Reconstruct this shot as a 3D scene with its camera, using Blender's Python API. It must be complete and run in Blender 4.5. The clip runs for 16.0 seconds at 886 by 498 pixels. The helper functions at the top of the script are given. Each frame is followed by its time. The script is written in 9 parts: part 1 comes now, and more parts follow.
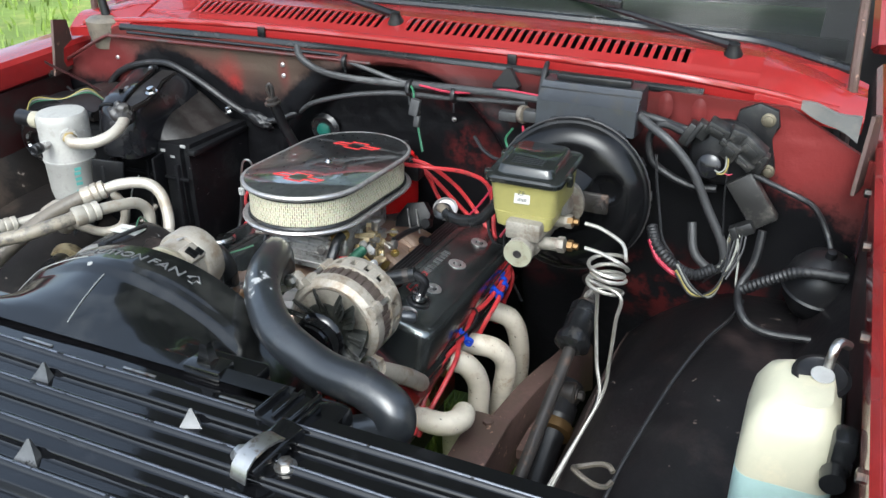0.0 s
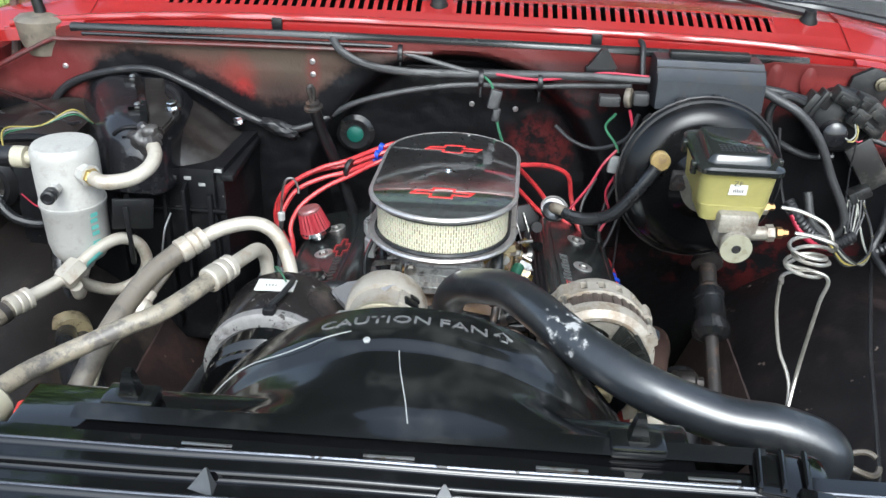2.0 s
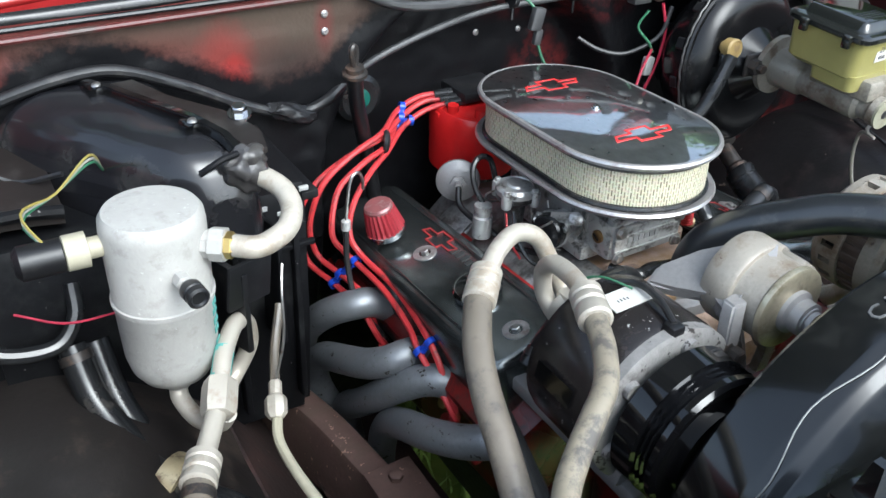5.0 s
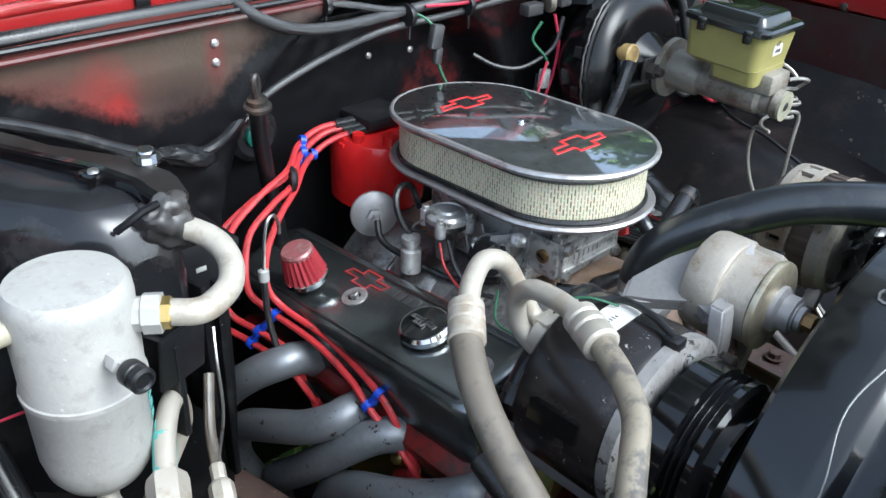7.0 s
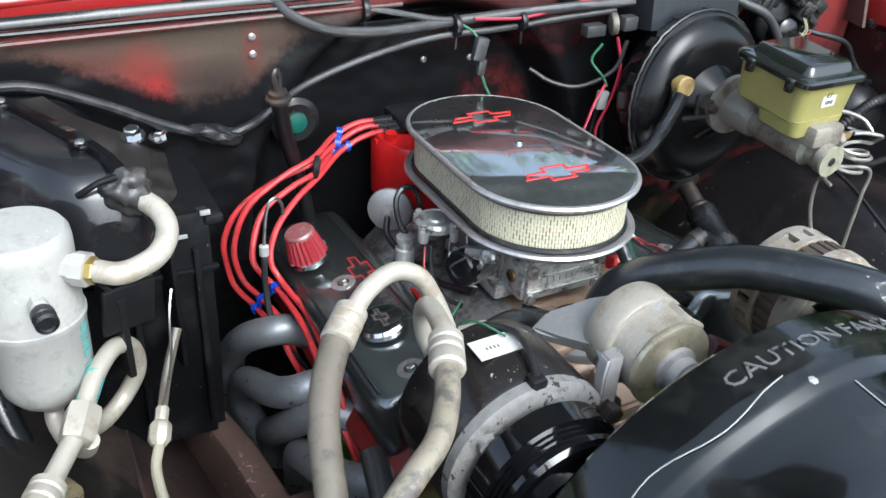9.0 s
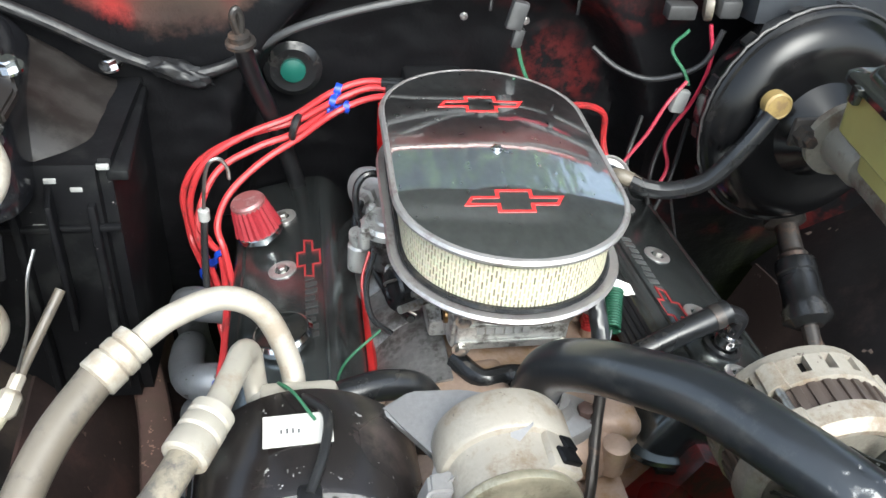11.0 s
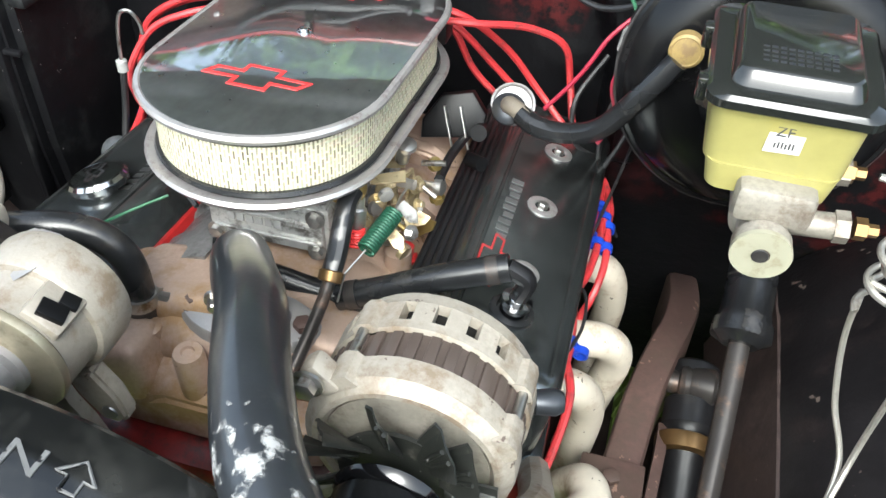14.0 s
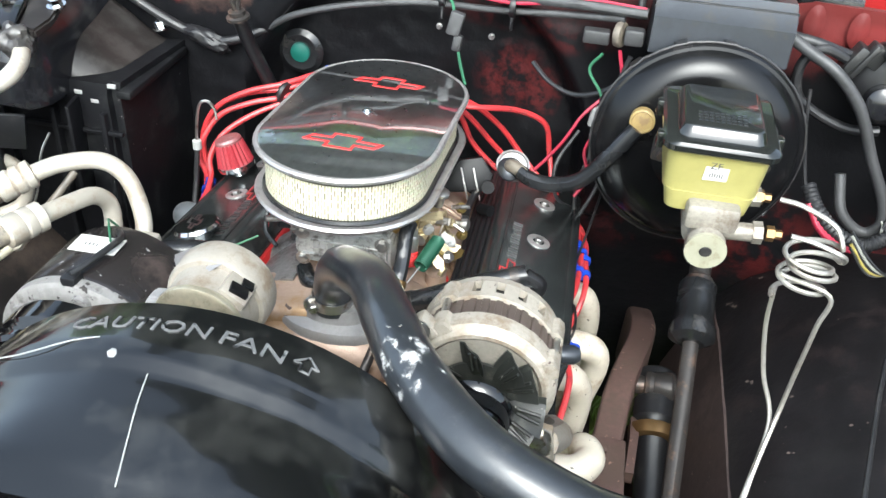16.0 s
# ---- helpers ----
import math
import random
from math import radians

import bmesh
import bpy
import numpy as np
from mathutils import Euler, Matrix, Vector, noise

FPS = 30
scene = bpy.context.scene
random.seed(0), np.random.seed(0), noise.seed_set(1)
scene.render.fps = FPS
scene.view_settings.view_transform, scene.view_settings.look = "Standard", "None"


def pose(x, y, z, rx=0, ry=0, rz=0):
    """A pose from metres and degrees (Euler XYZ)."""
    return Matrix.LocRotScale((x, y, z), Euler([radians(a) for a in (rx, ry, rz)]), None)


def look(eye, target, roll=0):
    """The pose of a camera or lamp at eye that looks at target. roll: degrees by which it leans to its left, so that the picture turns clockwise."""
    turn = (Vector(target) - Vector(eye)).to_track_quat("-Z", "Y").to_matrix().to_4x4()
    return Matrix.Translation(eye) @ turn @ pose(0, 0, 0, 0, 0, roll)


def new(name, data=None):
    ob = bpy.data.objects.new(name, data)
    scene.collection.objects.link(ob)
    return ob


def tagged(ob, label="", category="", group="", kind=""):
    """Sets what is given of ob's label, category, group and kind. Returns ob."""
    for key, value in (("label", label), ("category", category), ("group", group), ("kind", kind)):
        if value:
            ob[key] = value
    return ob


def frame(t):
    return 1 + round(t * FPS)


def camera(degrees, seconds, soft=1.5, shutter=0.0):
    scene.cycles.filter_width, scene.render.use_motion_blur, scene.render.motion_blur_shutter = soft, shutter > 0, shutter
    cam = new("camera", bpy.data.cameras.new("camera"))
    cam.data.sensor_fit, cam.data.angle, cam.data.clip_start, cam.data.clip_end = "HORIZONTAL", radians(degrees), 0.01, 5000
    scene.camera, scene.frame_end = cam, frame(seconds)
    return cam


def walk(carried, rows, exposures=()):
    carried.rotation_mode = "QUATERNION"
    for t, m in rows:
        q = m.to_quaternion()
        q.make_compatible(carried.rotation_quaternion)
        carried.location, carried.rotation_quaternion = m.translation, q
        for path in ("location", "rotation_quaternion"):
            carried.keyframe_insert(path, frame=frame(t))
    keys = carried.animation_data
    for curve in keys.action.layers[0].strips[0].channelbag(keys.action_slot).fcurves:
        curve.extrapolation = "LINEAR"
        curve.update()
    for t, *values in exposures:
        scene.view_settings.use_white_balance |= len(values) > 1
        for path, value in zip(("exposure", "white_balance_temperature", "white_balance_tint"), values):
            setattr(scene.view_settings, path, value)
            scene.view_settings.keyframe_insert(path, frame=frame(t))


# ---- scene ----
cam = camera(54.2, 16.0)
METRES, EYE, TILT, LEAN, TURN, OX, OY = 3.4, 1.6, -27.0, 0.0, 24.0, 0.755, 0.0
ROWS = [
    (0.0, 0.0, 0.0, 0.0, 0.0, 0.0, -0.0),
    (0.5, -0.0431, 0.0218, 0.0056, -3.74, -0.71, 2.2),
    (1.0, -0.0833, 0.046, 0.0192, -7.34, -1.51, 5.05),
    (1.5, -0.1232, 0.0638, 0.0233, -12.28, -2.13, 5.32),
    (2.0, -0.1893, 0.0829, 0.0305, -19.16, -2.94, 7.32),
    (2.5, -0.2406, 0.1014, 0.0418, -24.53, -3.86, 8.93),
    (3.0, -0.2708, 0.1485, 0.0529, -29.09, -6.83, 11.82),
    (3.5, -0.2922, 0.1848, 0.07, -32.8, -11.07, 14.25),
    (6.0, -0.3468, 0.3256, 0.1091, -63.68, -18.8, 21.82),
    (6.5, -0.3363, 0.3294, 0.1063, -64.95, -18.61, 22.65),
    (7.0, -0.3368, 0.3257, 0.1082, -66.18, -18.98, 22.81),
    (7.5, -0.3429, 0.3216, 0.1101, -65.22, -18.82, 22.8),
    (8.0, -0.3425, 0.3082, 0.1083, -61.89, -18.41, 22.52),
    (8.5, -0.3326, 0.2845, 0.1031, -56.69, -16.78, 20.95),
    (9.0, -0.3049, 0.2513, 0.092, -49.29, -14.3, 17.88),
    (11.5, -0.1634, 0.2371, 0.0802, -28.8, -15.02, 8.29),
    (12.0, -0.1271, 0.2226, 0.0746, -24.09, -13.57, 6.06),
    (12.5, -0.1007, 0.209, 0.0688, -16.5, -11.96, 4.79),
    (13.0, -0.0799, 0.2071, 0.0591, -13.03, -13.76, 3.51),
    (13.5, -0.0658, 0.2111, 0.0509, -10.72, -15.09, 2.47),
    (14.0, -0.0566, 0.2102, 0.0473, -8.28, -14.91, 1.81),
    (14.5, -0.0529, 0.2041, 0.0489, -6.58, -13.76, 1.32),
    (15.0, -0.0562, 0.189, 0.0497, -6.21, -11.88, 1.27),
    (15.5, -0.0697, 0.1676, 0.049, -7.87, -9.98, 1.22),
    (16.0, -0.1022, 0.1354, 0.0402, -12.85, -8.35, 2.46),
]
walk(cam, [(t, pose(OX, OY, EYE, TILT, LEAN, TURN) @ pose(METRES * x, METRES * y, METRES * z, 90 + pitch, roll, yaw)) for t, x, y, z, yaw, pitch, roll in ROWS],
     exposures=[(0.0, 1.42, 5750, 3), (2.5, 1.52, 5700, 3), (3.5, 1.54, 5700, 3), (7.0, 1.56, 5500, 3), (9.0, 1.56, 5650, 3), (12.0, 1.98, 6050, 2), (14.5, 2.04, 5950, 2), (16.0, 2.08, 5850, 2)])

# ---- world, sun, exposure ----
SUN_EL, SUN_ROT = 46.0, 172.0
world = bpy.data.worlds.new("sky")
scene.world = world
world.use_nodes = True
wn = world.node_tree.nodes
sky = wn.new("ShaderNodeTexSky")
sky.sky_type, sky.sun_disc = "NISHITA", False
sky.dust_density, sky.air_density = 5.0, 1.0
sky.sun_elevation, sky.sun_rotation = radians(SUN_EL), radians(SUN_ROT)
wn["Background"].inputs["Strength"].default_value = 0.15
pale = wn.new("ShaderNodeHueSaturation")
pale.inputs["Saturation"].default_value = 0.55
world.node_tree.links.new(sky.outputs["Color"], pale.inputs["Color"])
world.node_tree.links.new(pale.outputs["Color"], wn["Background"].inputs["Color"])
sun = new("sun", bpy.data.lights.new("sun", "SUN"))
sun.data.energy, sun.data.angle, sun.data.color = 0.6, radians(34), (1.0, 0.96, 0.9)
sa, se = radians(SUN_ROT), radians(SUN_EL)
sun.matrix_basis = look((0, 0, 0), (-math.sin(sa) * math.cos(se), -math.cos(sa) * math.cos(se), -math.sin(se)))


# ---- materials ----
def mat(name, base, rough=0.5, metal=0.0, var=0.25, scale=60.0, bump=0.15, dirt=None, chips=None, coat=0.0, big=6.0, spec=0.5):
    """A surface with broad and fine variation; dirt = (colour, amount 0..1, scale), chips = (colour, amount, scale)."""
    m = bpy.data.materials.new(name)
    m.use_nodes = True
    n, l = m.node_tree.nodes, m.node_tree.links
    b = n["Principled BSDF"]
    tc = n.new("ShaderNodeTexCoord")

    def tex(s, detail=4.0, rgh=0.6):
        t = n.new("ShaderNodeTexNoise")
        t.inputs["Scale"].default_value, t.inputs["Detail"].default_value, t.inputs["Roughness"].default_value = s, detail, rgh
        l.new(tc.outputs["Object"], t.inputs["Vector"])
        return t

    def mix(fac, a, bcol, kind="MIX"):
        x = n.new("ShaderNodeMix")
        x.data_type, x.blend_type = "RGBA", kind
        for sock, val in ((x.inputs[0], fac), (x.inputs[6], a), (x.inputs[7], bcol)):
            if isinstance(val, bpy.types.NodeSocket):
                l.new(val, sock)
            elif isinstance(val, (int, float)):
                sock.default_value = val
            else:
                sock.default_value = (*val, 1)
        return x.outputs[2]

    def ramp(sock, lo, hi):
        r = n.new("ShaderNodeMapRange")
        r.inputs[1].default_value, r.inputs[2].default_value = lo, hi
        l.new(sock, r.inputs[0])
        return r.outputs[0]

    fine, broad = tex(scale), tex(big, 3.0)
    dark = tuple(c * (1 - var) for c in base)
    light = tuple(min(1.0, c * (1 + var)) for c in base)
    col = mix(ramp(broad.outputs[0], 0.3, 0.7), dark, light)
    col = mix(ramp(fine.outputs[0], 0.35, 0.75), col, tuple(c * (1 - var * 0.7) for c in base))
    if dirt:
        d = tex(dirt[2], 6.0, 0.7)
        col = mix(ramp(d.outputs[0], 0.62 - 0.32 * dirt[1], 0.72 - 0.26 * dirt[1]), col, dirt[0])
    if chips:
        d = tex(chips[2], 3.0, 0.75)
        col = mix(ramp(d.outputs[0], 0.705 - 0.3 * chips[1], 0.72 - 0.3 * chips[1]), col, chips[0])
    l.new(col, b.inputs["Base Color"])
    b.inputs["Metallic"].default_value = metal
    rr = n.new("ShaderNodeMapRange")
    rr.inputs[3].default_value, rr.inputs[4].default_value = max(0.02, rough * 0.75), min(1.0, rough * 1.3)
    l.new(broad.outputs[0], rr.inputs[0])
    l.new(rr.outputs[0], b.inputs["Roughness"])
    b.inputs["Specular IOR Level"].default_value = spec
    b.inputs["Coat Weight"].default_value, b.inputs["Coat Roughness"].default_value = coat, 0.06
    if bump:
        bp = n.new("ShaderNodeBump")
        bp.inputs["Strength"].default_value, bp.inputs["Distance"].default_value = bump, 0.002
        l.new(fine.outputs[0], bp.inputs["Height"])
        l.new(bp.outputs[0], b.inputs["Normal"])
    return m


red_paint = mat("red_paint", (0.24, 0.014, 0.014), 0.22, var=0.12, bump=0.02, coat=1.0)
red_inner = mat("red_inner_fender_paint", (0.028, 0.007, 0.007), 0.45, var=0.3, bump=0.08, dirt=((0.02, 0.015, 0.014), 0.45, 12), chips=((0.09, 0.02, 0.02), 0.15, 25))
black_gloss = mat("black_gloss_paint", (0.0038, 0.0038, 0.0043), 0.08, spec=0.42, var=0.4, bump=0.03, coat=0.3, dirt=((0.009, 0.009, 0.010), 0.1, 20))
# its dirt tone is dust plus a painted haze for sky reflections
black_plastic = mat("black_shroud_plastic", (0.0038, 0.0040, 0.0042), 0.16, var=0.4, bump=0.02, scale=9, big=9, spec=0.45, coat=0.4, dirt=((0.020, 0.020, 0.0185), 0.24, 5))
black_satin = mat("black_satin", (0.009, 0.009, 0.010), 0.36, spec=0.4, var=0.4, bump=0.15, dirt=((0.022, 0.020, 0.019), 0.2, 25))
black_matt = mat("black_mastic", (0.010, 0.0095, 0.0095), 0.6, spec=0.3, var=0.5, bump=0.5, scale=90, dirt=((0.024, 0.021, 0.019), 0.3, 30))
hvac_black = mat("hvac_case_plastic", (0.0055, 0.0056, 0.0066), 0.5, spec=0.16, var=0.4, bump=0.15, dirt=((0.013, 0.0135, 0.0138), 0.3, 16), chips=((0.2, 0.19, 0.18), -0.03, 90))
hvac_gloss = mat("hvac_dome_plastic", (0.012, 0.012, 0.014), 0.15, var=0.35, bump=0.08, scale=30, dirt=((0.028, 0.027, 0.027), 0.3, 14))
hvac_brown = mat("hvac_dusty_plate", (0.015, 0.0125, 0.0115), 0.42, spec=0.35, var=0.35, bump=0.12, dirt=((0.030, 0.027, 0.025), 0.4, 18))
rubber = mat("black_rubber_hose", (0.0125, 0.013, 0.014), 0.26, var=0.35, bump=0.10, dirt=((0.034, 0.031, 0.028), 0.2, 26))
rubber_sheen = mat("radiator_hose_rubber", (0.016, 0.018, 0.021), 0.3, spec=0.6, var=0.35, bump=0.12, coat=0.35, dirt=((0.038, 0.038, 0.038), 0.25, 20))
rubber_grey = mat("grey_dusty_hose", (0.15, 0.128, 0.10), 0.42, var=0.35, bump=0.2, dirt=((0.075, 0.066, 0.056), 0.3, 35))
hose_pale = mat("pale_worn_hose", (0.23, 0.20, 0.15), 0.42, var=0.3, bump=0.2, dirt=((0.09, 0.08, 0.07), 0.4, 40))
black_plastic_plain = mat("black_moulded_cap", (0.008, 0.008, 0.009), 0.22, var=0.3, bump=0.1, dirt=((0.03, 0.028, 0.026), 0.2, 40))
wire_black = mat("black_wire_loom", (0.013, 0.013, 0.014), 0.45, var=0.35, bump=0.3, dirt=((0.04, 0.037, 0.035), 0.15, 40))
dusty_plug = mat("dusty_black_plug", (0.016, 0.016, 0.016), 0.42, var=0.5, bump=0.3, scale=90, dirt=((0.06, 0.056, 0.05), 0.3, 45))
module_grey = mat("dusty_module_case", (0.028, 0.027, 0.026), 0.4, var=0.4, bump=0.2, dirt=((0.075, 0.07, 0.062), 0.35, 22))
zinc_dull = mat("dull_zinc_bolt", (0.16, 0.14, 0.10), 0.4, 0.6, var=0.3, bump=0.1)
loom_grey = mat("grey_wire_loom", (0.04, 0.04, 0.041), 0.45, var=0.3, bump=0.2, dirt=((0.03, 0.03, 0.03), 0.35, 40))
wire_red = mat("red_silicone_wire", (0.42, 0.03, 0.034), 0.4, var=0.2, bump=0.1, dirt=((0.16, 0.03, 0.03), 0.25, 60))
wire_thin_red = mat("thin_red_wire", (0.33, 0.02, 0.045), 0.4, var=0.2, bump=0.0)
wire_green = mat("green_wire", (0.03, 0.12, 0.06), 0.45, var=0.3, bump=0.0)
wire_white = mat("pale_wire", (0.24, 0.24, 0.21), 0.5, var=0.3, bump=0.0)
wire_yellow = mat("yellow_wire", (0.26, 0.21, 0.05), 0.5, var=0.3, bump=0.0)
blue_plastic = mat("blue_separator_plastic", (0.012, 0.05, 0.42), 0.35, var=0.25, bump=0.05)
def hazed_mirror():
    """Polished aluminium: a clear reflection with a fine scratched haze over it."""
    m = mat("polished_aluminium", (0.62, 0.63, 0.63), 0.04, 1.0, var=0.05, bump=0.008, scale=40, big=5, chips=((0.8, 0.8, 0.8), -0.05, 70))
    n, l = m.node_tree.nodes, m.node_tree.links
    haze, mixed, nz, r = n.new("ShaderNodeBsdfPrincipled"), n.new("ShaderNodeMixShader"), n.new("ShaderNodeTexNoise"), n.new("ShaderNodeMapRange")
    haze.inputs["Base Color"].default_value = (0.55, 0.56, 0.56, 1)
    haze.inputs["Metallic"].default_value, haze.inputs["Roughness"].default_value = 1.0, 0.36
    nz.inputs["Scale"].default_value = 22
    r.inputs[3].default_value, r.inputs[4].default_value = 0.22, 0.40
    l.new(nz.outputs[0], r.inputs[0])
    l.new(r.outputs[0], mixed.inputs[0])
    l.new(n["Principled BSDF"].outputs[0], mixed.inputs[1])
    l.new(haze.outputs[0], mixed.inputs[2])
    l.new(mixed.outputs[0], n["Material Output"].inputs[0])
    return m


polished = hazed_mirror()
chrome = mat("chrome", (0.62, 0.62, 0.62), 0.10, 1.0, var=0.1, bump=0.02, dirt=((0.15, 0.14, 0.13), 0.12, 60))
rim_alu = mat("dull_rim_aluminium", (0.46, 0.44, 0.43), 0.30, 0.7, var=0.12, bump=0.06, dirt=((0.30, 0.25, 0.24), 0.28, 40))
alu_can = mat("oxidised_aluminium_can", (0.37, 0.36, 0.335), 0.55, 0.15, var=0.10, bump=0.22, scale=150, big=16, dirt=((0.30, 0.29, 0.265), 0.3, 55), chips=((0.46, 0.455, 0.43), 0.10, 130))
alu_tube = mat("pale_aluminium_tube", (0.43, 0.395, 0.335), 0.42, 0.3, var=0.15, bump=0.08, dirt=((0.32, 0.27, 0.21), 0.35, 28))
brass = mat("brass_fitting", (0.45, 0.33, 0.12), 0.35, 0.9, var=0.2, bump=0.05)
plug_yellow = mat("yellow_brown_plastic", (0.30, 0.21, 0.075), 0.5, var=0.25, bump=0.15, dirt=((0.2, 0.13, 0.06), 0.3, 60))
dull_copper = mat("dull_copper", (0.20, 0.12, 0.05), 0.35, 0.8, var=0.25, bump=0.1)
dull_red = mat("dull_red_metal", (0.24, 0.085, 0.085), 0.4, 0.3, var=0.25, bump=0.1, dirt=((0.3, 0.2, 0.2), 0.3, 60))
zinc_pale = mat("pale_zinc_plate", (0.50, 0.45, 0.33), 0.33, 0.75, var=0.25, bump=0.1, scale=120, dirt=((0.34, 0.29, 0.2), 0.3, 30))
zinc_yellow = mat("yellow_zinc_steel", (0.52, 0.43, 0.26), 0.32, 0.7, var=0.25, bump=0.08, dirt=((0.2, 0.14, 0.09), 0.3, 60))
cast_tan = mat("tan_cast_intake", (0.40, 0.29, 0.225), 0.48, 0.35, var=0.18, bump=0.25, scale=220, dirt=((0.30, 0.19, 0.10), 0.38, 16), chips=((0.12, 0.08, 0.06), 0.08, 60))
intake_grey = mat("grey_oily_intake", (0.20, 0.195, 0.19), 0.36, 0.5, var=0.3, bump=0.25, scale=160, dirt=((0.06, 0.052, 0.046), 0.4, 20))
cast_alu = mat("cast_aluminium", (0.315, 0.285, 0.24), 0.44, 0.25, var=0.18, bump=0.28, scale=230, big=14, dirt=((0.20, 0.155, 0.11), 0.36, 24), chips=((0.12, 0.09, 0.075), 0.10, 80))
bracket_silver = mat("silver_bracket_casting", (0.31, 0.30, 0.295), 0.42, 0.5, var=0.12, bump=0.2, scale=200, dirt=((0.30, 0.28, 0.27), 0.28, 26))
mc_cast = mat("grimy_master_casting", (0.24, 0.22, 0.185), 0.45, 0.3, var=0.25, bump=0.3, scale=200, big=16, dirt=((0.13, 0.10, 0.075), 0.38, 26))
carb_alu = mat("carburettor_casting", (0.50, 0.50, 0.485), 0.34, 0.6, var=0.15, bump=0.2, scale=180, dirt=((0.12, 0.11, 0.10), 0.32, 40))
dark_alu = mat("grimy_carburettor_metal", (0.17, 0.17, 0.175), 0.35, 0.8, var=0.25, bump=0.2, scale=120, dirt=((0.04, 0.038, 0.036), 0.4, 45))
fan_black = mat("worn_black_fan_paint", (0.014, 0.015, 0.013), 0.38, var=0.4, bump=0.2, dirt=((0.05, 0.048, 0.04), 0.25, 60), chips=((0.25, 0.24, 0.22), 0.03, 110))
stator = mat("brown_laminated_stator", (0.13, 0.10, 0.085), 0.5, 0.5, var=0.3, bump=0.2)
ceramic = mat("silver_ceramic_header", (0.20, 0.21, 0.225), 0.42, 0.55, var=0.18, bump=0.15, scale=150, dirt=((0.20, 0.20, 0.21), 0.32, 14), chips=((0.03, 0.025, 0.02), 0.22, 75))
header_white = mat("white_ceramic_header", (0.54, 0.49, 0.40), 0.5, 0.1, var=0.15, bump=0.15, dirt=((0.36, 0.28, 0.20), 0.32, 18), chips=((0.06, 0.05, 0.04), 0.12, 70))
cover_black = mat("grey_valve_cover", (0.185, 0.20, 0.20), 0.22, 0.9, var=0.25, bump=0.06, scale=90, dirt=((0.075, 0.08, 0.078), 0.33, 8), chips=((0.42, 0.42, 0.42), 0.05, 120))
head_red = mat("clean_red_engine_paint", (0.32, 0.012, 0.012), 0.35, var=0.2, bump=0.1)
engine_red = mat("red_engine_paint", (0.14, 0.010, 0.009), 0.28, var=0.3, bump=0.2, dirt=((0.03, 0.015, 0.013), 0.45, 20))
cap_red = mat("red_distributor_plastic", (0.50, 0.012, 0.012), 0.25, var=0.15, bump=0.05)
filter_red = mat("red_filter_gauze", (0.24, 0.014, 0.022), 0.55, var=0.3, bump=0.3, scale=300)
reservoir_mat = mat("yellowed_translucent_plastic", (0.265, 0.24, 0.085), 0.33, var=0.12, bump=0.04, big=14, dirt=((0.30, 0.25, 0.06), 0.25, 10))
bottle_mat = mat("milky_plastic", (0.46, 0.44, 0.33), 0.36, var=0.06, bump=0.05, big=4, dirt=((0.55, 0.50, 0.36), 0.28, 9))
fluid_mat = mat("bluish_fluid_plastic", (0.36, 0.50, 0.48), 0.36, var=0.10, bump=0.05, big=8)
cream_plastic = mat("cream_plastic_cap", (0.34, 0.315, 0.235), 0.5, var=0.12, bump=0.15)
rust_steel = mat("rusty_brown_frame", (0.085, 0.050, 0.042), 0.6, 0.1, var=0.3, bump=0.3, scale=110, dirt=((0.07, 0.045, 0.035), 0.4, 16), chips=((0.24, 0.15, 0.11), 0.18, 50))
dark_steel = mat("dark_oily_steel", (0.05, 0.045, 0.042), 0.4, 0.5, var=0.35, bump=0.2, dirt=((0.12, 0.08, 0.06), 0.3, 30))
fender_dirt = mat("dusty_inner_fender", (0.0095, 0.0085, 0.0092), 0.40, spec=0.3, var=0.5, bump=0.5, scale=45, big=4, dirt=((0.024, 0.0175, 0.017), 0.34, 5), chips=((0.10, 0.08, 0.07), 0.12, 22))
fender_dusty = mat("dusty_brown_inner_fender", (0.016, 0.0135, 0.0125), 0.5, spec=0.3, var=0.5, bump=0.3, scale=60, big=4, dirt=((0.045, 0.034, 0.027), 0.3, 5), chips=((0.16, 0.14, 0.12), 0.07, 20))
spring_green = mat("dark_green_spring", (0.02, 0.085, 0.05), 0.4, 0.3, var=0.3)
tab_worn = mat("worn_bare_tab", (0.095, 0.097, 0.10), 0.33, 0.5, var=0.5, bump=0.15, chips=((0.008, 0.008, 0.009), 0.27, 75))
# broken blue-grey tone, stands in for the sky highlight on the ridges
ridge_sheen = mat("ridge_sky_sheen", (0.085, 0.092, 0.112), 0.24, 0.55, var=0.5, bump=0.1, chips=((0.006, 0.006, 0.007), 0.30, 38))
comp_shell = mat("brownish_black_shell", (0.020, 0.017, 0.0165), 0.26, 0.25, var=0.4, bump=0.10, dirt=((0.06, 0.046, 0.042), 0.25, 12), chips=((0.35, 0.34, 0.33), 0.07, 110))
corroded = mat("corroded_white_aluminium", (0.27, 0.26, 0.25), 0.5, 0.35, var=0.35, bump=0.6, scale=120, dirt=((0.12, 0.11, 0.105), 0.34, 40), chips=((0.035, 0.03, 0.028), 0.30, 60))
booster_black = mat("booster_paint", (0.005, 0.005, 0.0055), 0.2, spec=0.3, var=0.4, bump=0.05, scale=30, dirt=((0.013, 0.012, 0.012), 0.2, 12))
deep_black = mat("deep_black_plastic", (0.004, 0.004, 0.0045), 0.4, spec=0.2, var=0.3, bump=0.1)
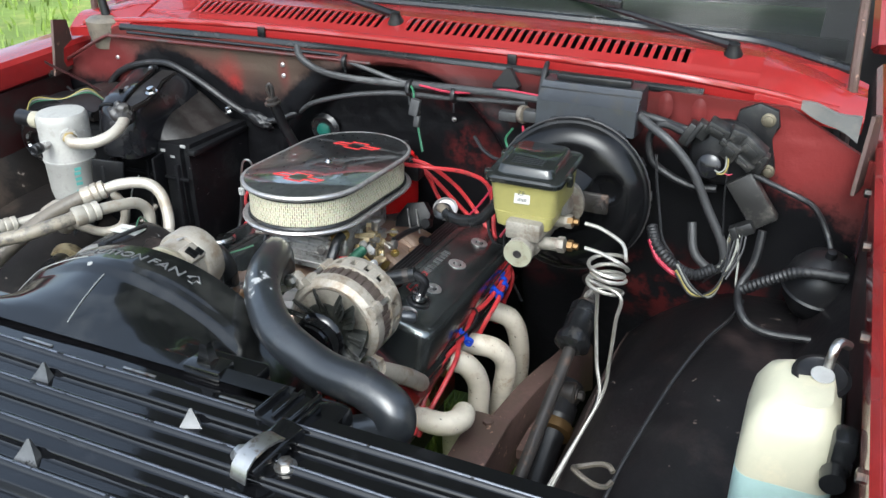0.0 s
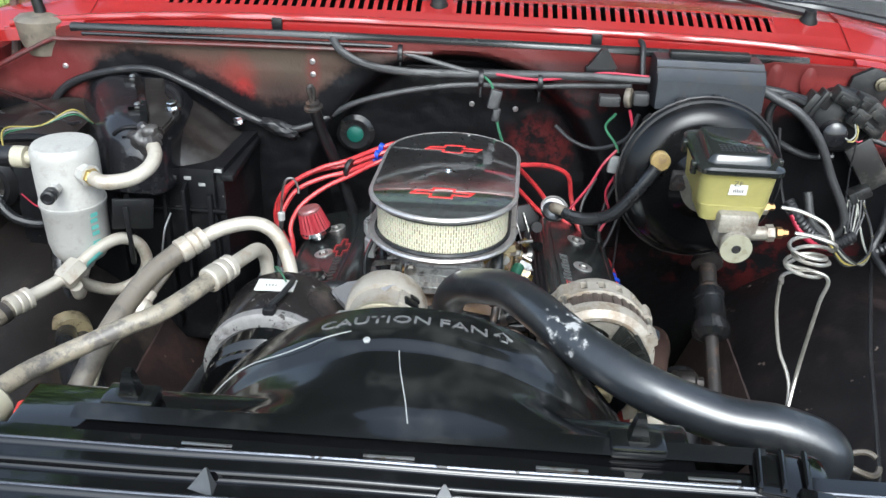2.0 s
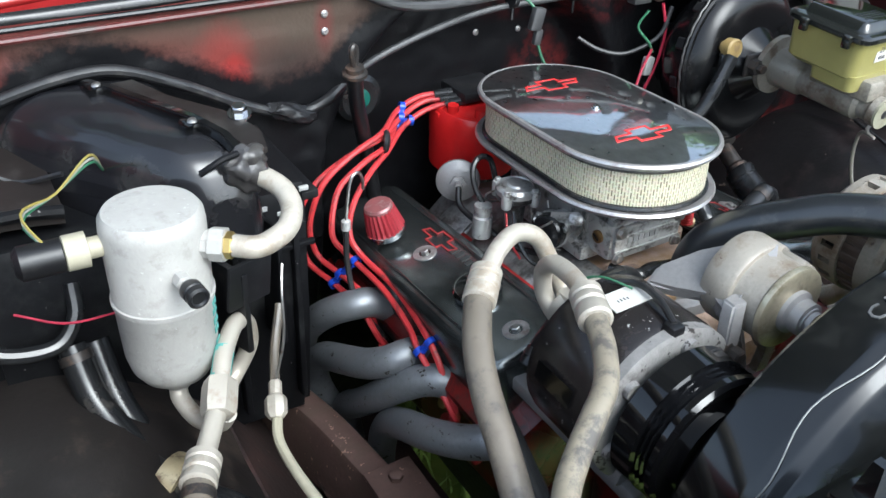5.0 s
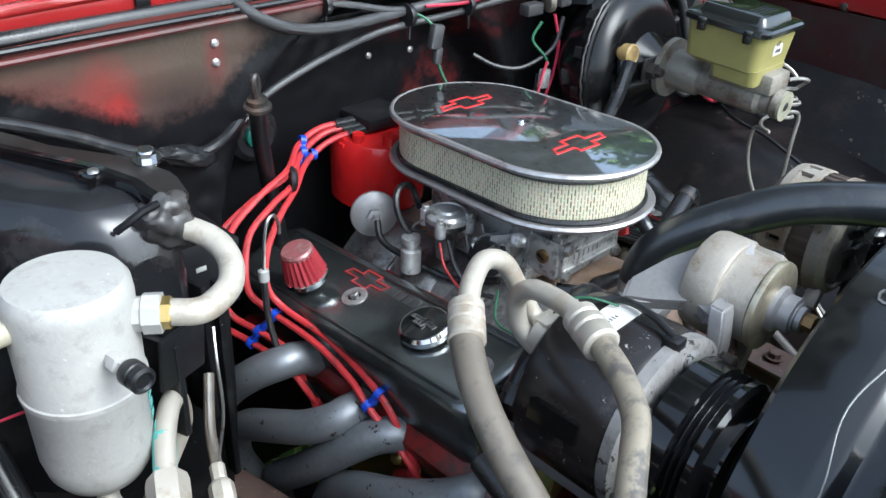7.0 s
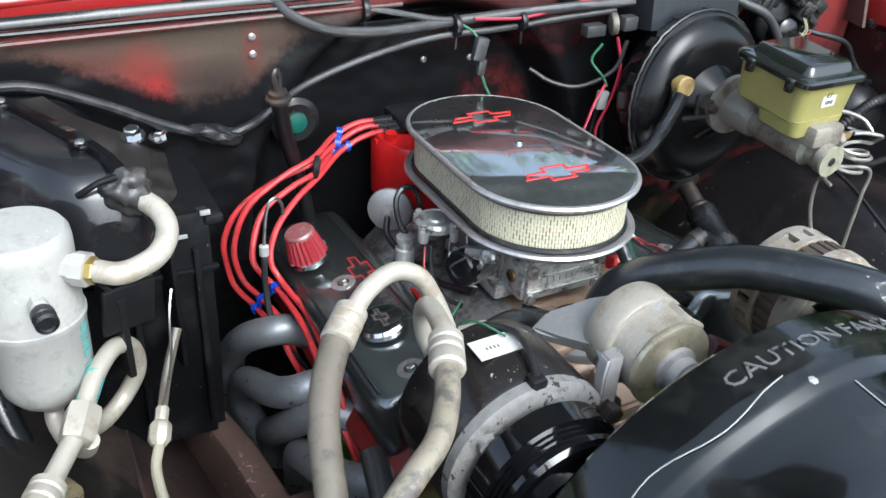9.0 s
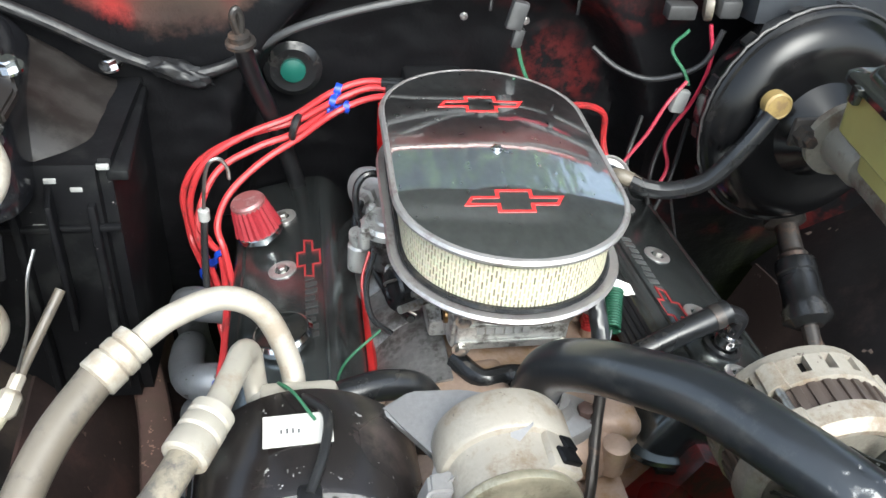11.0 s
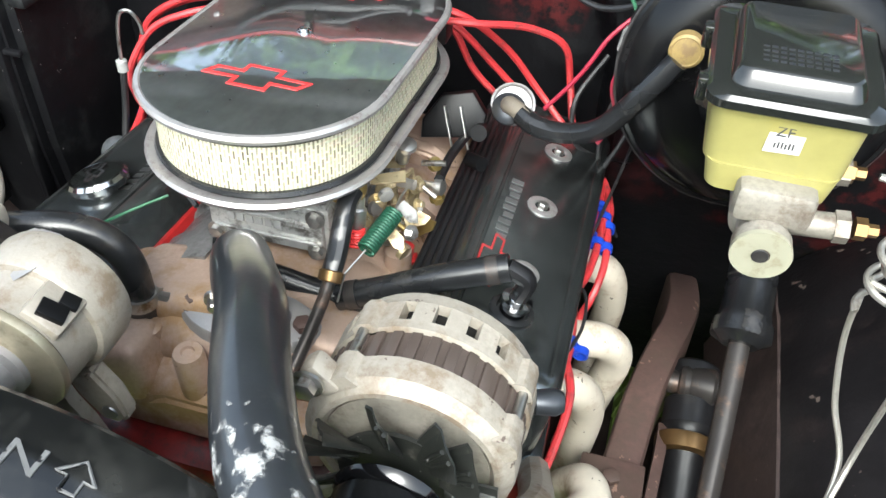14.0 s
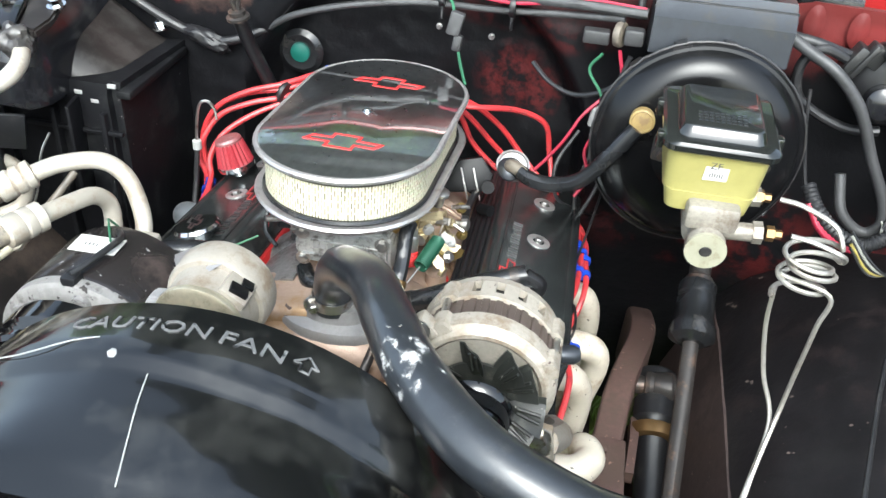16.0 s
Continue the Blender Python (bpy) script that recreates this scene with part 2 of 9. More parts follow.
end_cap_mat = mat("greenish_cream_cap", (0.27, 0.26, 0.19), 0.55, var=0.2, bump=0.2, dirt=((0.2, 0.18, 0.12), 0.3, 60))
flange_dark = mat("dark_rusty_flange", (0.026, 0.0175, 0.016), 0.55, spec=0.3, var=0.45, bump=0.4, scale=80, dirt=((0.045, 0.025, 0.022), 0.35, 12), chips=((0.10, 0.07, 0.06), 0.10, 40))
flange_brown = mat("dusty_brown_flange", (0.048, 0.034, 0.031), 0.5, spec=0.3, var=0.4, bump=0.3, scale=80, dirt=((0.028, 0.020, 0.019), 0.4, 12), chips=((0.12, 0.09, 0.08), 0.08, 40))
lip_red = mat("faded_red_lip_paint", (0.085, 0.016, 0.015), 0.35, var=0.35, bump=0.08, dirt=((0.05, 0.03, 0.026), 0.4, 14))
mastic_dark = mat("grey_black_putty", (0.028, 0.026, 0.026), 0.35, var=0.4, bump=0.4, scale=60, dirt=((0.06, 0.056, 0.05), 0.25, 25))
bare_grey = mat("grey_sealer", (0.13, 0.13, 0.125), 0.6, var=0.3, bump=0.4, scale=60, dirt=((0.14, 0.13, 0.12), 0.4, 20))
dark_trim = mat("dark_cabin_trim", (0.012, 0.012, 0.013), 0.6, var=0.3, bump=0.2)
tyre_rubber = mat("tyre_rubber", (0.018, 0.018, 0.018), 0.75, var=0.3, bump=0.3)
pale_ball = mat("fogged_silver_nut", (0.30, 0.30, 0.30), 0.3, 0.9, var=0.2)
steel = mat("plain_steel", (0.45, 0.44, 0.42), 0.32, 0.95, var=0.2, bump=0.05, dirt=((0.2, 0.15, 0.11), 0.25, 60))
line_silver = mat("tinned_brake_line", (0.42, 0.4, 0.36), 0.35, 0.7, var=0.15, bump=0.05, dirt=((0.32, 0.29, 0.25), 0.3, 40))
emblem_red = mat("red_emblem_paint", (0.55, 0.03, 0.03), 0.35, var=0.12, bump=0.05)
emblem_dull = mat("dull_red_emblem_paint", (0.34, 0.028, 0.03), 0.35, var=0.25, bump=0.05, chips=((0.05, 0.02, 0.02), 0.1, 150))
paper = mat("white_label_paper", (0.5, 0.49, 0.46), 0.55, var=0.06, bump=0.05, dirt=((0.5, 0.46, 0.4), 0.2, 60))
print_ink = mat("dark_print", (0.04, 0.04, 0.045), 0.5, var=0.2, bump=0.0)
print_teal = mat("teal_print", (0.12, 0.40, 0.36), 0.5, var=0.3, bump=0.0)
worn_letters = mat("worn_raised_letters", (0.13, 0.13, 0.13), 0.35, var=0.5, bump=0.1, chips=((0.006, 0.006, 0.007), 0.46, 75))
cover_ink = mat("dark_cover_print", (0.035, 0.036, 0.036), 0.4, var=0.2, bump=0.0)
cover_pale = mat("pale_cover_print", (0.16, 0.165, 0.165), 0.35, 0.6, var=0.3, bump=0.0)
worn_white = mat("worn_pale_marking", (0.3, 0.3, 0.29), 0.5, var=0.3, bump=0.1)
green_plug = mat("green_plastic_plug", (0.010, 0.085, 0.065), 0.4, var=0.2, bump=0.05)
motor_grey = mat("grey_cover_metal", (0.042, 0.046, 0.053), 0.34, 0.5, var=0.2, bump=0.12, dirt=((0.05, 0.05, 0.05), 0.3, 30))
glass_dark = mat("dark_tinted_plastic", (0.012, 0.013, 0.012), 0.10, var=0.2, bump=0.02, coat=0.5)
red_cap_mat = mat("red_battery_cap", (0.50, 0.03, 0.02), 0.4, var=0.15, bump=0.05)
hood_under = mat("dark_hood_underside", (0.030, 0.034, 0.036), 0.45, spec=0.4, var=0.35, bump=0.2, dirt=((0.019, 0.021, 0.022), 0.3, 5))
grass_soil = mat("lawn", (0.17, 0.24, 0.045), 0.85, var=0.4, bump=0.4, scale=18, big=1.2, dirt=((0.26, 0.29, 0.075), 0.35, 3))
grass_blade = mat("grass_blade", (0.21, 0.30, 0.05), 0.6, var=0.4, bump=0.0, big=3)
leaf_mat = mat("tree_leaf", (0.13, 0.22, 0.05), 0.5, var=0.5, bump=0.0, big=2)
bark = mat("bark", (0.12, 0.09, 0.07), 0.9, var=0.4, bump=0.5, scale=20)


def windscreen_glass():
    m = bpy.data.materials.new("windscreen_glass")
    m.use_nodes = True
    b = m.node_tree.nodes["Principled BSDF"]
    b.inputs["Base Color"].default_value = (0.96, 0.98, 0.96, 1)
    b.inputs["Transmission Weight"].default_value, b.inputs["Roughness"].default_value = 1.0, 0.02
    b.inputs["IOR"].default_value, b.inputs["Specular IOR Level"].default_value = 1.5, 0.25
    return m


glass = windscreen_glass()


def firewall_paint():
    """Red body paint oversprayed with black in and round the recess and the heater case, faded to grey-brown along the
    top; brighter red high on the driver's side, near-black below it.
    """
    m = bpy.data.materials.new("oversprayed_firewall_paint")
    m.use_nodes = True
    n, l = m.node_tree.nodes, m.node_tree.links
    b = n["Principled BSDF"]
    tc, sep = n.new("ShaderNodeTexCoord"), n.new("ShaderNodeSeparateXYZ")
    l.new(tc.outputs["Object"], sep.inputs[0])

    def math_n(op, a, c):
        x = n.new("ShaderNodeMath")
        x.operation = op
        for s, v in zip(x.inputs, (a, c)):
            if isinstance(v, (int, float)):
                s.default_value = v
            else:
                l.new(v, s)
        return x.outputs[0]

    def noise(s, d=5.0):
        t = n.new("ShaderNodeTexNoise")
        t.inputs["Scale"].default_value, t.inputs["Detail"].default_value, t.inputs["Roughness"].default_value = s, d, 0.65
        l.new(tc.outputs["Object"], t.inputs["Vector"])
        return t.outputs[0]

    def ellipse(cx, cz, rx, rz, soft):
        u = math_n("POWER", math_n("ABSOLUTE", math_n("DIVIDE", math_n("SUBTRACT", sep.outputs[0], cx), rx), 0), 2.0)
        v = math_n("POWER", math_n("ABSOLUTE", math_n("DIVIDE", math_n("SUBTRACT", sep.outputs[2], cz), rz), 0), 2.0)
        d = math_n("ADD", math_n("SQRT", math_n("ADD", u, v), 0), math_n("ADD", math_n("MULTIPLY", math_n("SUBTRACT", noise(14), 0.5), 0.42), math_n("MULTIPLY", math_n("SUBTRACT", noise(85, 3.0), 0.5), 0.38)))
        r = n.new("ShaderNodeMapRange")
        r.inputs[1].default_value, r.inputs[2].default_value = 1.0 + soft, 1.0 - soft
        l.new(d, r.inputs[0])
        return r.outputs[0]

    def mix(f, a, c):
        x = n.new("ShaderNodeMix")
        x.data_type = "RGBA"
        for s, v in ((x.inputs[0], f), (x.inputs[6], a), (x.inputs[7], c)):
            if isinstance(v, tuple):
                s.default_value = (*v, 1)
            elif isinstance(v, (int, float)):
                s.default_value = v
            else:
                l.new(v, s)
        return x.outputs[2]

    def band(sock, lo, hi):
        r = n.new("ShaderNodeMapRange")
        r.inputs[1].default_value, r.inputs[2].default_value = lo, hi
        l.new(sock, r.inputs[0])
        return r.outputs[0]

    def edge(points, soft):
        """1 under a wandering height line given along x, 0 above it, with a speckled border."""
        r = n.new("ShaderNodeValToRGB")
        el = r.color_ramp.elements
        x0, x1 = points[0][0], points[-1][0]
        while len(el) < len(points):
            el.new(0.5)
        for e, (x, z) in zip(el, points):
            e.position, v = (x - x0) / (x1 - x0), z - 0.9
            e.color = (v, v, v, 1)
        l.new(band(sep.outputs[0], x0, x1), r.inputs[0])
        over = math_n("SUBTRACT", math_n("SUBTRACT", sep.outputs[2], 0.9), r.outputs[0])
        over = math_n("ADD", over, math_n("MULTIPLY", math_n("SUBTRACT", noise(16), 0.5), 0.034))
        over = math_n("ADD", over, math_n("MULTIPLY", math_n("SUBTRACT", noise(110, 4.0), 0.5), 0.030))
        return band(over, soft, -soft)

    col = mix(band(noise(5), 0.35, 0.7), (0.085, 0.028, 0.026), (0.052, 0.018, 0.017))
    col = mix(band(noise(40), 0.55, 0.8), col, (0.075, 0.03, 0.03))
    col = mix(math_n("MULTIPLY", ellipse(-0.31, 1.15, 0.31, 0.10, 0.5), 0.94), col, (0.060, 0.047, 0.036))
    col = mix(math_n("MULTIPLY", ellipse(-0.74, 1.095, 0.10, 0.05, 0.4), 0.8), col, (0.105, 0.018, 0.018))
    col = mix(math_n("MULTIPLY", ellipse(-0.45, 1.10, 0.09, 0.03, 0.7), 0.5), col, (0.11, 0.028, 0.024))
    col = mix(math_n("MULTIPLY", ellipse(-0.394, 1.088, 0.030, 0.042, 0.5), 0.75), col, (0.15, 0.028, 0.024))
    col = mix(math_n("MULTIPLY", ellipse(-0.382, 1.070, 0.018, 0.024, 0.3), 0.85), col, (0.20, 0.022, 0.02))
    col = mix(math_n("MULTIPLY", ellipse(-0.258, 1.115, 0.012, 0.03, 0.5), 0.6), col, (0.12, 0.03, 0.028))
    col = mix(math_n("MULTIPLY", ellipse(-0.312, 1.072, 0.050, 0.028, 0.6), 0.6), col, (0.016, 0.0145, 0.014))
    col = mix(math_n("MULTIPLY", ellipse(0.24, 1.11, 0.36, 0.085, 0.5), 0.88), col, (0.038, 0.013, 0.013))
    col = mix(math_n("MULTIPLY", ellipse(0.72, 1.11, 0.20, 0.10, 0.4), 0.85), col, (0.155, 0.022, 0.021))
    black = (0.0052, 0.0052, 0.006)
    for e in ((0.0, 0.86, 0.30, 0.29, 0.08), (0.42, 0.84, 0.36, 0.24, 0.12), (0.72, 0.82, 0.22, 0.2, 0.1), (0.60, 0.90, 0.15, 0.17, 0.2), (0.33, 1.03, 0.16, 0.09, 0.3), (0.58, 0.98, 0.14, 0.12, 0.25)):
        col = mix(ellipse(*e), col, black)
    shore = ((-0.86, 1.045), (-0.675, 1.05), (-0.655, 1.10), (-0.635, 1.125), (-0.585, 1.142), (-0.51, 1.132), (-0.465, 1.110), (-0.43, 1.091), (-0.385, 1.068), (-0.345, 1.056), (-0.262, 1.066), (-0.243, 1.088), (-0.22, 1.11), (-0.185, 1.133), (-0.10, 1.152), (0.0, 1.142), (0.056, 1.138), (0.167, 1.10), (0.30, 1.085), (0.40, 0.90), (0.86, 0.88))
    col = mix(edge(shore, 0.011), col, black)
    col = mix(math_n("MULTIPLY", math_n("MULTIPLY", ellipse(0.55, 0.80, 0.23, 0.07, 0.4), band(noise(22), 0.46, 0.56)), 0.85), col, (0.055, 0.009, 0.009))
    for e in ((0.16, 1.085, 0.10, 0.02, 0.6), (0.14, 0.985, 0.05, 0.05, 0.3), (0.19, 0.965, 0.022, 0.035, 0.3)):
        col = mix(math_n("MULTIPLY", math_n("MULTIPLY", ellipse(*e), band(noise(34), 0.42, 0.56)), 0.55), col, (0.09, 0.013, 0.013))
    col = mix(math_n("MULTIPLY", band(sep.outputs[2], 1.148, 1.158), 0.8), col, (0.085, 0.014, 0.013))
    l.new(col, b.inputs["Base Color"])
    r = n.new("ShaderNodeMapRange")
    r.inputs[3].default_value, r.inputs[4].default_value = 0.24, 0.55
    b.inputs["Specular IOR Level"].default_value = 0.14
    l.new(noise(9), r.inputs[0])
    l.new(r.outputs[0], b.inputs["Roughness"])
    bp = n.new("ShaderNodeBump")
    bp.inputs["Strength"].default_value, bp.inputs["Distance"].default_value = 0.35, 0.004
    l.new(noise(55), bp.inputs["Height"])
    l.new(bp.outputs[0], b.inputs["Normal"])
    return m


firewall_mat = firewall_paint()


def scuff_paint(centre, radius):
    """White flaking left on rubber round one spot, with ragged edges."""
    m = bpy.data.materials.new("flaked_white_scuff")
    m.use_nodes = True
    n, l = m.node_tree.nodes, m.node_tree.links
    b = n["Principled BSDF"]
    tc, dist, nz, add, step = n.new("ShaderNodeTexCoord"), n.new("ShaderNodeVectorMath"), n.new("ShaderNodeTexNoise"), n.new("ShaderNodeMath"), n.new("ShaderNodeMapRange")
    dist.operation = "DISTANCE"
    dist.inputs[1].default_value = centre
    l.new(tc.outputs["Object"], dist.inputs[0])
    l.new(tc.outputs["Object"], nz.inputs["Vector"])
    nz.inputs["Scale"].default_value, nz.inputs["Detail"].default_value, nz.inputs["Roughness"].default_value = 75.0, 5.0, 0.6
    add.operation = "MULTIPLY_ADD"
    add.inputs[1].default_value = -0.22 / radius
    l.new(dist.outputs["Value"], add.inputs[0])
    l.new(nz.outputs[0], add.inputs[2])
    step.inputs[1].default_value, step.inputs[2].default_value = 0.41, 0.52
    l.new(add.outputs[0], step.inputs[0])
    l.new(step.outputs[0], b.inputs["Alpha"])
    b.inputs["Base Color"].default_value = (0.30, 0.30, 0.295, 1)
    b.inputs["Roughness"].default_value = 0.5
    return m


scuff_mat = scuff_paint((0.148, 0.780, 1.060), 0.038)


def filter_paper():
    """Cream pleated paper behind a staggered wire screen; u runs along the band, v up, both in metres."""
    m = bpy.data.materials.new("filter_screen")
    m.use_nodes = True
    n, l = m.node_tree.nodes, m.node_tree.links
    b = n["Principled BSDF"]
    uv, br, nz = n.new("ShaderNodeUVMap"), n.new("ShaderNodeTexBrick"), n.new("ShaderNodeTexNoise")
    mp = n.new("ShaderNodeMapping")
    mp.inputs["Rotation"].default_value[2] = radians(90)
    l.new(uv.outputs[0], mp.inputs[0])
    l.new(mp.outputs[0], br.inputs["Vector"])
    br.inputs["Scale"].default_value = 1.0
    br.inputs["Brick Width"].default_value, br.inputs["Row Height"].default_value = 0.0095, 0.0036
    br.inputs["Mortar Size"].default_value, br.inputs["Mortar Smooth"].default_value = 0.00115, 0.3
    br.inputs["Color1"].default_value, br.inputs["Color2"].default_value = (0.16, 0.14, 0.09, 1), (0.50, 0.47, 0.34, 1)
    br.inputs["Mortar"].default_value = (0.64, 0.60, 0.44, 1)
    nz.inputs["Scale"].default_value = 30
    x = n.new("ShaderNodeMix")
    x.data_type, x.blend_type = "RGBA", "MULTIPLY"
    x.inputs[0].default_value = 0.35
    l.new(br.outputs[0], x.inputs[6])
    l.new(nz.outputs[1], x.inputs[7])
    l.new(x.outputs[2], b.inputs["Base Color"])
    b.inputs["Roughness"].default_value = 0.55
    bp = n.new("ShaderNodeBump")
    bp.inputs["Strength"].default_value, bp.inputs["Distance"].default_value = 0.6, 0.0015
    l.new(br.outputs[1], bp.inputs["Height"])
    l.new(bp.outputs[0], b.inputs["Normal"])
    return m


filter_mat = filter_paper()

# ---- building helpers ----
WORLD = {}
V = Vector


def thing(name, base, label, category, group="", kind=""):
    ob = new(name)
    ob.empty_display_size = 0.02
    ob.location = base
    WORLD[ob.name] = Matrix.Translation(base)
    return tagged(ob, label, category, group, kind)


def mesh_of(name, bm, material, angle=36):
    bmesh.ops.recalc_face_normals(bm, faces=bm.faces)
    lim = radians(angle)
    for e in bm.edges:
        if len(e.link_faces) == 2:
            e.smooth = e.calc_face_angle(0.0) < lim
    for f in bm.faces:
        f.smooth = True
    me = bpy.data.meshes.new(name)
    bm.to_mesh(me)
    bm.free()
    me.materials.append(material)
    return me


SPLIT = {"bolt", "screw", "screws", "clip", "slot", "rib", "shoulder", "crimp_tab", "lid_tab", "boss", "runner", "spark_plug", "line_fitting", "clamp", "bolt_cup", "pillar", "side_panel", "lamination", "blade", "ear", "cap_rib", "tower", "clip_ring", "clip_web", "case_bar", "spring_hook", "lead", "red_pad", "lever"}


def islands(bm):
    """The separate lumps of a bmesh; lumps whose boxes touch stay together."""
    bm.verts.index_update()
    seen, lumps = set(), []
    for v in bm.verts:
        if v.index in seen:
            continue
        todo, got = [v], []
        seen.add(v.index)
        while todo:
            w = todo.pop()
            got.append(w)
            for e in w.link_edges:
                o = e.other_vert(w)
                if o.index not in seen:
                    seen.add(o.index)
                    todo.append(o)
        lo = [min(g.co[i] for g in got) - 0.0006 for i in range(3)]
        hi = [max(g.co[i] for g in got) + 0.0006 for i in range(3)]
        lumps.append([got, lo, hi])
    merged = True
    while merged:
        merged = False
        for i in range(len(lumps)):
            for j in range(i + 1, len(lumps)):
                a, b = lumps[i], lumps[j]
                if all(a[1][k] <= b[2][k] and b[1][k] <= a[2][k] for k in range(3)):
                    lumps[i] = [a[0] + b[0], [min(p, q) for p, q in zip(a[1], b[1])], [max(p, q) for p, q in zip(a[2], b[2])]]
                    lumps.pop(j)
                    merged = True
                    break
            if merged:
                break
    return [l[0] for l in lumps]


def part(name, bm, material, parent=None, label="", angle=36):
    if name in SPLIT and parent is not None:
        groups = islands(bm)
        if len(groups) > 1:
            for g in groups:
                nb, idx = bmesh.new(), {}
                for v in g:
                    idx[v] = nb.verts.new(v.co)
                for fc in {f for v in g for f in v.link_faces}:
                    nb.faces.new([idx[v] for v in fc.verts])
                last = part_one(name, nb, material, parent, label, angle)
            bm.free()
            return last
    return part_one(name, bm, material, parent, label, angle)


def part_one(name, bm, material, parent=None, label="", angle=36):
    ob = new(name, mesh_of(name, bm, material, angle))
    if parent is not None:
        ob.parent = parent
        ob.matrix_parent_inverse = WORLD.get(parent.name, Matrix()).inverted()
    WORLD[ob.name] = Matrix()
    if label:
        ob["label"] = label
    return ob


def piece(name, me, m, parent):
    """One of many alike pieces on a shared mesh, at the pose m."""
    ob = new(name, me)
    ob.parent = parent
    ob.matrix_parent_inverse = WORLD.get(parent.name, Matrix()).inverted()
    ob.matrix_basis = m
    WORLD[ob.name] = m
    return ob


def solo(name, bm, material, label, category, group="", kind="", angle=36):
    return tagged(part(name, bm, material, angle=angle), label, category, group, kind)


def B():
    return bmesh.new()


def frame_of(axis, up=(0, 0, 1)):
    z = V(axis).normalized()
    u = V(up)
    x = u.cross(z)
    if x.length < 1e-4:
        x = V((1, 0, 0)).cross(z)
        if x.length < 1e-4:
            x = V((0, 1, 0)).cross(z)
    x.normalize()
    return Matrix((x, z.cross(x), z)).transposed()


def loft(bm, rings, caps=True, close=True):
    vs = [[bm.verts.new(p) for p in r] for r in rings]
    n = len(vs[0])
    for a, b in zip(vs, vs[1:]):
        for i in range(n if close else n - 1):
            j = (i + 1) % n
            bm.faces.new((a[i], a[j], b[j], b[i]))
    if caps:
        bm.faces.new(vs[0][::-1])
        bm.faces.new(vs[-1])
    return bm


def smooth_path(pts, sub=6):
    p = [V(q) for q in pts]
    p = [p[0] * 2 - p[1]] + p + [p[-1] * 2 - p[-2]]
    out = []
    for a, b, c, d in zip(p, p[1:], p[2:], p[3:]):
        for k in range(sub):
            t = k / sub
            out.append(0.5 * ((2 * b) + (c - a) * t + (2 * a - 5 * b + 4 * c - d) * t * t + (3 * b - a - 3 * c + d) * t ** 3))
    return out + [p[-2]]


def tube(bm, pts, r, seg=10, sub=6, ripple=0.0, caps=True):
    """A round hose along a smooth line; r may be a pair (start, end)."""
    q = smooth_path(pts, sub) if sub > 1 else [V(a) for a in pts]
    r0, r1 = r if isinstance(r, tuple) else (r, r)
    rings, x = [], None
    for i, p in enumerate(q):
        d = (q[min(i + 1, len(q) - 1)] - q[max(i - 1, 0)]).normalized()
        if x is None:
            x = d.orthogonal().normalized()
        x = (x - d * x.dot(d)).normalized()
        y = d.cross(x)
        rr = r0 + (r1 - r0) * i / (len(q) - 1) + (ripple if i % 2 else 0)
        rings.append([p + (x * math.cos(a) + y * math.sin(a)) * rr for a in (2 * math.pi * k / seg for k in range(seg))])
    return loft(bm, rings, caps)


def lathe(bm, profile, origin, axis, seg=28, caps=True):
    """profile: (radius, height along the axis) pairs."""
    f, o = frame_of(axis), V(origin)
    rings = [[o + f @ V((r * math.cos(a), r * math.sin(a), h)) for a in (2 * math.pi * k / seg for k in range(seg))] for r, h in profile]
    return loft(bm, rings, caps)


def rod(bm, p, q, r, seg=12, r2=None):
    return lathe(bm, [(r, 0), (r if r2 is None else r2, (V(q) - V(p)).length)], p, V(q) - V(p), seg)


def hexbolt(bm, p, axis, r=0.008, h=0.007, washer=True):
    if washer:
        lathe(bm, [(r * 1.5, 0), (r * 1.5, h * 0.25)], p, axis, 14)
    lathe(bm, [(r, h * 0.25), (r, h), (r * 0.8, h * 1.1)], p, axis, 6)
    return bm


def box(bm, c, s, bevel=0.0, turn=(0, 0, 0), seg=2):
    m = pose(*c, *turn) @ Matrix.Diagonal((*s, 1))
    r = bmesh.ops.create_cube(bm, size=1.0, matrix=m)
    if bevel:
        ed = list({e for v in r["verts"] for e in v.link_edges})
        bmesh.ops.bevel(bm, geom=ed, offset=bevel, segments=seg, affect="EDGES", profile=0.5)
    return bm


def prism(bm, outline, m, depth, bevel=0.0):
    """A flat outline in the plane of m, thickened along its z."""
    lo = [bm.verts.new(m @ V((u, v, 0))) for u, v in outline]
    hi = [bm.verts.new(m @ V((u, v, depth))) for u, v in outline]
    n = len(lo)
    bm.faces.new(lo[::-1])
    top = bm.faces.new(hi)
    for i in range(n):
        bm.faces.new((lo[i], lo[(i + 1) % n], hi[(i + 1) % n], hi[i]))
    if bevel:
        bmesh.ops.bevel(bm, geom=list(top.edges), offset=bevel, segments=2, affect="EDGES", profile=0.5)
    return bm


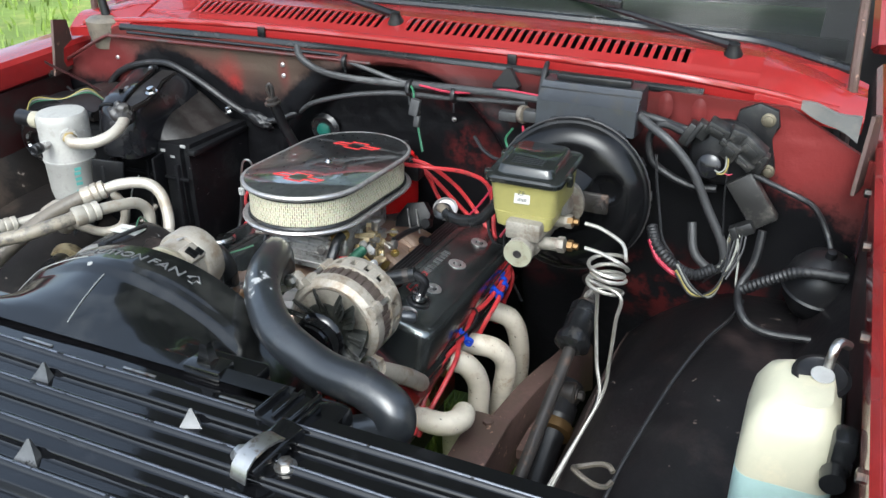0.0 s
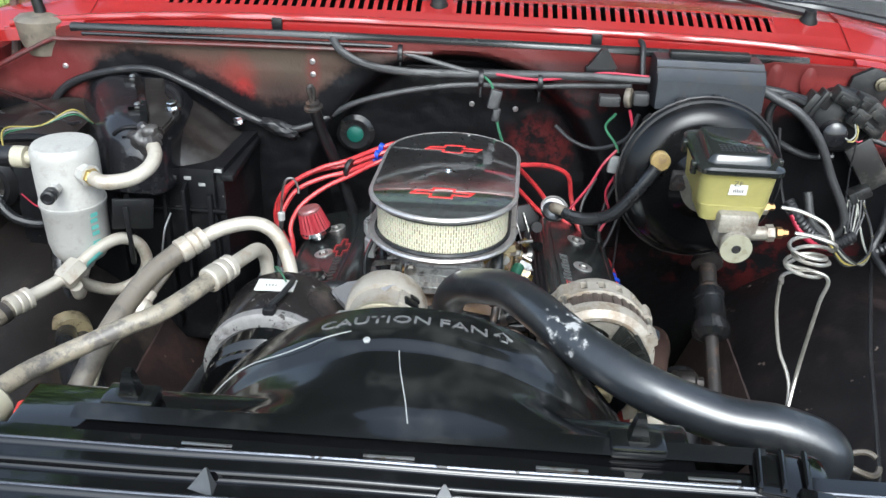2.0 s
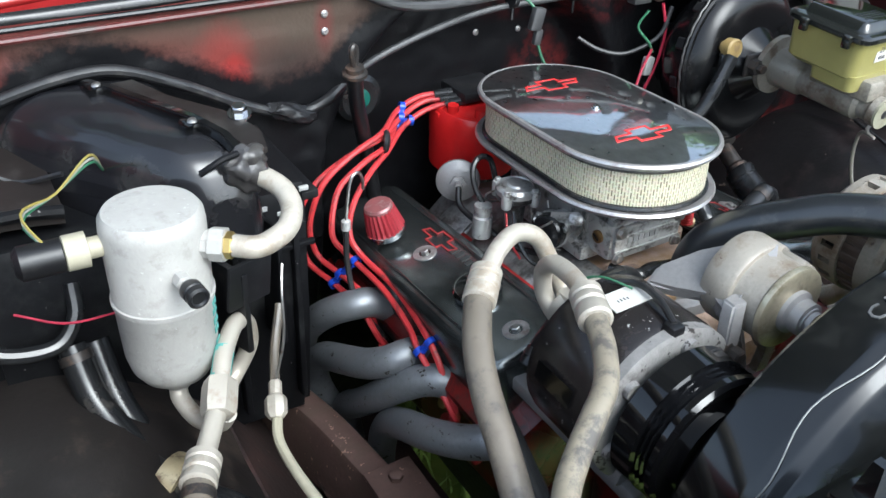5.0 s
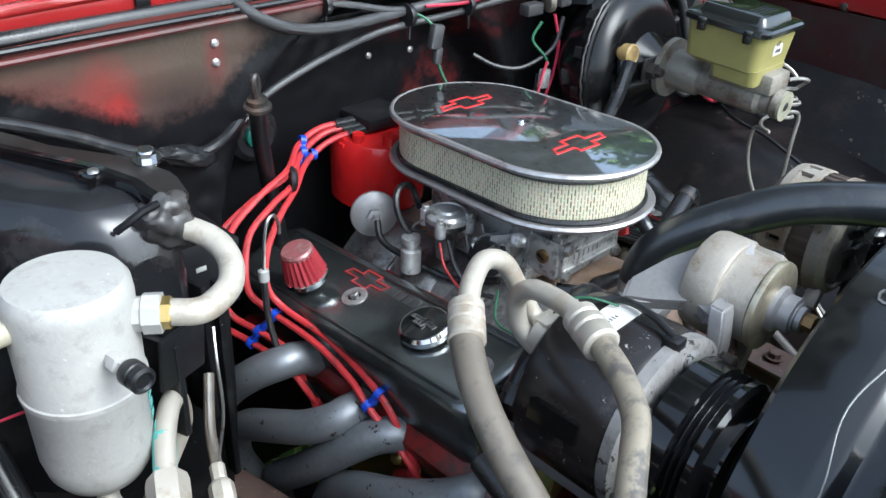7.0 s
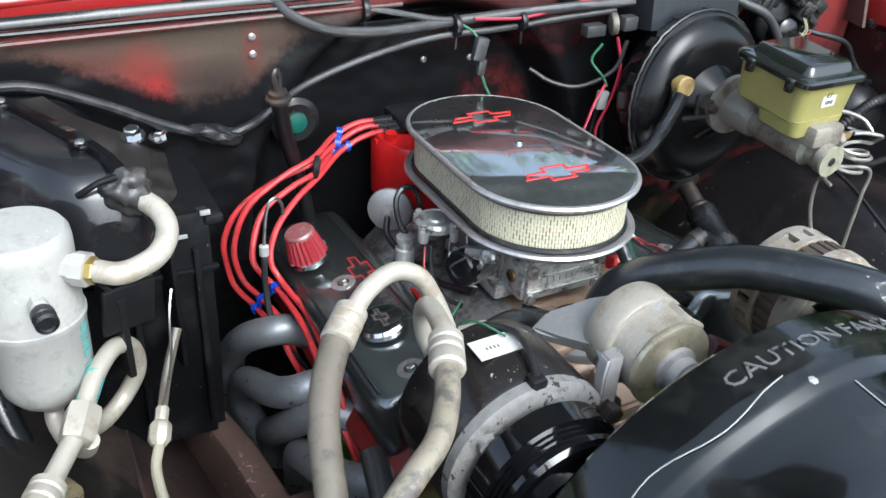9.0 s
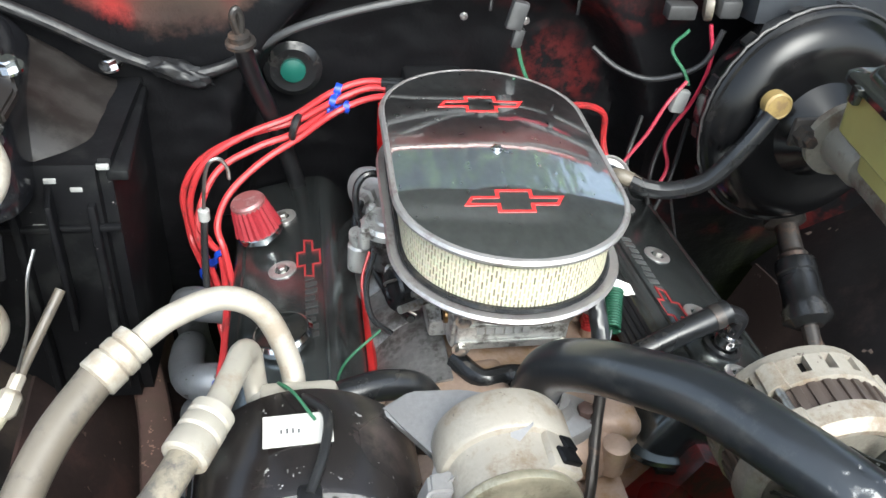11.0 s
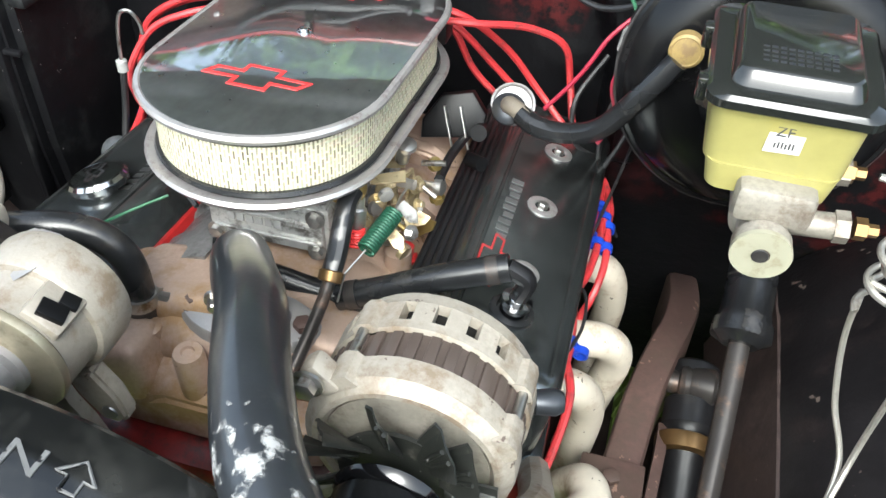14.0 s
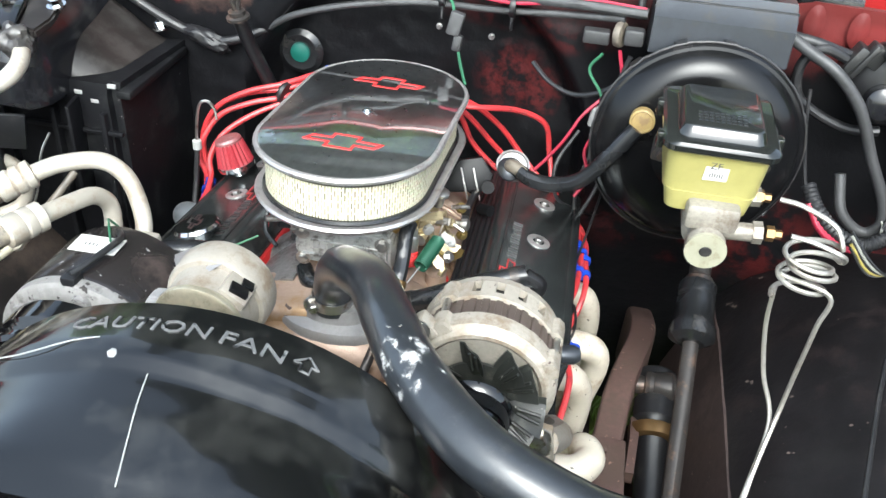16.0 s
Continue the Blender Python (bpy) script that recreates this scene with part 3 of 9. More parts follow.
def sheet(bm, fn, us, vs, thick=None):
    """A surface fn(u, v) over a grid; thick: a vector that gives it depth."""
    def grid(off):
        g = [[bm.verts.new(V(fn(u, v)) + off) for u in us] for v in vs]
        for a, b in zip(g, g[1:]):
            for i in range(len(us) - 1):
                bm.faces.new((a[i], a[i + 1], b[i + 1], b[i]))
        return g
    g = grid(V())
    if thick is not None:
        h = grid(V(thick))
        e1 = g[0] + [r[-1] for r in g[1:]] + g[-1][-2::-1] + [r[0] for r in g[-2:0:-1]]
        e2 = h[0] + [r[-1] for r in h[1:]] + h[-1][-2::-1] + [r[0] for r in h[-2:0:-1]]
        for i in range(len(e1)):
            j = (i + 1) % len(e1)
            bm.faces.new((e1[i], e1[j], e2[j], e2[i]))
    return bm


def span(a, b, n):
    return [a + (b - a) * i / (n - 1) for i in range(n)]


def stadium(L, W, n=20):
    """An oval outline, 2L long in v and 2W wide in u."""
    s = L - W
    return [(W * math.cos(a), s + W * math.sin(a)) for a in span(0, math.pi, n)] + [(W * math.cos(a), -s + W * math.sin(a)) for a in span(math.pi, 2 * math.pi, n)]


def letters(bm, text, size, place):
    """Built-in font letters as raised mesh; place maps (u, v, h) to the world."""
    cu = bpy.data.curves.new("letters", "FONT")
    cu.body, cu.size, cu.extrude, cu.resolution_u = text, size, 0.0009, 2
    tmp = bpy.data.objects.new("letters", cu)
    scene.collection.objects.link(tmp)
    me = bpy.data.meshes.new_from_object(tmp.evaluated_get(bpy.context.evaluated_depsgraph_get()))
    base = len(bm.verts)
    vs = [bm.verts.new(place(v.co.x, v.co.y, v.co.z)) for v in me.vertices]
    for p in me.polygons:
        try:
            bm.faces.new([vs[i] for i in p.vertices])
        except ValueError:
            pass
    bpy.data.objects.remove(tmp)
    bpy.data.curves.remove(cu)
    bpy.data.meshes.remove(me)
    return bm


def cross_mark(bm, m, w, h, line, thick, slant=0.3, box_slant=None):
    """A slanted cross outline, the plain shape of an emblem, in the plane of m."""
    def ring(d):
        a, b, c, e = w / 2 - d, h * 0.2 - d, w * 0.2 - d, h / 2 - d
        p = [(-a, -b), (-c, -b), (-c, -e), (c, -e), (c, -b), (a, -b), (a, b), (c, b), (c, e), (-c, e), (-c, b), (-a, b)]
        k = slant if box_slant is None else box_slant
        return [(u + (slant if abs(abs(u) - a) < 1e-6 else k) * v, v) for u, v in p]
    o, i = ring(0), ring(line)
    vo = [[bm.verts.new(m @ V((u, v, z))) for u, v in o] for z in (0, thick)]
    vi = [[bm.verts.new(m @ V((u, v, z))) for u, v in i] for z in (0, thick)]
    for k in range(12):
        j = (k + 1) % 12
        bm.faces.new((vo[1][k], vo[1][j], vi[1][j], vi[1][k]))
        bm.faces.new((vo[0][k], vo[0][j], vo[1][j], vo[1][k]))
        bm.faces.new((vi[0][k], vi[0][j], vi[1][j], vi[1][k]))
    return bm


def bars(bm, m, n, w, h, pitch, thick=0.0006):
    """A row of plain bars in place of lettering."""
    for k in range(n):
        hh = h * (1.0 if k % 3 else 0.8)
        prism(bm, [(k * pitch, 0), (k * pitch + w, 0), (k * pitch + w, hh), (k * pitch, hh)], m, thick)
    return bm


def basis(o, x, y):
    """A pose with its x along x and its y near y."""
    x = V(x).normalized()
    z = x.cross(V(y)).normalized()
    y = z.cross(x)
    m = Matrix((x, y, z)).transposed().to_4x4()
    m.translation = V(o)
    return m

# ---- ground and distance ----
gb = B()
sheet(gb, lambda u, v: (u, v, 0.03 * noise.noise((u * 0.15, v * 0.15, 0)) if abs(u) + abs(v) < 60 else 0.0), [-900, -200, -60] + span(-30, 30, 41) + [60, 200, 900], [-900, -200, -60] + span(-30, 30, 41) + [60, 200, 900])
ground = solo("ground", gb, grass_soil, "sunlit green lawn under and around the truck", "lawn", kind="structure")


def grass_patch():
    rng = random.Random(5)
    vs, fs = [], []
    for k in range(9000):
        if k < 3000:
            x, y, h = rng.uniform(-0.9, 0.9), rng.uniform(0.5, 1.9), rng.uniform(0.05, 0.14)
        else:
            x, y, h = rng.uniform(-9, -1.1), rng.uniform(0.5, 12), rng.uniform(0.05, 0.13)
        a, w = rng.uniform(0, 6.3), rng.uniform(0.004, 0.009) * (1 if k < 3000 else 2)
        dx, dy = math.cos(a) * w, math.sin(a) * w
        lx, ly = rng.uniform(-0.05, 0.05), rng.uniform(-0.05, 0.05)
        i = len(vs)
        vs += [(x - dx, y - dy, -0.02), (x + dx, y + dy, -0.02), (x + lx * 0.5 + dx * 0.6, y + ly * 0.5 + dy * 0.6, h * 0.6), (x + lx * 0.5 - dx * 0.6, y + ly * 0.5 - dy * 0.6, h * 0.6), (x + lx, y + ly, h)]
        fs += [(i, i + 1, i + 2, i + 3), (i + 3, i + 2, i + 4)]
    me = bpy.data.meshes.new("grass")
    me.from_pydata(vs, [], fs)
    me.materials.append(grass_blade)
    return tagged(new("grass", me), "short green grass blades on the lawn", "grass", kind="stuff")


grass_patch()


def tree(x, y, h, seed):
    rng = random.Random(seed)
    t = thing("tree", (x, y, 0), "leafy green tree standing beyond the lawn", "tree", "trees beyond the lawn")
    b = B()
    tube(b, [(x, y, -0.1), (x + 0.1, y, h * 0.3), (x - 0.1, y + 0.1, h * 0.7)], (0.22, 0.08), 8, 4)
    for k in range(6):
        a, z = rng.uniform(0, 6.3), h * rng.uniform(0.35, 0.65)
        tube(b, [(x, y, z), (x + math.cos(a) * 0.8, y + math.sin(a) * 0.8, z + 0.7), (x + math.cos(a) * 1.7, y + math.sin(a) * 1.7, z + 1.3)], (0.07, 0.02), 6, 3)
    part("trunk", b, bark, t)
    vs, fs = [], []
    lumps = [(x + rng.gauss(0, h * 0.15), y + rng.gauss(0, h * 0.15), h * rng.uniform(0.3, 1.0), rng.uniform(0.9, 1.7)) for _ in range(34)]
    for lx, ly, lz, lr in lumps:
        for _ in range(130):
            d = V((rng.gauss(0, 1), rng.gauss(0, 1), rng.gauss(0, 1))).normalized() * lr * rng.uniform(0.4, 1.0)
            p = V((lx, ly, lz)) + d
            u = V((rng.gauss(0, 1), rng.gauss(0, 1), rng.gauss(0, 1))).normalized() * 0.27
            w = u.orthogonal().normalized() * 0.15
            i = len(vs)
            vs += [p - u, p + w, p + u, p - w]
            fs.append((i, i + 1, i + 2, i + 3))
    me = bpy.data.meshes.new("crown")
    me.from_pydata([tuple(v) for v in vs], [], fs)
    me.materials.append(leaf_mat)
    c = new("crown", me)
    c.parent, c.matrix_parent_inverse = t, WORLD[t.name].inverted()


for k, (tx, ty, th) in enumerate([(-12, 15, 7.0), (-6, 17, 13.0), (-2.2, 15.5, 11.0), (3.5, 16.5, 12.0), (9.5, 15, 6.5), (-1.4, 12.0, 9.5), (1.2, 13.2, 10.5), (-3.6, 13.0, 10.0), (9.5, 6.5, 5.2), (12.5, 10.0, 6.4), (8.0, 3.2, 5.5)]):
    tree(tx, ty, th, 20 + k)

# ---- body shell round the engine bay ----


def firewall_y(x, z):
    """How far back the sheet stands: upper panel, engine recess, toe board."""
    d = math.sqrt((x / 0.262) ** 2 + ((z - 0.86) / 0.29) ** 2) if z > 0.86 else abs(x) / 0.262
    k = max(0.0, min(1.0, (1.06 - d) / 0.14))
    k = k * k * (3 - 2 * k)
    y = 1.468 + 0.06 * k
    if x > 0.5:
        y -= 0.02 * min(1, (x - 0.5) / 0.12)
    if z < 0.78:
        y += 0.25 * (0.78 - z) * (1 - 0.3 * k)
    y += 0.003 * math.sin(x * 23) * (1 - k) * (1 if z < 1.12 else 0.3)
    y -= 0.009 * math.exp(-((d - 1.08) / 0.085) ** 2) * (1 if z > 0.8 else 0)
    rough_ = min(1.0, max(0.0, (1.085 + 0.25 * (abs(x) - 0.3) - z) / 0.03)) if x < -0.16 else 0.25 + 0.6 * k
    y -= 0.0026 * rough_ * (noise.noise((x * 50, z * 50, 3)) + 0.4 * noise.noise((x * 95, z * 95, 8)))
    y -= 0.006 * k * max(0.0, noise.noise((x * 9, z * 16, 5)))
    y -= 0.004 * (1 if z < 1.1 else 0.15) * max(0.0, noise.noise((x * 14, z * 14, 11)))
    return y


def firewall_top(x):
    return 1.172 - 0.55 * max(0.0, abs(x) - (0.69 if x < 0 else 0.72))


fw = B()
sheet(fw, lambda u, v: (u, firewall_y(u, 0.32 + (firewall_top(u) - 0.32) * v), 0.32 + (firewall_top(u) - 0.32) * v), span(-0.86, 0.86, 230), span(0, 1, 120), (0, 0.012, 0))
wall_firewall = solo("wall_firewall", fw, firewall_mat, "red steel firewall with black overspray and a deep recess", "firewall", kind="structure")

b = B()
tube(b, [(-0.68, 1.474, 1.168), (-0.3, 1.476, 1.173), (0.2, 1.476, 1.174), (0.58, 1.472, 1.172)], 0.0085, 10, 6)
tube(b, [(-0.66, 1.468, 1.160), (-0.3, 1.466, 1.164), (-0.05, 1.466, 1.165)], 0.0035, 8, 4)
solo("weatherstrip", b, rubber, "black rubber weatherstrip under the cowl lip", "weatherstrip", kind="structure")
b = B()
tube(b, [(-0.84, 1.450, 1.084), (-0.72, 1.455, 1.146), (-0.69, 1.456, 1.151), (-0.6, 1.458, 1.152), (-0.3, 1.460, 1.156), (-0.05, 1.461, 1.158)], 0.0038, 8, 6)
part("rolled_lip", b, lip_red, wall_firewall)

# small seam bolts and dents on the sheet
b = B()
for x, z in ((-0.258, 1.131), (-0.258, 1.108), (0.62, 1.12), (-0.70, 1.10), (0.02, 1.05), (0.10, 1.045)):
    lathe(b, [(0.0052, 0), (0.0052, 0.002), (0.003, 0.004)], (x, firewall_y(x, z) - 0.0005, z), (0, -1, 0), 8)
part("screws", b, rim_alu, wall_firewall)

cowl = thing("cowl", (0, 1.56, 1.19), "glossy red cowl panel with a long slotted air intake", "cowl", kind="structure")


def cowl_z(x, y):
    return 1.188 + 0.35 * min(0.057, max(0, y - 1.535)) + 0.05 * max(0, y - 1.592) + (0.016 * (y - 1.49) / 0.05 if y < 1.535 else 0.016) - 0.02 * (abs(x) / 0.8) ** 3


def cowl_front(x):
    return 1.502 - 0.03 * (abs(x) / 0.8) ** 4


def cowl_rear(x):
    """The rear edge runs straight and comes forward at both ends."""
    return 1.68 - 0.53 * max(0.0, abs(x) - 0.64)


S0, S1 = 1.545, 1.592
b = B()
xs = span(-0.80, 0.80, 41)
for y0, y1 in ((cowl_front, lambda x: S0), (lambda x: S1, cowl_rear)):
    sheet(b, lambda u, v: (u, y0(u) + (y1(u) - y0(u)) * v, cowl_z(u, y0(u) + (y1(u) - y0(u)) * v)), xs, span(0, 1, 6), (0, 0, -0.003))
for xa, xb in ((-0.80, -0.535), (-0.075, -0.02), (0.538, 0.80)):
    sheet(b, lambda u, v: (u, v, cowl_z(u, v)), span(xa, xb, 6), span(S0, S1, 3), (0, 0, -0.003))
sheet(b, lambda u, v: (u, cowl_front(u) - 0.001, cowl_z(u, cowl_front(u)) - v), xs, [0.0, 0.006, 0.016], (0, 0.003, 0))
tube(b, [(u, cowl_front(u) + 0.004, cowl_z(u, cowl_front(u)) + 0.004) for u in span(-0.79, 0.79, 17)], 0.0075, 10, 3)
part("panel", b, red_paint, cowl)
b = B()
sheet(b, lambda u, v: (u, v, 1.125), [-0.79, 0.79], [1.50, 1.70], (0, 0, -0.003))
sheet(b, lambda u, v: (u, 1.70, v), [-0.79, 0.79], [1.12, 1.235], (0, 0.003, 0))
part("plenum", b, deep_black, cowl, "dark plenum under the slots")
slat_b = B()
box(slat_b, (0, (S0 + S1) / 2, 0), (0.0085, S1 - S0 + 0.002, 0.004), 0.001, (19.3, 0, 0))
slat_me = mesh_of("slat", slat_b, red_paint)
for xa, xb, nn in ((-0.535, -0.075, 27), (-0.02, 0.538, 33)):
    for k in range(nn + 1):
        x = xa + (xb - xa) * k / nn
        piece("slat", slat_me, pose(x, 0, cowl_z(x, (S0 + S1) / 2) - 0.002), cowl)
b = B()
for x in (-0.324, 0.228):
    box(b, (x, 1.497, 1.186), (0.018, 0.006, 0.02), 0.002)
part("clip", b, black_satin, cowl)

# raised shoulders of the cowl beyond the slots
b = B()
for sx in (-1, 1):
    sheet(b, lambda u, v: (sx * (0.66 + 0.17 * u), 1.47 + (cowl_rear(0.68 + 0.15 * u) - 1.478) * v, cowl_z(0.66, 1.47 + (cowl_rear(0.68 + 0.15 * u) - 1.478) * v) + 0.014 * math.sin(math.pi * min(1, v * 1.3)) * min(1, u * 3) + 0.003 - 0.018 * u), span(0, 1, 8), span(0, 1, 8), (0, 0, -0.02))
part("shoulder", b, red_paint, cowl)

b = B()
sheet(b, lambda u, v: (u, cowl_rear(u) - 0.005 + 0.43 * v, cowl_z(u, cowl_rear(u)) + 0.50 * v), span(-0.80, 0.80, 33), span(0, 1, 6), (0, 0.004, 0.003))
ws = thing("windshield", (0, 1.68, 1.22), "raked clear windshield above the cowl", "windshield")
pane = part("pane", b, glass, ws)
pane.visible_shadow = False
b = B()
tube(b, [(u, cowl_rear(u) - 0.006, cowl_z(u, cowl_rear(u)) + 0.003) for u in span(-0.80, 0.80, 33)], 0.009, 8, 2)
part("gasket", b, rubber, ws)
b = B()
sheet(b, lambda u, v: (u, 1.72 + 0.5 * v, 1.16 + 0.06 * math.sin(2.5 * v)), span(-0.74, 0.74, 5), span(0, 1, 6), (0, 0, -0.02))
solo("dashboard", b, deep_black, "dark dashboard top behind the windshield", "dashboard")


def wiper(px, py, pz, ex, ey, ez):
    t = thing("wiper", (px, py, pz), "black wiper arm on a rubber pivot in the cowl", "wiper", "windshield wipers")
    b = B()
    lathe(b, [(0.017, 0), (0.017, 0.006), (0.012, 0.014), (0.010, 0.026), (0.004, 0.028)], (px, py, pz - 0.004), (0, -0.2, 1), 16)
    part("pivot_cap", b, black_satin, t)
    b = B()
    tube(b, [(px, py, pz + 0.016), (px + (ex - px) * 0.3, py + (ey - py) * 0.3, pz + 0.026), (ex, ey, ez)], (0.0085, 0.005), 8, 5)
    part("arm", b, black_satin, t)
    b = B()
    d = (V((ex, ey, ez)) - V((px, py, pz))).normalized()
    box(b, (ex + d.x * 0.08, ey + d.y * 0.08 - 0.004, ez + 0.003), (0.34, 0.01, 0.016), 0.003, (0, 0, math.degrees(math.atan2(d.y, d.x))))
    part("blade", b, rubber, t)


wiper(-0.048, 1.572, 1.214, -0.36, 1.668, 1.256)
wiper(0.606, 1.592, 1.212, 0.30, 1.70, 1.265)

# fenders and wheelhouses


def fender(sx):
    t = thing("fender", (sx * 0.9, 0.9, 0.6), "glossy red front fender with a turned-in inner lip", "fender", "front fenders")
    b = B()
    prof = [(0.838, 1.045), (0.836, 1.06), (0.838, 1.088), (0.845, 1.096), (0.862, 1.098), (0.905, 1.105), (0.955, 1.09), (0.985, 1.04), (1.0, 0.9), (1.0, 0.55)]
    sheet(b, lambda u, v: (sx * (prof[int(u)][0] + (0.02 if sx > 0 else 0.0) - 0.02 * max(0, 0.5 - v)), v, prof[int(u)][1] + 0.03 * (v - 0.6)), range(len(prof)), span(0.2, 1.95, 22), (sx * -0.002, 0, -0.002))
    part("outer_skin", b, red_paint, t)
    b = B()
    for y in (0.70, 0.95, 1.2, 1.4):
        hexbolt(b, (sx * 0.838 + (0.02 if sx > 0 else 0.0), y, 1.066), (-sx, 0, 0), 0.007, 0.008)
    part("bolt", b, dark_steel, t)


def wheelhouse(sx):
    t = thing("inner_fender", (sx * 0.66, 1.0, 0.6), "dusty dark inner fender arched over the wheel", "inner fender", "inner fenders")

    def f(u, v):
        x = 0.50 + 0.36 * u
        rise = 1 - (1 - min(1, (x - 0.50) / 0.20)) ** 1.7
        k = max(0.0, min(1.0, (v - 0.55) / 0.70))
        top = 0.70 + 0.135 * k * k * (3 - 2 * k)
        base = 0.64 + 0.06 * k
        z = base + (top - base) * rise + 0.012 * u
        if v > 1.33:
            z -= 1.2 * (v - 1.33) ** 2
        if u > 0.82:
            z += (u - 0.82) * 0.6
        return (sx * x, v, z + 0.003 * noise.noise((x * 18, v * 18, sx)))
    b = B()
    sheet(b, f, span(0, 1, 34), span(0.40, 1.47, 44), (0, 0, -0.004))
    part("panel", b, fender_dirt if sx > 0 else fender_dusty, t)
    b = B()
    inn, fall = (0.13, 0.21) if sx < 0 else (0.05, 0.15)
    sheet(b, lambda u, v: (sx * (0.50 - inn * u), v, f(0, v)[2] + 0.004 - fall * u), span(0, 1, 5), span(0.5, 1.46, 20), (sx * 0.004, 0, 0))
    part("flange", b, flange_dark if sx < 0 else flange_brown, t, "rust-brown lower flange")
    b = B()
    for y in span(0.7, 1.35, 6):
        hexbolt(b, (sx * (0.478 if sx > 0 else 0.433), y, 0.56), (-sx, 0, 0.6), 0.006, 0.006)
    part("bolt", b, dark_steel, t)
    return f


for s in (-1, 1):
    fender(s)
    wheelhouse(s)

b = B()
for sx in (-1, 1):
    sheet(b, lambda u, v: (sx * (0.846 + 0.006 * math.sin(v * 9)) + (0.016 if sx > 0 else 0.0), v, u), [0.80, 0.95, 1.055], span(0.35, 1.46, 12), (sx * 0.003, 0, 0))
solo("wall_apron", b, red_inner, "red inner apron under each fender lip, dirty and faded", "apron", kind="structure")

# hood, raised, over its hinges


def raised_hood():
    t = thing("hood", (0, 1.78, 1.44), "raised hood on rusty hinges with a dark ribbed underside", "hood")
    ang = radians(63)
    c, s = math.cos(ang), math.sin(ang)

    def at(u, v, d=0.0):
        r = 1.22 * v
        drop = 0.06 * max(0, (abs(u) - 0.6) / 0.25) ** 2 * (1 if v < 0.08 else max(0, 1 - 6 * (v - 0.08)))
        return (u, 1.780 - r * c - d * s, 1.440 + r * s - d * c - drop)
    b = B()
    sheet(b, lambda u, v: at(u, v, -0.03), span(-0.83, 0.83, 25), [0, 0.02, 0.05, 0.1, 0.2, 0.4, 0.6, 0.8, 1], (0, 0.004, 0.004))
    part("outer_skin", b, red_paint, t)
    b = B()
    sheet(b, lambda u, v: at(u, v, 0.0 + (0.022 if (abs(abs(u) - 0.4) < 0.07 or v < 0.1 or v > 0.9 or abs(u) > 0.7) else 0.0)), span(-0.82, 0.82, 45), span(0.0, 1, 31), (0, -0.003, -0.003))
    part("inner_panel", b, hood_under, t)
    return t


hood_ob = raised_hood()


def hood_hinge(sx):
    b = B()
    prism(b, [(-0.05, 0), (0.05, 0), (0.03, 0.11), (-0.02, 0.12)], basis((sx * 0.842, 1.445, 1.06), (0.25 * sx, 1, 0), (0, 0, 1)), 0.006)
    tube(b, [(sx * 0.81, 1.50, 1.08), (sx * 0.808, 1.53, 1.16), (sx * 0.802, 1.55, 1.25), (sx * 0.795, 1.74, 1.43)], 0.008, 8, 5)
    part("hinge", b, rust_steel, hood_ob, "rusty steel hinge")


hood_hinge(1)
hood_hinge(-1)

# frame rails and steering low in the bay


def frame_rail(sx):
    t = thing("frame_rail", (sx * 0.36, 1.2, 0.5), "rust-brown steel frame rail with bolted plate", "frame rail", "frame rails")
    path = smooth_path([(0.315, 0.35, 0.60), (0.325, 0.80, 0.645), (0.345, 1.05, 0.655), (0.357, 1.16, 0.655), (0.368, 1.25, 0.655), (0.383, 1.32, 0.655), (0.397, 1.375, 0.653), (0.402, 1.42, 0.648), (0.402, 1.47, 0.630), (0.404, 1.54, 0.59)], 6)
    b = B()
    loft(b, [[(sx * (p.x + dx), p.y, p.z + dz) for dx, dz in ((-0.012, 0), (0.012, 0), (0.018, -0.003), (0.021, -0.010), (0.021, -0.12), (-0.021, -0.12), (-0.021, -0.010), (-0.018, -0.003))] for p in path])
    part("rail", b, rust_steel, t)
    b = B()
    box(b, (sx * 0.345, 1.035, 0.659), (0.066, 0.20, 0.007), 0.002, (1.5, 0, 0))
    part("plate", b, rust_steel, t)
    b = B()
    for y, z in ((1.11, 0.661), (0.975, 0.664)):
        hexbolt(b, (sx * 0.345, y, z), (0, 0, 1), 0.0095, 0.01)
    part("bolt", b, rust_steel, t)


frame_rail(1)
frame_rail(-1)

t = thing("steering_shaft", (0.44, 1.2, 0.7), "steel steering shaft with a black rubber coupling boot", "steering shaft")
P0, P1 = V((0.454, 1.43, 0.868)), V((0.444, 1.235, 0.762))
D = (P1 - P0).normalized()
b = B()
lathe(b, [(0.024, 0), (0.027, 0.005), (0.027, 0.013), (0.015, 0.018), (0.015, 0.055), (0.019, 0.06), (0.019, 0.075)], P0 + D * 0.06, D, 20)
part("upper_joint", b, dark_steel, t)
b = B()
lathe(b, [(0.017, 0), (0.0245, 0.003), (0.026, 0.006), (0.026, 0.020), (0.0245, 0.022), (0.0245, 0.026), (0.026, 0.028), (0.0262, 0.060), (0.0275, 0.062), (0.0275, 0.069), (0.031, 0.0705), (0.0312, 0.086), (0.027, 0.0875), (0.018, 0.094)], P0 + D * 0.125, D, 24)
part("boot", b, rubber, t)
b = B()
tube(b, [P1 - D * 0.02, P1 + D * 0.2, P1 + D * 0.45], 0.011, 10, 2)
part("shaft", b, dark_steel, t)
t = thing("steering_gear", (0.45, 1.2, 0.5), "greasy steering gear with a worn brass-coloured clamp", "steering gear")
b = B()
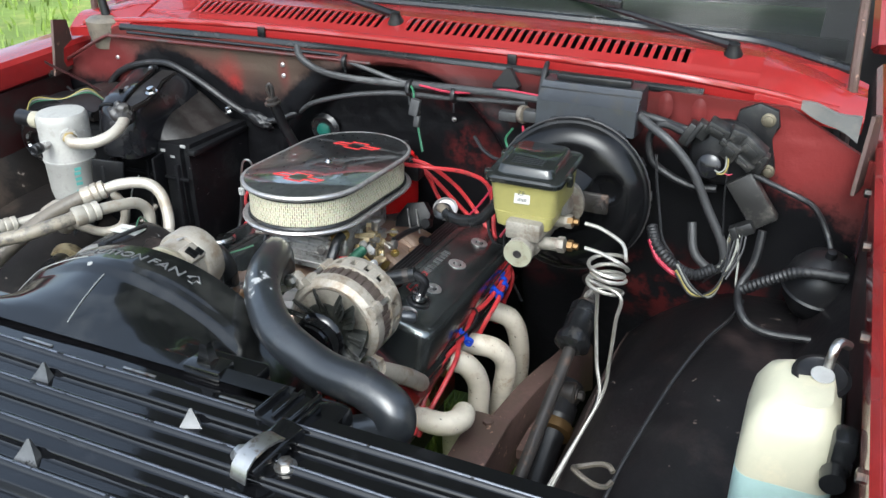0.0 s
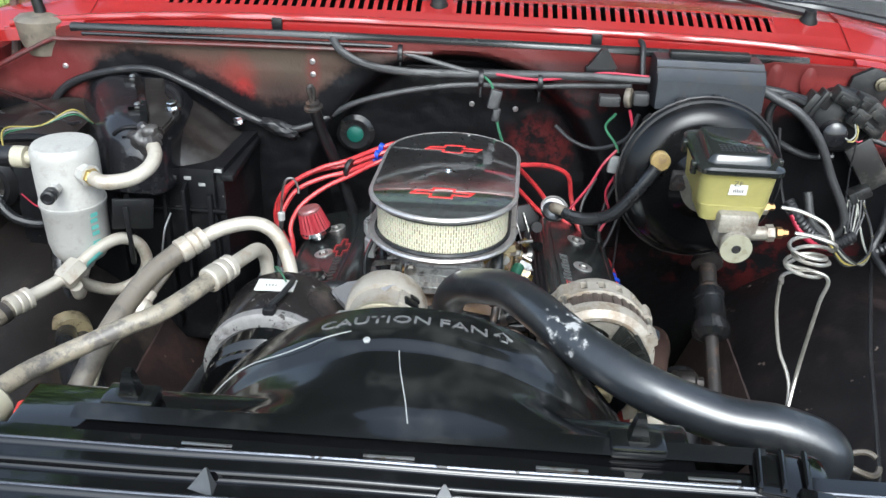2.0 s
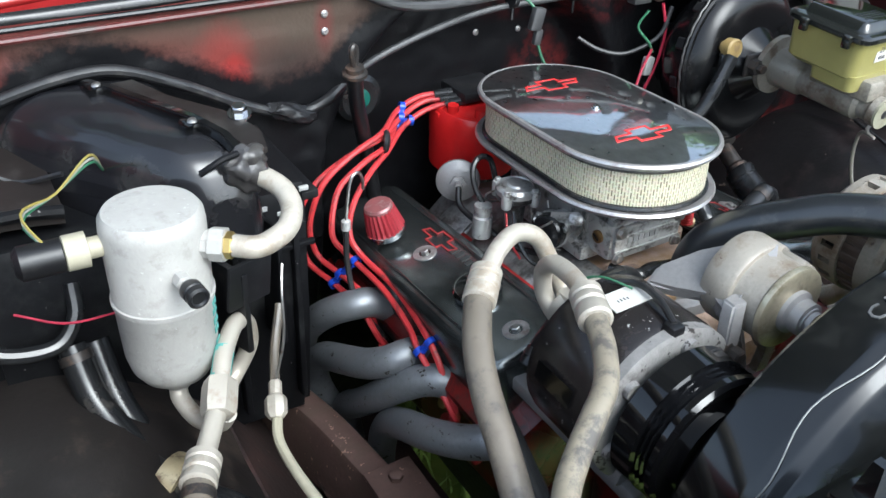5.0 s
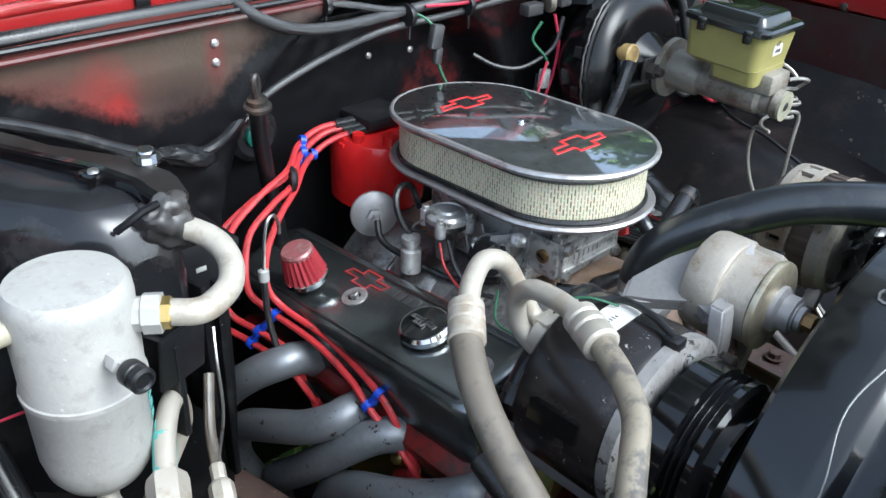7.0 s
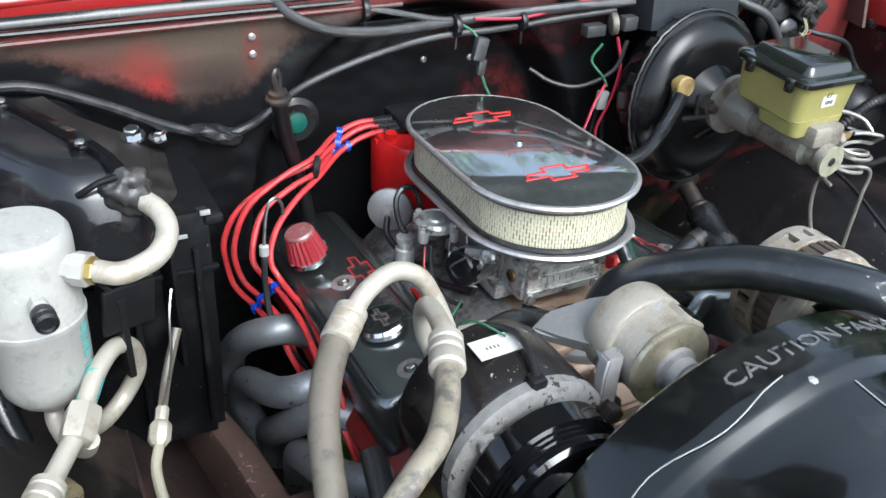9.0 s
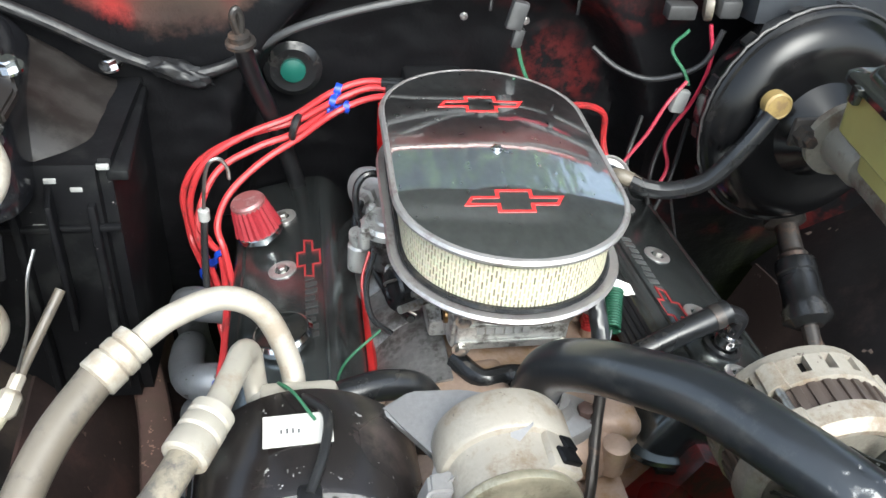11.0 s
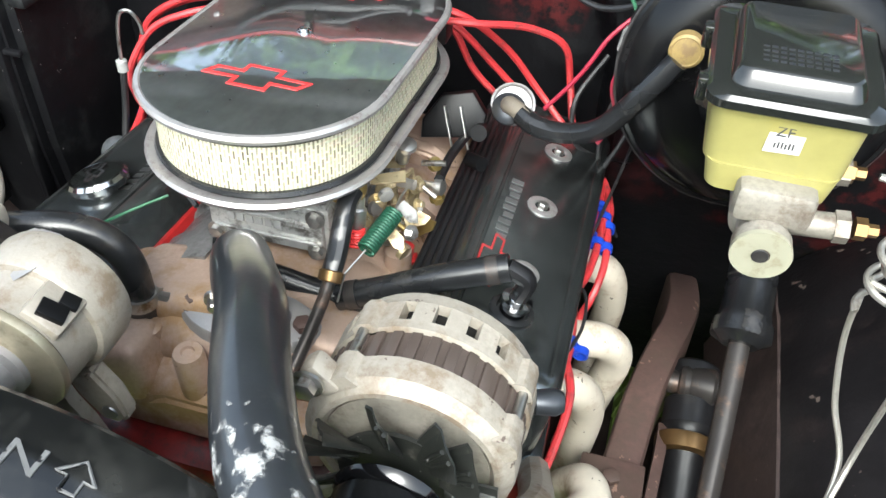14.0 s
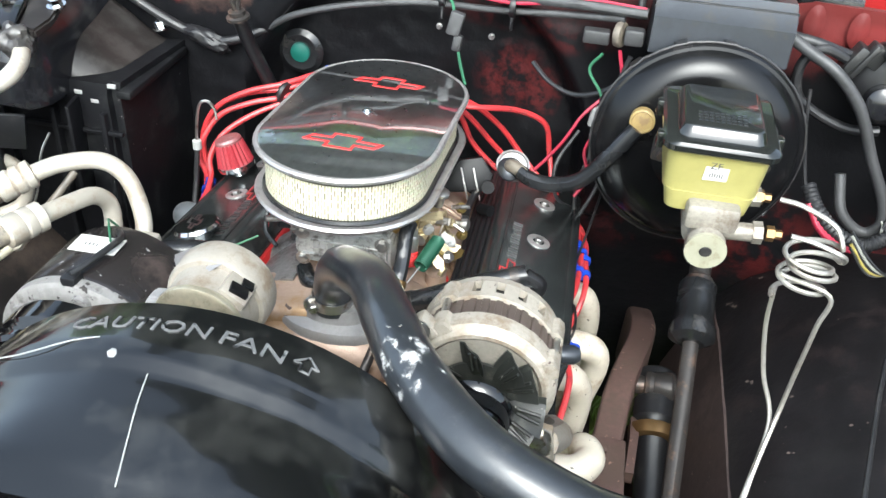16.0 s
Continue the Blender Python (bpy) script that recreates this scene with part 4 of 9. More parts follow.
lathe(b, [(0.014, 0), (0.014, 0.012), (0.021, 0.014), (0.023, 0.02), (0.021, 0.026), (0.023, 0.030), (0.023, 0.052), (0.019, 0.056)], (0.396, 1.295, 0.625), (1, -0.05, 0.12), 20)
part("coupling", b, dark_steel, t)
b = B()
hexbolt(b, (0.452, 1.292, 0.632), (1, -0.05, 0.12), 0.010, 0.012)
part("coupling_bolt", b, dark_steel, t)
G0, GD = V((0.426, 1.30, 0.615)), V((0.02, -1, -0.38)).normalized()
b = B()
lathe(b, [(0.024, -0.03), (0.031, -0.025), (0.031, -0.008), (0.024, 0.0), (0.024, 0.014), (0.030, 0.020), (0.030, 0.05), (0.024, 0.058), (0.022, 0.20), (0.030, 0.21), (0.034, 0.30)], G0, GD, 22)
part("housing", b, black_satin, t)
b = B()
lathe(b, [(0.030, 0.062), (0.0345, 0.064), (0.0355, 0.070), (0.0345, 0.082), (0.030, 0.084)], G0, GD, 26)
part("clamp", b, dull_copper, t, "worn brass-coloured clamp ring")
b = B()
loft(b, [[(x - 0.006, y, z), (x + 0.006, y, z), (x + 0.006, y, z - 0.02), (x - 0.006, y, z - 0.02)] for x, y, z in ((0.400, 1.25, 0.60), (0.398, 1.20, 0.61), (0.394, 1.14, 0.60))])
part("clamp_arm", b, rust_steel, t)

# ---- radiator support, radiator, shroud ----
sup = thing("radiator_support", (0, 0.45, 0.9), "glossy black pressed radiator support panel with punched tabs", "radiator support")
prof = [(0.598, 1.026), (0.597, 1.046), (0.578, 1.0465)]
for y_, z_, drop in ((0.573, 1.0465, 0.0080), (0.526, 1.0385, 0.0075), (0.480, 1.0310, 0.0090), (0.436, 1.0220, 0.0100)):
    prof += [(y_ + 0.0052, z_), (y_ + 0.0036, z_ + 0.0026), (y_, z_ + 0.0042), (y_ - 0.0036, z_ + 0.0026), (y_ - 0.0052, z_), (y_ - 0.021, z_), (y_ - 0.024, z_ - drop)]
prof += [(0.37, 1.0120), (0.35, 0.98), (0.345, 0.70)]


def rounded_off(p, r=0.0011):
    """The same line with tight round corners and flat lands between them."""
    q = [p[0]]
    for a_, c_, e_ in zip(p, p[1:], p[2:]):
        for o_, sign in ((a_, 1), (e_, -1)):
            d = math.dist(o_, c_)
            near = [(c_[0] + (o_[0] - c_[0]) * k / d, c_[1] + (o_[1] - c_[1]) * k / d) for k in (min(2.6 * r, 0.45 * d), min(r, 0.3 * d))]
            q += near[::sign]
    return q + [p[-1]]


prof = rounded_off(prof)
b = B()
sheet(b, lambda u, v: (u, prof[int(v)][0], prof[int(v)][1] + 0.0012 * noise.noise((u * 7, prof[int(v)][0] * 30, 2))), span(-0.84, 0.84, 61), range(len(prof)), (0, 0, -0.003))
part("panel", b, black_gloss, sup)
# thin pale tubes paint the sky highlight onto each ridge crest
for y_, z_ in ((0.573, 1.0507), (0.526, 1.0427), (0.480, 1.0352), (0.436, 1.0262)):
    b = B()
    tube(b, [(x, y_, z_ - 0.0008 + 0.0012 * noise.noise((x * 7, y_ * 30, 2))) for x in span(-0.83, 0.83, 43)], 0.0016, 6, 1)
    part_one("ridge", b, ridge_sheen, sup, "pale strip painting the sky sheen along a pressed ridge")
tab_b = B()
loft(tab_b, [[(-0.015, -0.010, 0), (0.015, -0.010, 0), (0.009, 0.008, 0), (-0.009, 0.008, 0)], [(-0.0075, -0.002, 0.011), (0.0075, -0.002, 0.011), (0.005, 0.006, 0.011), (-0.005, 0.006, 0.011)], [(-0.0012, 0.004, 0.022), (0.0012, 0.004, 0.022), (0.001, 0.006, 0.021), (-0.001, 0.006, 0.021)]])
tab_me = mesh_of("tab", tab_b, tab_worn)
for x, y in ((0.031, 0.541), (0.233, 0.541), (0.104, 0.449), (0.30, 0.449), (-0.17, 0.541), (-0.09, 0.449), (-0.28, 0.449)):
    piece("tab", tab_me, pose(x, y, 1.034 if y > 0.5 else 1.021, 0, 0, 12 * x * 9), sup)
b = B()
for x in (-0.18, -0.02, 0.13, 0.26):
    box(b, (x, 0.583, 1.0474), (0.045, 0.0035, 0.0016), 0.0006)
part("slot", b, steel, sup, "bare worn slot edges")
b = B()
for x, y in ((0.309, 0.522), (0.357, 0.525)):
    hexbolt(b, (x, y, 1.040), (0, 0, 1), 0.0075, 0.008)
part("bolt", b, steel, sup)
b = B()
box(b, (0.333, 0.535, 1.047), (0.030, 0.070, 0.014), 0.004, (8, 0, -12))
box(b, (0.318, 0.590, 1.046), (0.050, 0.050, 0.014), 0.003, (4, 0, -10))
for dx in (-0.020, 0.0, 0.020):
    box(b, (0.318 + dx, 0.592, 1.054), (0.005, 0.048, 0.008), 0.0015, (4, 0, -10))
part("bracket", b, black_gloss, sup)
b = B()
loft(b, [[(x - 0.010, y, z), (x + 0.010, y - 0.004, z), (x + 0.010, y - 0.004, z - 0.003), (x - 0.010, y, z - 0.003)] for x, y, z in ((0.338, 0.556, 1.052), (0.334, 0.540, 1.060), (0.331, 0.524, 1.0625), (0.328, 0.508, 1.060), (0.326, 0.498, 1.052), (0.325, 0.494, 1.040))])
part("wear_strip", b, steel, sup, "bright worn metal hook")

rad = thing("radiator", (0.02, 0.62, 0.5), "black radiator tank behind the support", "radiator")
b = B()
box(b, (0.02, 0.60, 0.75), (0.66, 0.05, 0.52), 0.01)
part("core", b, black_matt, rad)
b = B()
box(b, (0.345, 0.605, 0.79), (0.05, 0.07, 0.50), 0.012)
box(b, (-0.06, 0.622, 1.022), (0.62, 0.075, 0.046), 0.006)
part("tank", b, black_gloss, rad)
b = B()
tube(b, [(0.285, 0.640, 0.945), (0.325, 0.660, 0.955), (0.362, 0.668, 0.972)], 0.0225, 18, 4)
part("neck", b, black_gloss, rad)

CX, CZ = -0.015, 0.812
shr = thing("fan_shroud", (CX, 0.68, 0.8), "black plastic fan shroud with raised warning lettering", "fan shroud")


SHROUD = [(0.600, 0.27, 0.0), (0.618, 0.27, 0.0), (0.640, 0.262, 0.25), (0.675, 0.262, 0.72), (0.700, 0.264, 0.95), (0.712, 0.270, 1.0), (0.728, 0.2735, 1.0), (0.776, 0.2680, 1.0), (0.780, 0.264, 1.0), (0.778, 0.256, 1.0)]


def shroud(u, k):
    a = math.pi * (1 - u)
    i = min(int(k), 8)
    y, r, m = [p + (q - p) * (k - i) for p, q in zip(SHROUD[i], SHROUD[i + 1])]
    fx, fz = -0.31 + 0.62 * u, 1.052 + 0.004 * k
    ax, az = CX + r * math.cos(a), CZ + r * math.sin(a)
    x, z = fx + (ax - fx) * m, fz + (az - fz) * m
    wave = 0.0024 * noise.noise((x * 11, y * 13, 4)) + 0.0008 * noise.noise((x * 27, y * 30, 9)) if 1 < k < 6 else 0.0
    return (x, y + wave * 0.4, z + wave)


b = B()
sheet(b, shroud, span(0, 1, 121), [0, 1] + span(1.2, 5.8, 30) + [6, 7, 8, 9])
part("shell", b, black_plastic, shr)
b = B()
p = [V(shroud(0.488, k)) + V((0, 0, 0.001)) for k in (1, 2, 3, 4)]
tube(b, p, 0.0006, 6, 3)
part("rib", b, worn_white, shr, "pale crease line worn through the plastic")
b = B()
for (x, y) in ((0.198, 0.617), (-0.265, 0.633)):
    box(b, (x, y, 1.052), (0.05, 0.03, 0.014), 0.004)
    loft(b, [[(x - 0.010, y - 0.008, 1.056), (x + 0.010, y - 0.008, 1.056), (x + 0.010, y + 0.008, 1.056), (x - 0.010, y + 0.008, 1.056)], [(x - 0.004, y - 0.004, 1.084), (x + 0.004, y - 0.004, 1.084), (x + 0.004, y + 0.004, 1.084), (x - 0.004, y + 0.004, 1.084)]])
part("clip", b, black_plastic, shr)


def on_band(u, v, h):
    a = math.pi / 2 - (u + 0.0) / 0.2735
    r = 0.2738 + h - 0.115 * (v + 0.008)
    return V((CX + r * math.cos(a), 0.736 + v, CZ + r * math.sin(a)))


b = B()
letters(b, "CAUTION", 0.026, lambda u, v, h: on_band(u * 1.0 - 0.098, v * 0.85 + 0.003, h))
letters(b, "FAN", 0.026, lambda u, v, h: on_band(u * 1.08 + 0.026, v * 0.85 + 0.003, h))
part("lettering", b, worn_letters, shr, "raised warning letters worn pale")
b = B()
arrow = [(0.006, 0.003), (0.014, 0.003), (0.014, 0.011), (0.020, 0.011), (0.010, 0.021), (0.0, 0.011), (0.006, 0.011)]
loop = [on_band(u * 1.0 + 0.085, v, 0.001) for u, v in arrow]
tube(b, loop + [loop[0]], 0.0010, 5, 1)
part("arrow", b, worn_letters, shr, "raised arrow worn pale")
b = B()
for x, y, z in ((-0.057, 0.713, 1.078),):
    hexbolt(b, (x, y, z - 0.003), (0, -0.2, 1), 0.0042, 0.005)
tube(b, [V(shroud(u, 6)) + V((0, -0.008 - 0.006 * math.sin(u * 40), 0.0004)) for u in span(0.10, 0.43, 14)], 0.0007, 5, 2)
part("worn_edge", b, worn_white, shr, "scuffed pale edge line")

# ---- engine ----
eng = thing("engine_block", (0, 1.2, 0.5), "red-painted V8 block and heads, oily and dark", "engine")
b = B()
box(b, (0, 1.22, 0.60), (0.30, 0.46, 0.26), 0.02, (-4, 0, 0))
part("block", b, engine_red, eng)
for s in (-1, 1):
    b = B()
    box(b, (s * 0.19, 1.22, 0.755), (0.13, 0.48, 0.11), 0.012, (-4, s * 32, 0))
    part("cylinder_head", b, engine_red, eng)
b = B()
box(b, (0, 0.965, 0.66), (0.26, 0.07, 0.24), 0.02)
part("front_cover", b, engine_red, eng)
b = B()
for s in (-1,):
    box(b, (s * 0.122, 1.20, 0.838), (0.008, 0.30, 0.022), 0.003, (-4, s * 20, 0))
part("head_edge", b, head_red, eng, "clean bright red head edge")

inm = thing("intake_manifold", (0, 1.2, 0.8), "tan cast-aluminium intake manifold stained brown", "intake manifold")
b = B()
prof_i = [(-0.15, 0.80), (-0.135, 0.832), (-0.10, 0.862), (-0.06, 0.880), (0.06, 0.880), (0.10, 0.866), (0.13, 0.846), (0.15, 0.815)]
loft(b, [[(x, y, z + dz) for x, z in prof_i] + [(0.15, y, 0.70), (-0.15, y, 0.70)] for y, dz in ((1.02, -0.03), (1.03, -0.012), (1.08, 0.0), (1.30, -0.012), (1.42, -0.03), (1.43, -0.05))])
part("plenum", b, cast_tan, inm)
b = B()
sheet(b, lambda u, v: (-0.152 + 0.096 * u, 1.075 + 0.34 * v, 0.812 + 0.074 * math.sin(u * 1.5) - 0.016 * v), span(0, 1, 9), span(0, 1, 9), (0, 0, -0.01))
part("valley_floor", b, intake_grey, inm, "grey oily casting")
for sx in (-1, 1):
    for y_ in (1.11, 1.19, 1.27, 1.35):
        b = B()
        loft(b, [[(sx * x, y_ + dy * w, z + dz) for dy, dz in ((-1, -0.03), (1, -0.03), (1, 0.0), (0.6, 0.010), (-0.6, 0.010), (-1, 0.0))] for x, w, z in ((0.050, 0.026, 0.868), (0.085, 0.028, 0.864), (0.115, 0.030, 0.846), (0.145, 0.032, 0.818))])
        bmesh.ops.bevel(b, geom=list(b.edges), offset=0.003, segments=2, affect="EDGES")
        part("runner", b, intake_grey if sx < 0 else cast_tan, inm, "grey oily runner" if sx < 0 else "")
b = B()
tube(b, [(-0.10, 1.045, 0.815), (-0.05, 1.02, 0.842), (0.05, 1.015, 0.842), (0.11, 1.045, 0.815)], 0.03, 12, 4)
box(b, (0, 0.985, 0.80), (0.20, 0.05, 0.05), 0.012)
box(b, (0.02, 0.975, 0.76), (0.05, 0.04, 0.09), 0.008)
part("water_crossover", b, cast_tan, inm)
for c_, s_, r_ in (((-0.062, 1.058, 0.866), (0.12, 0.09, 0.034), (-6, -10, 0)), ((0.075, 1.05, 0.858), (0.09, 0.07, 0.03), (-4, 8, 0)), ((-0.09, 0.985, 0.835), (0.06, 0.05, 0.07), (0, -8, 0))):
    b = B()
    box(b, c_, s_, 0.013, r_, 3)
    part("casting_pad", b, cast_tan, inm)
b = B()
lathe(b, [(0.014, -0.09), (0.0135, -0.004), (0.012, 0.0), (0.006, 0.0006), (0.005, -0.002)], (-0.0204, 0.9743, 0.8778), (0, -0.06, 1), 22)
part("drilled_boss", b, cast_tan, inm)
b = B()
loft(b, [[(-0.075, y, 0.78), (0.055, y, 0.78), (0.055, y, z), (0.030, y, z + 0.012), (-0.045, y, z + 0.012), (-0.075, y, z)] for y, z in ((0.960, 0.812), (0.975, 0.826), (1.0, 0.836))])
bmesh.ops.bevel(b, geom=list(b.edges), offset=0.004, segments=2, affect="EDGES")
part("front_step", b, cast_tan, inm)
b = B()
for x, y, z in ((-0.075, 1.0, 0.853), (0.085, 1.0, 0.853), (-0.12, 1.08, 0.853), (0.105, 1.145, 0.868), (0.125, 1.2, 0.856), (0.12, 1.30, 0.850)):
    lathe(b, [(0.013, -0.02), (0.013, 0.012), (0.010, 0.014)], (x, y, z), (0, 0, 1), 16)
part("boss", b, cast_tan, inm)
b = B()
hexbolt(b, (0.1055, 1.166, 0.852), (0.1, 0, 1), 0.008, 0.016)
part("sender", b, emblem_red, inm, "red plug fitting")

th = thing("thermostat_housing", (0.01, 1.01, 0.86), "bare aluminium thermostat housing with bolted flange", "thermostat housing")
b = B()
loft(b, [[(0.010 + 0.064 * k * math.cos(a), 1.028 + 0.034 * k * math.sin(a), z) for a in span(0, 2 * math.pi * 23 / 24, 24)] for z, k in ((0.866, 1.0), (0.876, 1.0), (0.880, 0.94), (0.884, 0.6), (0.90, 0.5))])
part("flange", b, bracket_silver, th)
b = B()
loft(b, [[(0.008 + 0.0575 * math.cos(a), 1.028 + 0.0365 * math.sin(a), z) for a in span(0, 2 * math.pi * 23 / 24, 24)] for z in (0.857, 0.8645)])
part("gasket", b, black_matt, th)
b = B()
loft(b, [[(0.008 + 0.060 * math.cos(a), 1.028 + 0.040 * math.sin(a), z) for a in span(0, 2 * math.pi * 23 / 24, 24)] for z in (0.838, 0.8572)])
part("base_plate", b, cast_alu, th)
b = B()
for x in (-0.040, 0.060):
    hexbolt(b, (x, 1.026, 0.878), (0, 0, 1), 0.0085, 0.010)
part("bolt", b, rust_steel, th)


def valve_cover(s, x, y, z, label):
    t = thing("valve_cover", (x, y, z - 0.08), label, "valve cover", "valve covers")
    m = pose(x, y, z, -4.6, s * 14, 0)
    b = B()
    rings = []
    for zz, w, l in ((-0.085, 0.071, 0.238), (-0.079, 0.071, 0.238), (-0.077, 0.064, 0.231), (-0.012, 0.060, 0.226), (-0.004, 0.057, 0.223), (0.0, 0.052, 0.218)):
        r = 0.02
        flare = 1.0 + 0.42 * min(1.0, max(0.0, -zz / 0.07))
        pts = []
        for cx, cy, a0 in ((w - r, l - r, 0), (-w + r, l - r, 90), (-w + r, -l + r, 180), (w - r, -l + r, 270)):
            pts += [m @ V(((lambda q: q * (flare if q * s < 0 else 1.0))(cx + r * math.cos(radians(a0 + a))), cy + r * math.sin(radians(a0 + a)), zz)) for a in (0, 30, 60, 90)]
        rings.append(pts)
    loft(b, rings)
    part("body", b, cover_black, t)
    b = B()
    rings = []
    for zz, k in ((-0.091, 1.0), (-0.086, 1.0)):
        rings.append([m @ V((sx * 0.073 * k, sy * 0.24 * k, zz)) for sx, sy in ((1, 1), (-1, 1), (-1, -1), (1, -1))])
    loft(b, rings)
    part("gasket", b, engine_red if s < 0 else black_matt, t)
    for yy in (0.132, 0.020, -0.092, -0.19):
        b = B()
        lathe(b, [(0.0165, -0.006), (0.016, 0.001), (0.0115, 0.0022), (0.0085, 0.0012), (0.008, -0.003)], m @ V((0, yy, 0.0005)), m.to_3x3() @ V((0, 0, 1)), 20)
        part("bolt_cup", b, rim_alu, t)
        b = B()
        hexbolt(b, m @ V((0, yy, -0.003)), m.to_3x3() @ V((0, 0, 1)), 0.0055, 0.008, False)
        part("bolt", b, steel, t)
    if s > 0:
        b = B()
        for k in range(5):
            tube(b, [m @ V((-0.064 - 0.0068 * k, -0.21, -0.016 - 0.0022 * k)), m @ V((-0.064 - 0.0068 * k, 0.215, -0.014 - 0.0022 * k))], 0.0042, 8, 1)
        part("inner_rail", b, black_satin, t, "ribbed black inner rail")
    ey = -0.090 if s > 0 else 0.032
    d = 1 if s > 0 else -1
    em = m @ basis((-s * 0.030, ey, 0.0002), (0, d, 0), (-d, 0, 0))
    b = B()
    cross_mark(b, em, 0.072, 0.028, 0.0020, 0.0009, 0.5, 0.1)
    part("emblem", b, emblem_dull, t, "red outlined cross emblem")
    b = B()
    bars(b, m @ basis((-s * 0.025, ey + d * 0.034, 0.0002), (0, d, 0), (-d, 0, 0)), 9, 0.0075, 0.013, 0.0122)
    part("lettering", b, cover_pale if s > 0 else cover_ink, t, "row of plain bars in place of lettering")
    b = B()
    for off in (-0.046, 0.046):
        tube(b, [m @ V((off, -0.205, 0.0008)), m @ V((off, 0.205, 0.0008))], 0.002, 6, 1)
    part("edge_bead", b, cover_black, t)
    return m


MR = valve_cover(1, 0.221, 1.243, 0.872, "dark grey metal valve cover with red emblem beside white headers")
ML = valve_cover(-1, -0.212, 1.256, 0.861, "grey metal valve cover carrying a red breather and chrome oil cap")

t = thing("breather_filter", (-0.238, 1.335, 0.87), "small red gauze breather filter with chrome ends", "breather")
o, ax = V((-0.232, 1.337, 0.856)), V((-0.30, 0.05, 1)).normalized()
b = B()
lathe(b, [(0.012, 0), (0.012, 0.01), (0.027, 0.011), (0.028, 0.018), (0.024, 0.02)], o, ax, 24)
part("base_ring", b, chrome, t)
b = B()
f = frame_of(ax)
loft(b, [[o + f @ V(((r + (0.0022 if k % 2 else 0)) * math.cos(2 * math.pi * k / 44), (r + (0.0022 if k % 2 else 0)) * math.sin(2 * math.pi * k / 44), h)) for k in range(44)] for r, h in ((0.0255, 0.016), (0.0185, 0.052))])
part("gauze", b, filter_red, t, angle=20)
b = B()
lathe(b, [(0.0195, 0.050), (0.020, 0.055), (0.018, 0.058), (0.004, 0.0585)], o, ax, 24)
part("cap", b, dull_red, t)

t = thing("oil_filler_cap", (-0.222, 1.127, 0.87), "round chrome oil filler cap with a dark emblem", "oil cap")
b = B()
o = ML @ V((0.004, -0.106, -0.007))
ax = ML.to_3x3() @ V((0, 0, 1))
lathe(b, [(0.022, -0.002), (0.022, 0.012), (0.030, 0.013), (0.031, 0.020), (0.028, 0.024), (0.026, 0.0235)], o, ax, 28)
part("rim", b, chrome, t)
b = B()
lathe(b, [(0.026, 0.0232), (0.026, 0.0245), (0.004, 0.026)], o, ax, 28)
part("disc", b, glass_dark, t)
b = B()
cross_mark(b, basis(o + ax * 0.0265, (0, -1, 0), (1, 0, 0.1)), 0.034, 0.018, 0.003, 0.0008)
part("emblem", b, chrome, t)

# air cleaner
MA = pose(-0.0045, 1.2175, 1.049, -2.0, 0, -2.0)
air = thing("air_cleaner", (0, 1.221, 0.98), "oval polished air cleaner with red emblems and cream filter", "air cleaner")


def oval(L, W, z, n=26):
    return [MA @ V((u, v, z)) for u, v in stadium(L, W, n)]


b = B()
loft(b, [oval(0.179, 0.104, -0.009), oval(0.1795, 0.1045, -0.004), oval(0.178, 0.103, -0.001), oval(0.174, 0.099, 0.0), oval(0.10, 0.03, 0.0015)])
part("lid", b, polished, air, angle=25)
b = B()
for L, W, z in ((0.1785, 0.1035, -0.004),):
    r = oval(L, W, z)
    tube(b, r + [r[0]], 0.0042, 8, 1, caps=False)
part("lid_rim", b, rim_alu, air)
b = B()
out = stadium(0.170, 0.095, 60)
uvl = b.loops.layers.uv.new("UVMap")
acc, rows_v = 0.0, []
pts = out + [out[0]]
for k, (u, v) in enumerate(pts):
    if k:
        acc += math.dist(pts[k], pts[k - 1])
    rows_v.append((acc, b.verts.new(MA @ V((u, v, -0.062))), b.verts.new(MA @ V((u, v, -0.008)))))
for (s0, a0, c0), (s1, a1, c1) in zip(rows_v, rows_v[1:]):
    f = b.faces.new((a0, a1, c1, c0))
    for lp, uvv in zip(f.loops, ((s0, 0), (s1, 0), (s1, 0.054), (s0, 0.054))):
        lp[uvl].uv = uvv
part("filter_element", b, filter_mat, air, "cream filter element behind a wire screen")
b = B()
for z, rr in ((-0.0115, 0.0032), (-0.0595, 0.0036)):
    r = oval(0.171, 0.096, z)
    tube(b, r + [r[0]], rr, 6, 1, caps=False)
part("filter_seal", b, rubber, air)
b = B()
loft(b, [oval(0.12, 0.05, -0.078), oval(0.168, 0.093, -0.074), oval(0.180, 0.105, -0.069), oval(0.1835, 0.1085, -0.064), oval(0.1815, 0.1065, -0.061), oval(0.168, 0.093, -0.064)])
part("base_pan", b, rim_alu, air)
b = B()
lathe(b, [(0.0065, 0.0), (0.0065, 0.001), (0.0042, 0.0014), (0.0042, 0.0035), (0.002, 0.0045)], MA @ V((0, -0.004, 0.001)), MA.to_3x3() @ V((0, 0, 1)), 16)
part("wing_nut", b, chrome, air)
for yy in (0.0905, -0.0945):
    b = B()
    cross_mark(b, MA @ pose(0, yy, 0.0006), 0.084, 0.036, 0.0034, 0.0012, 0.55, 0.08)
    part("emblem", b, emblem_red, air, "red outlined cross emblem")

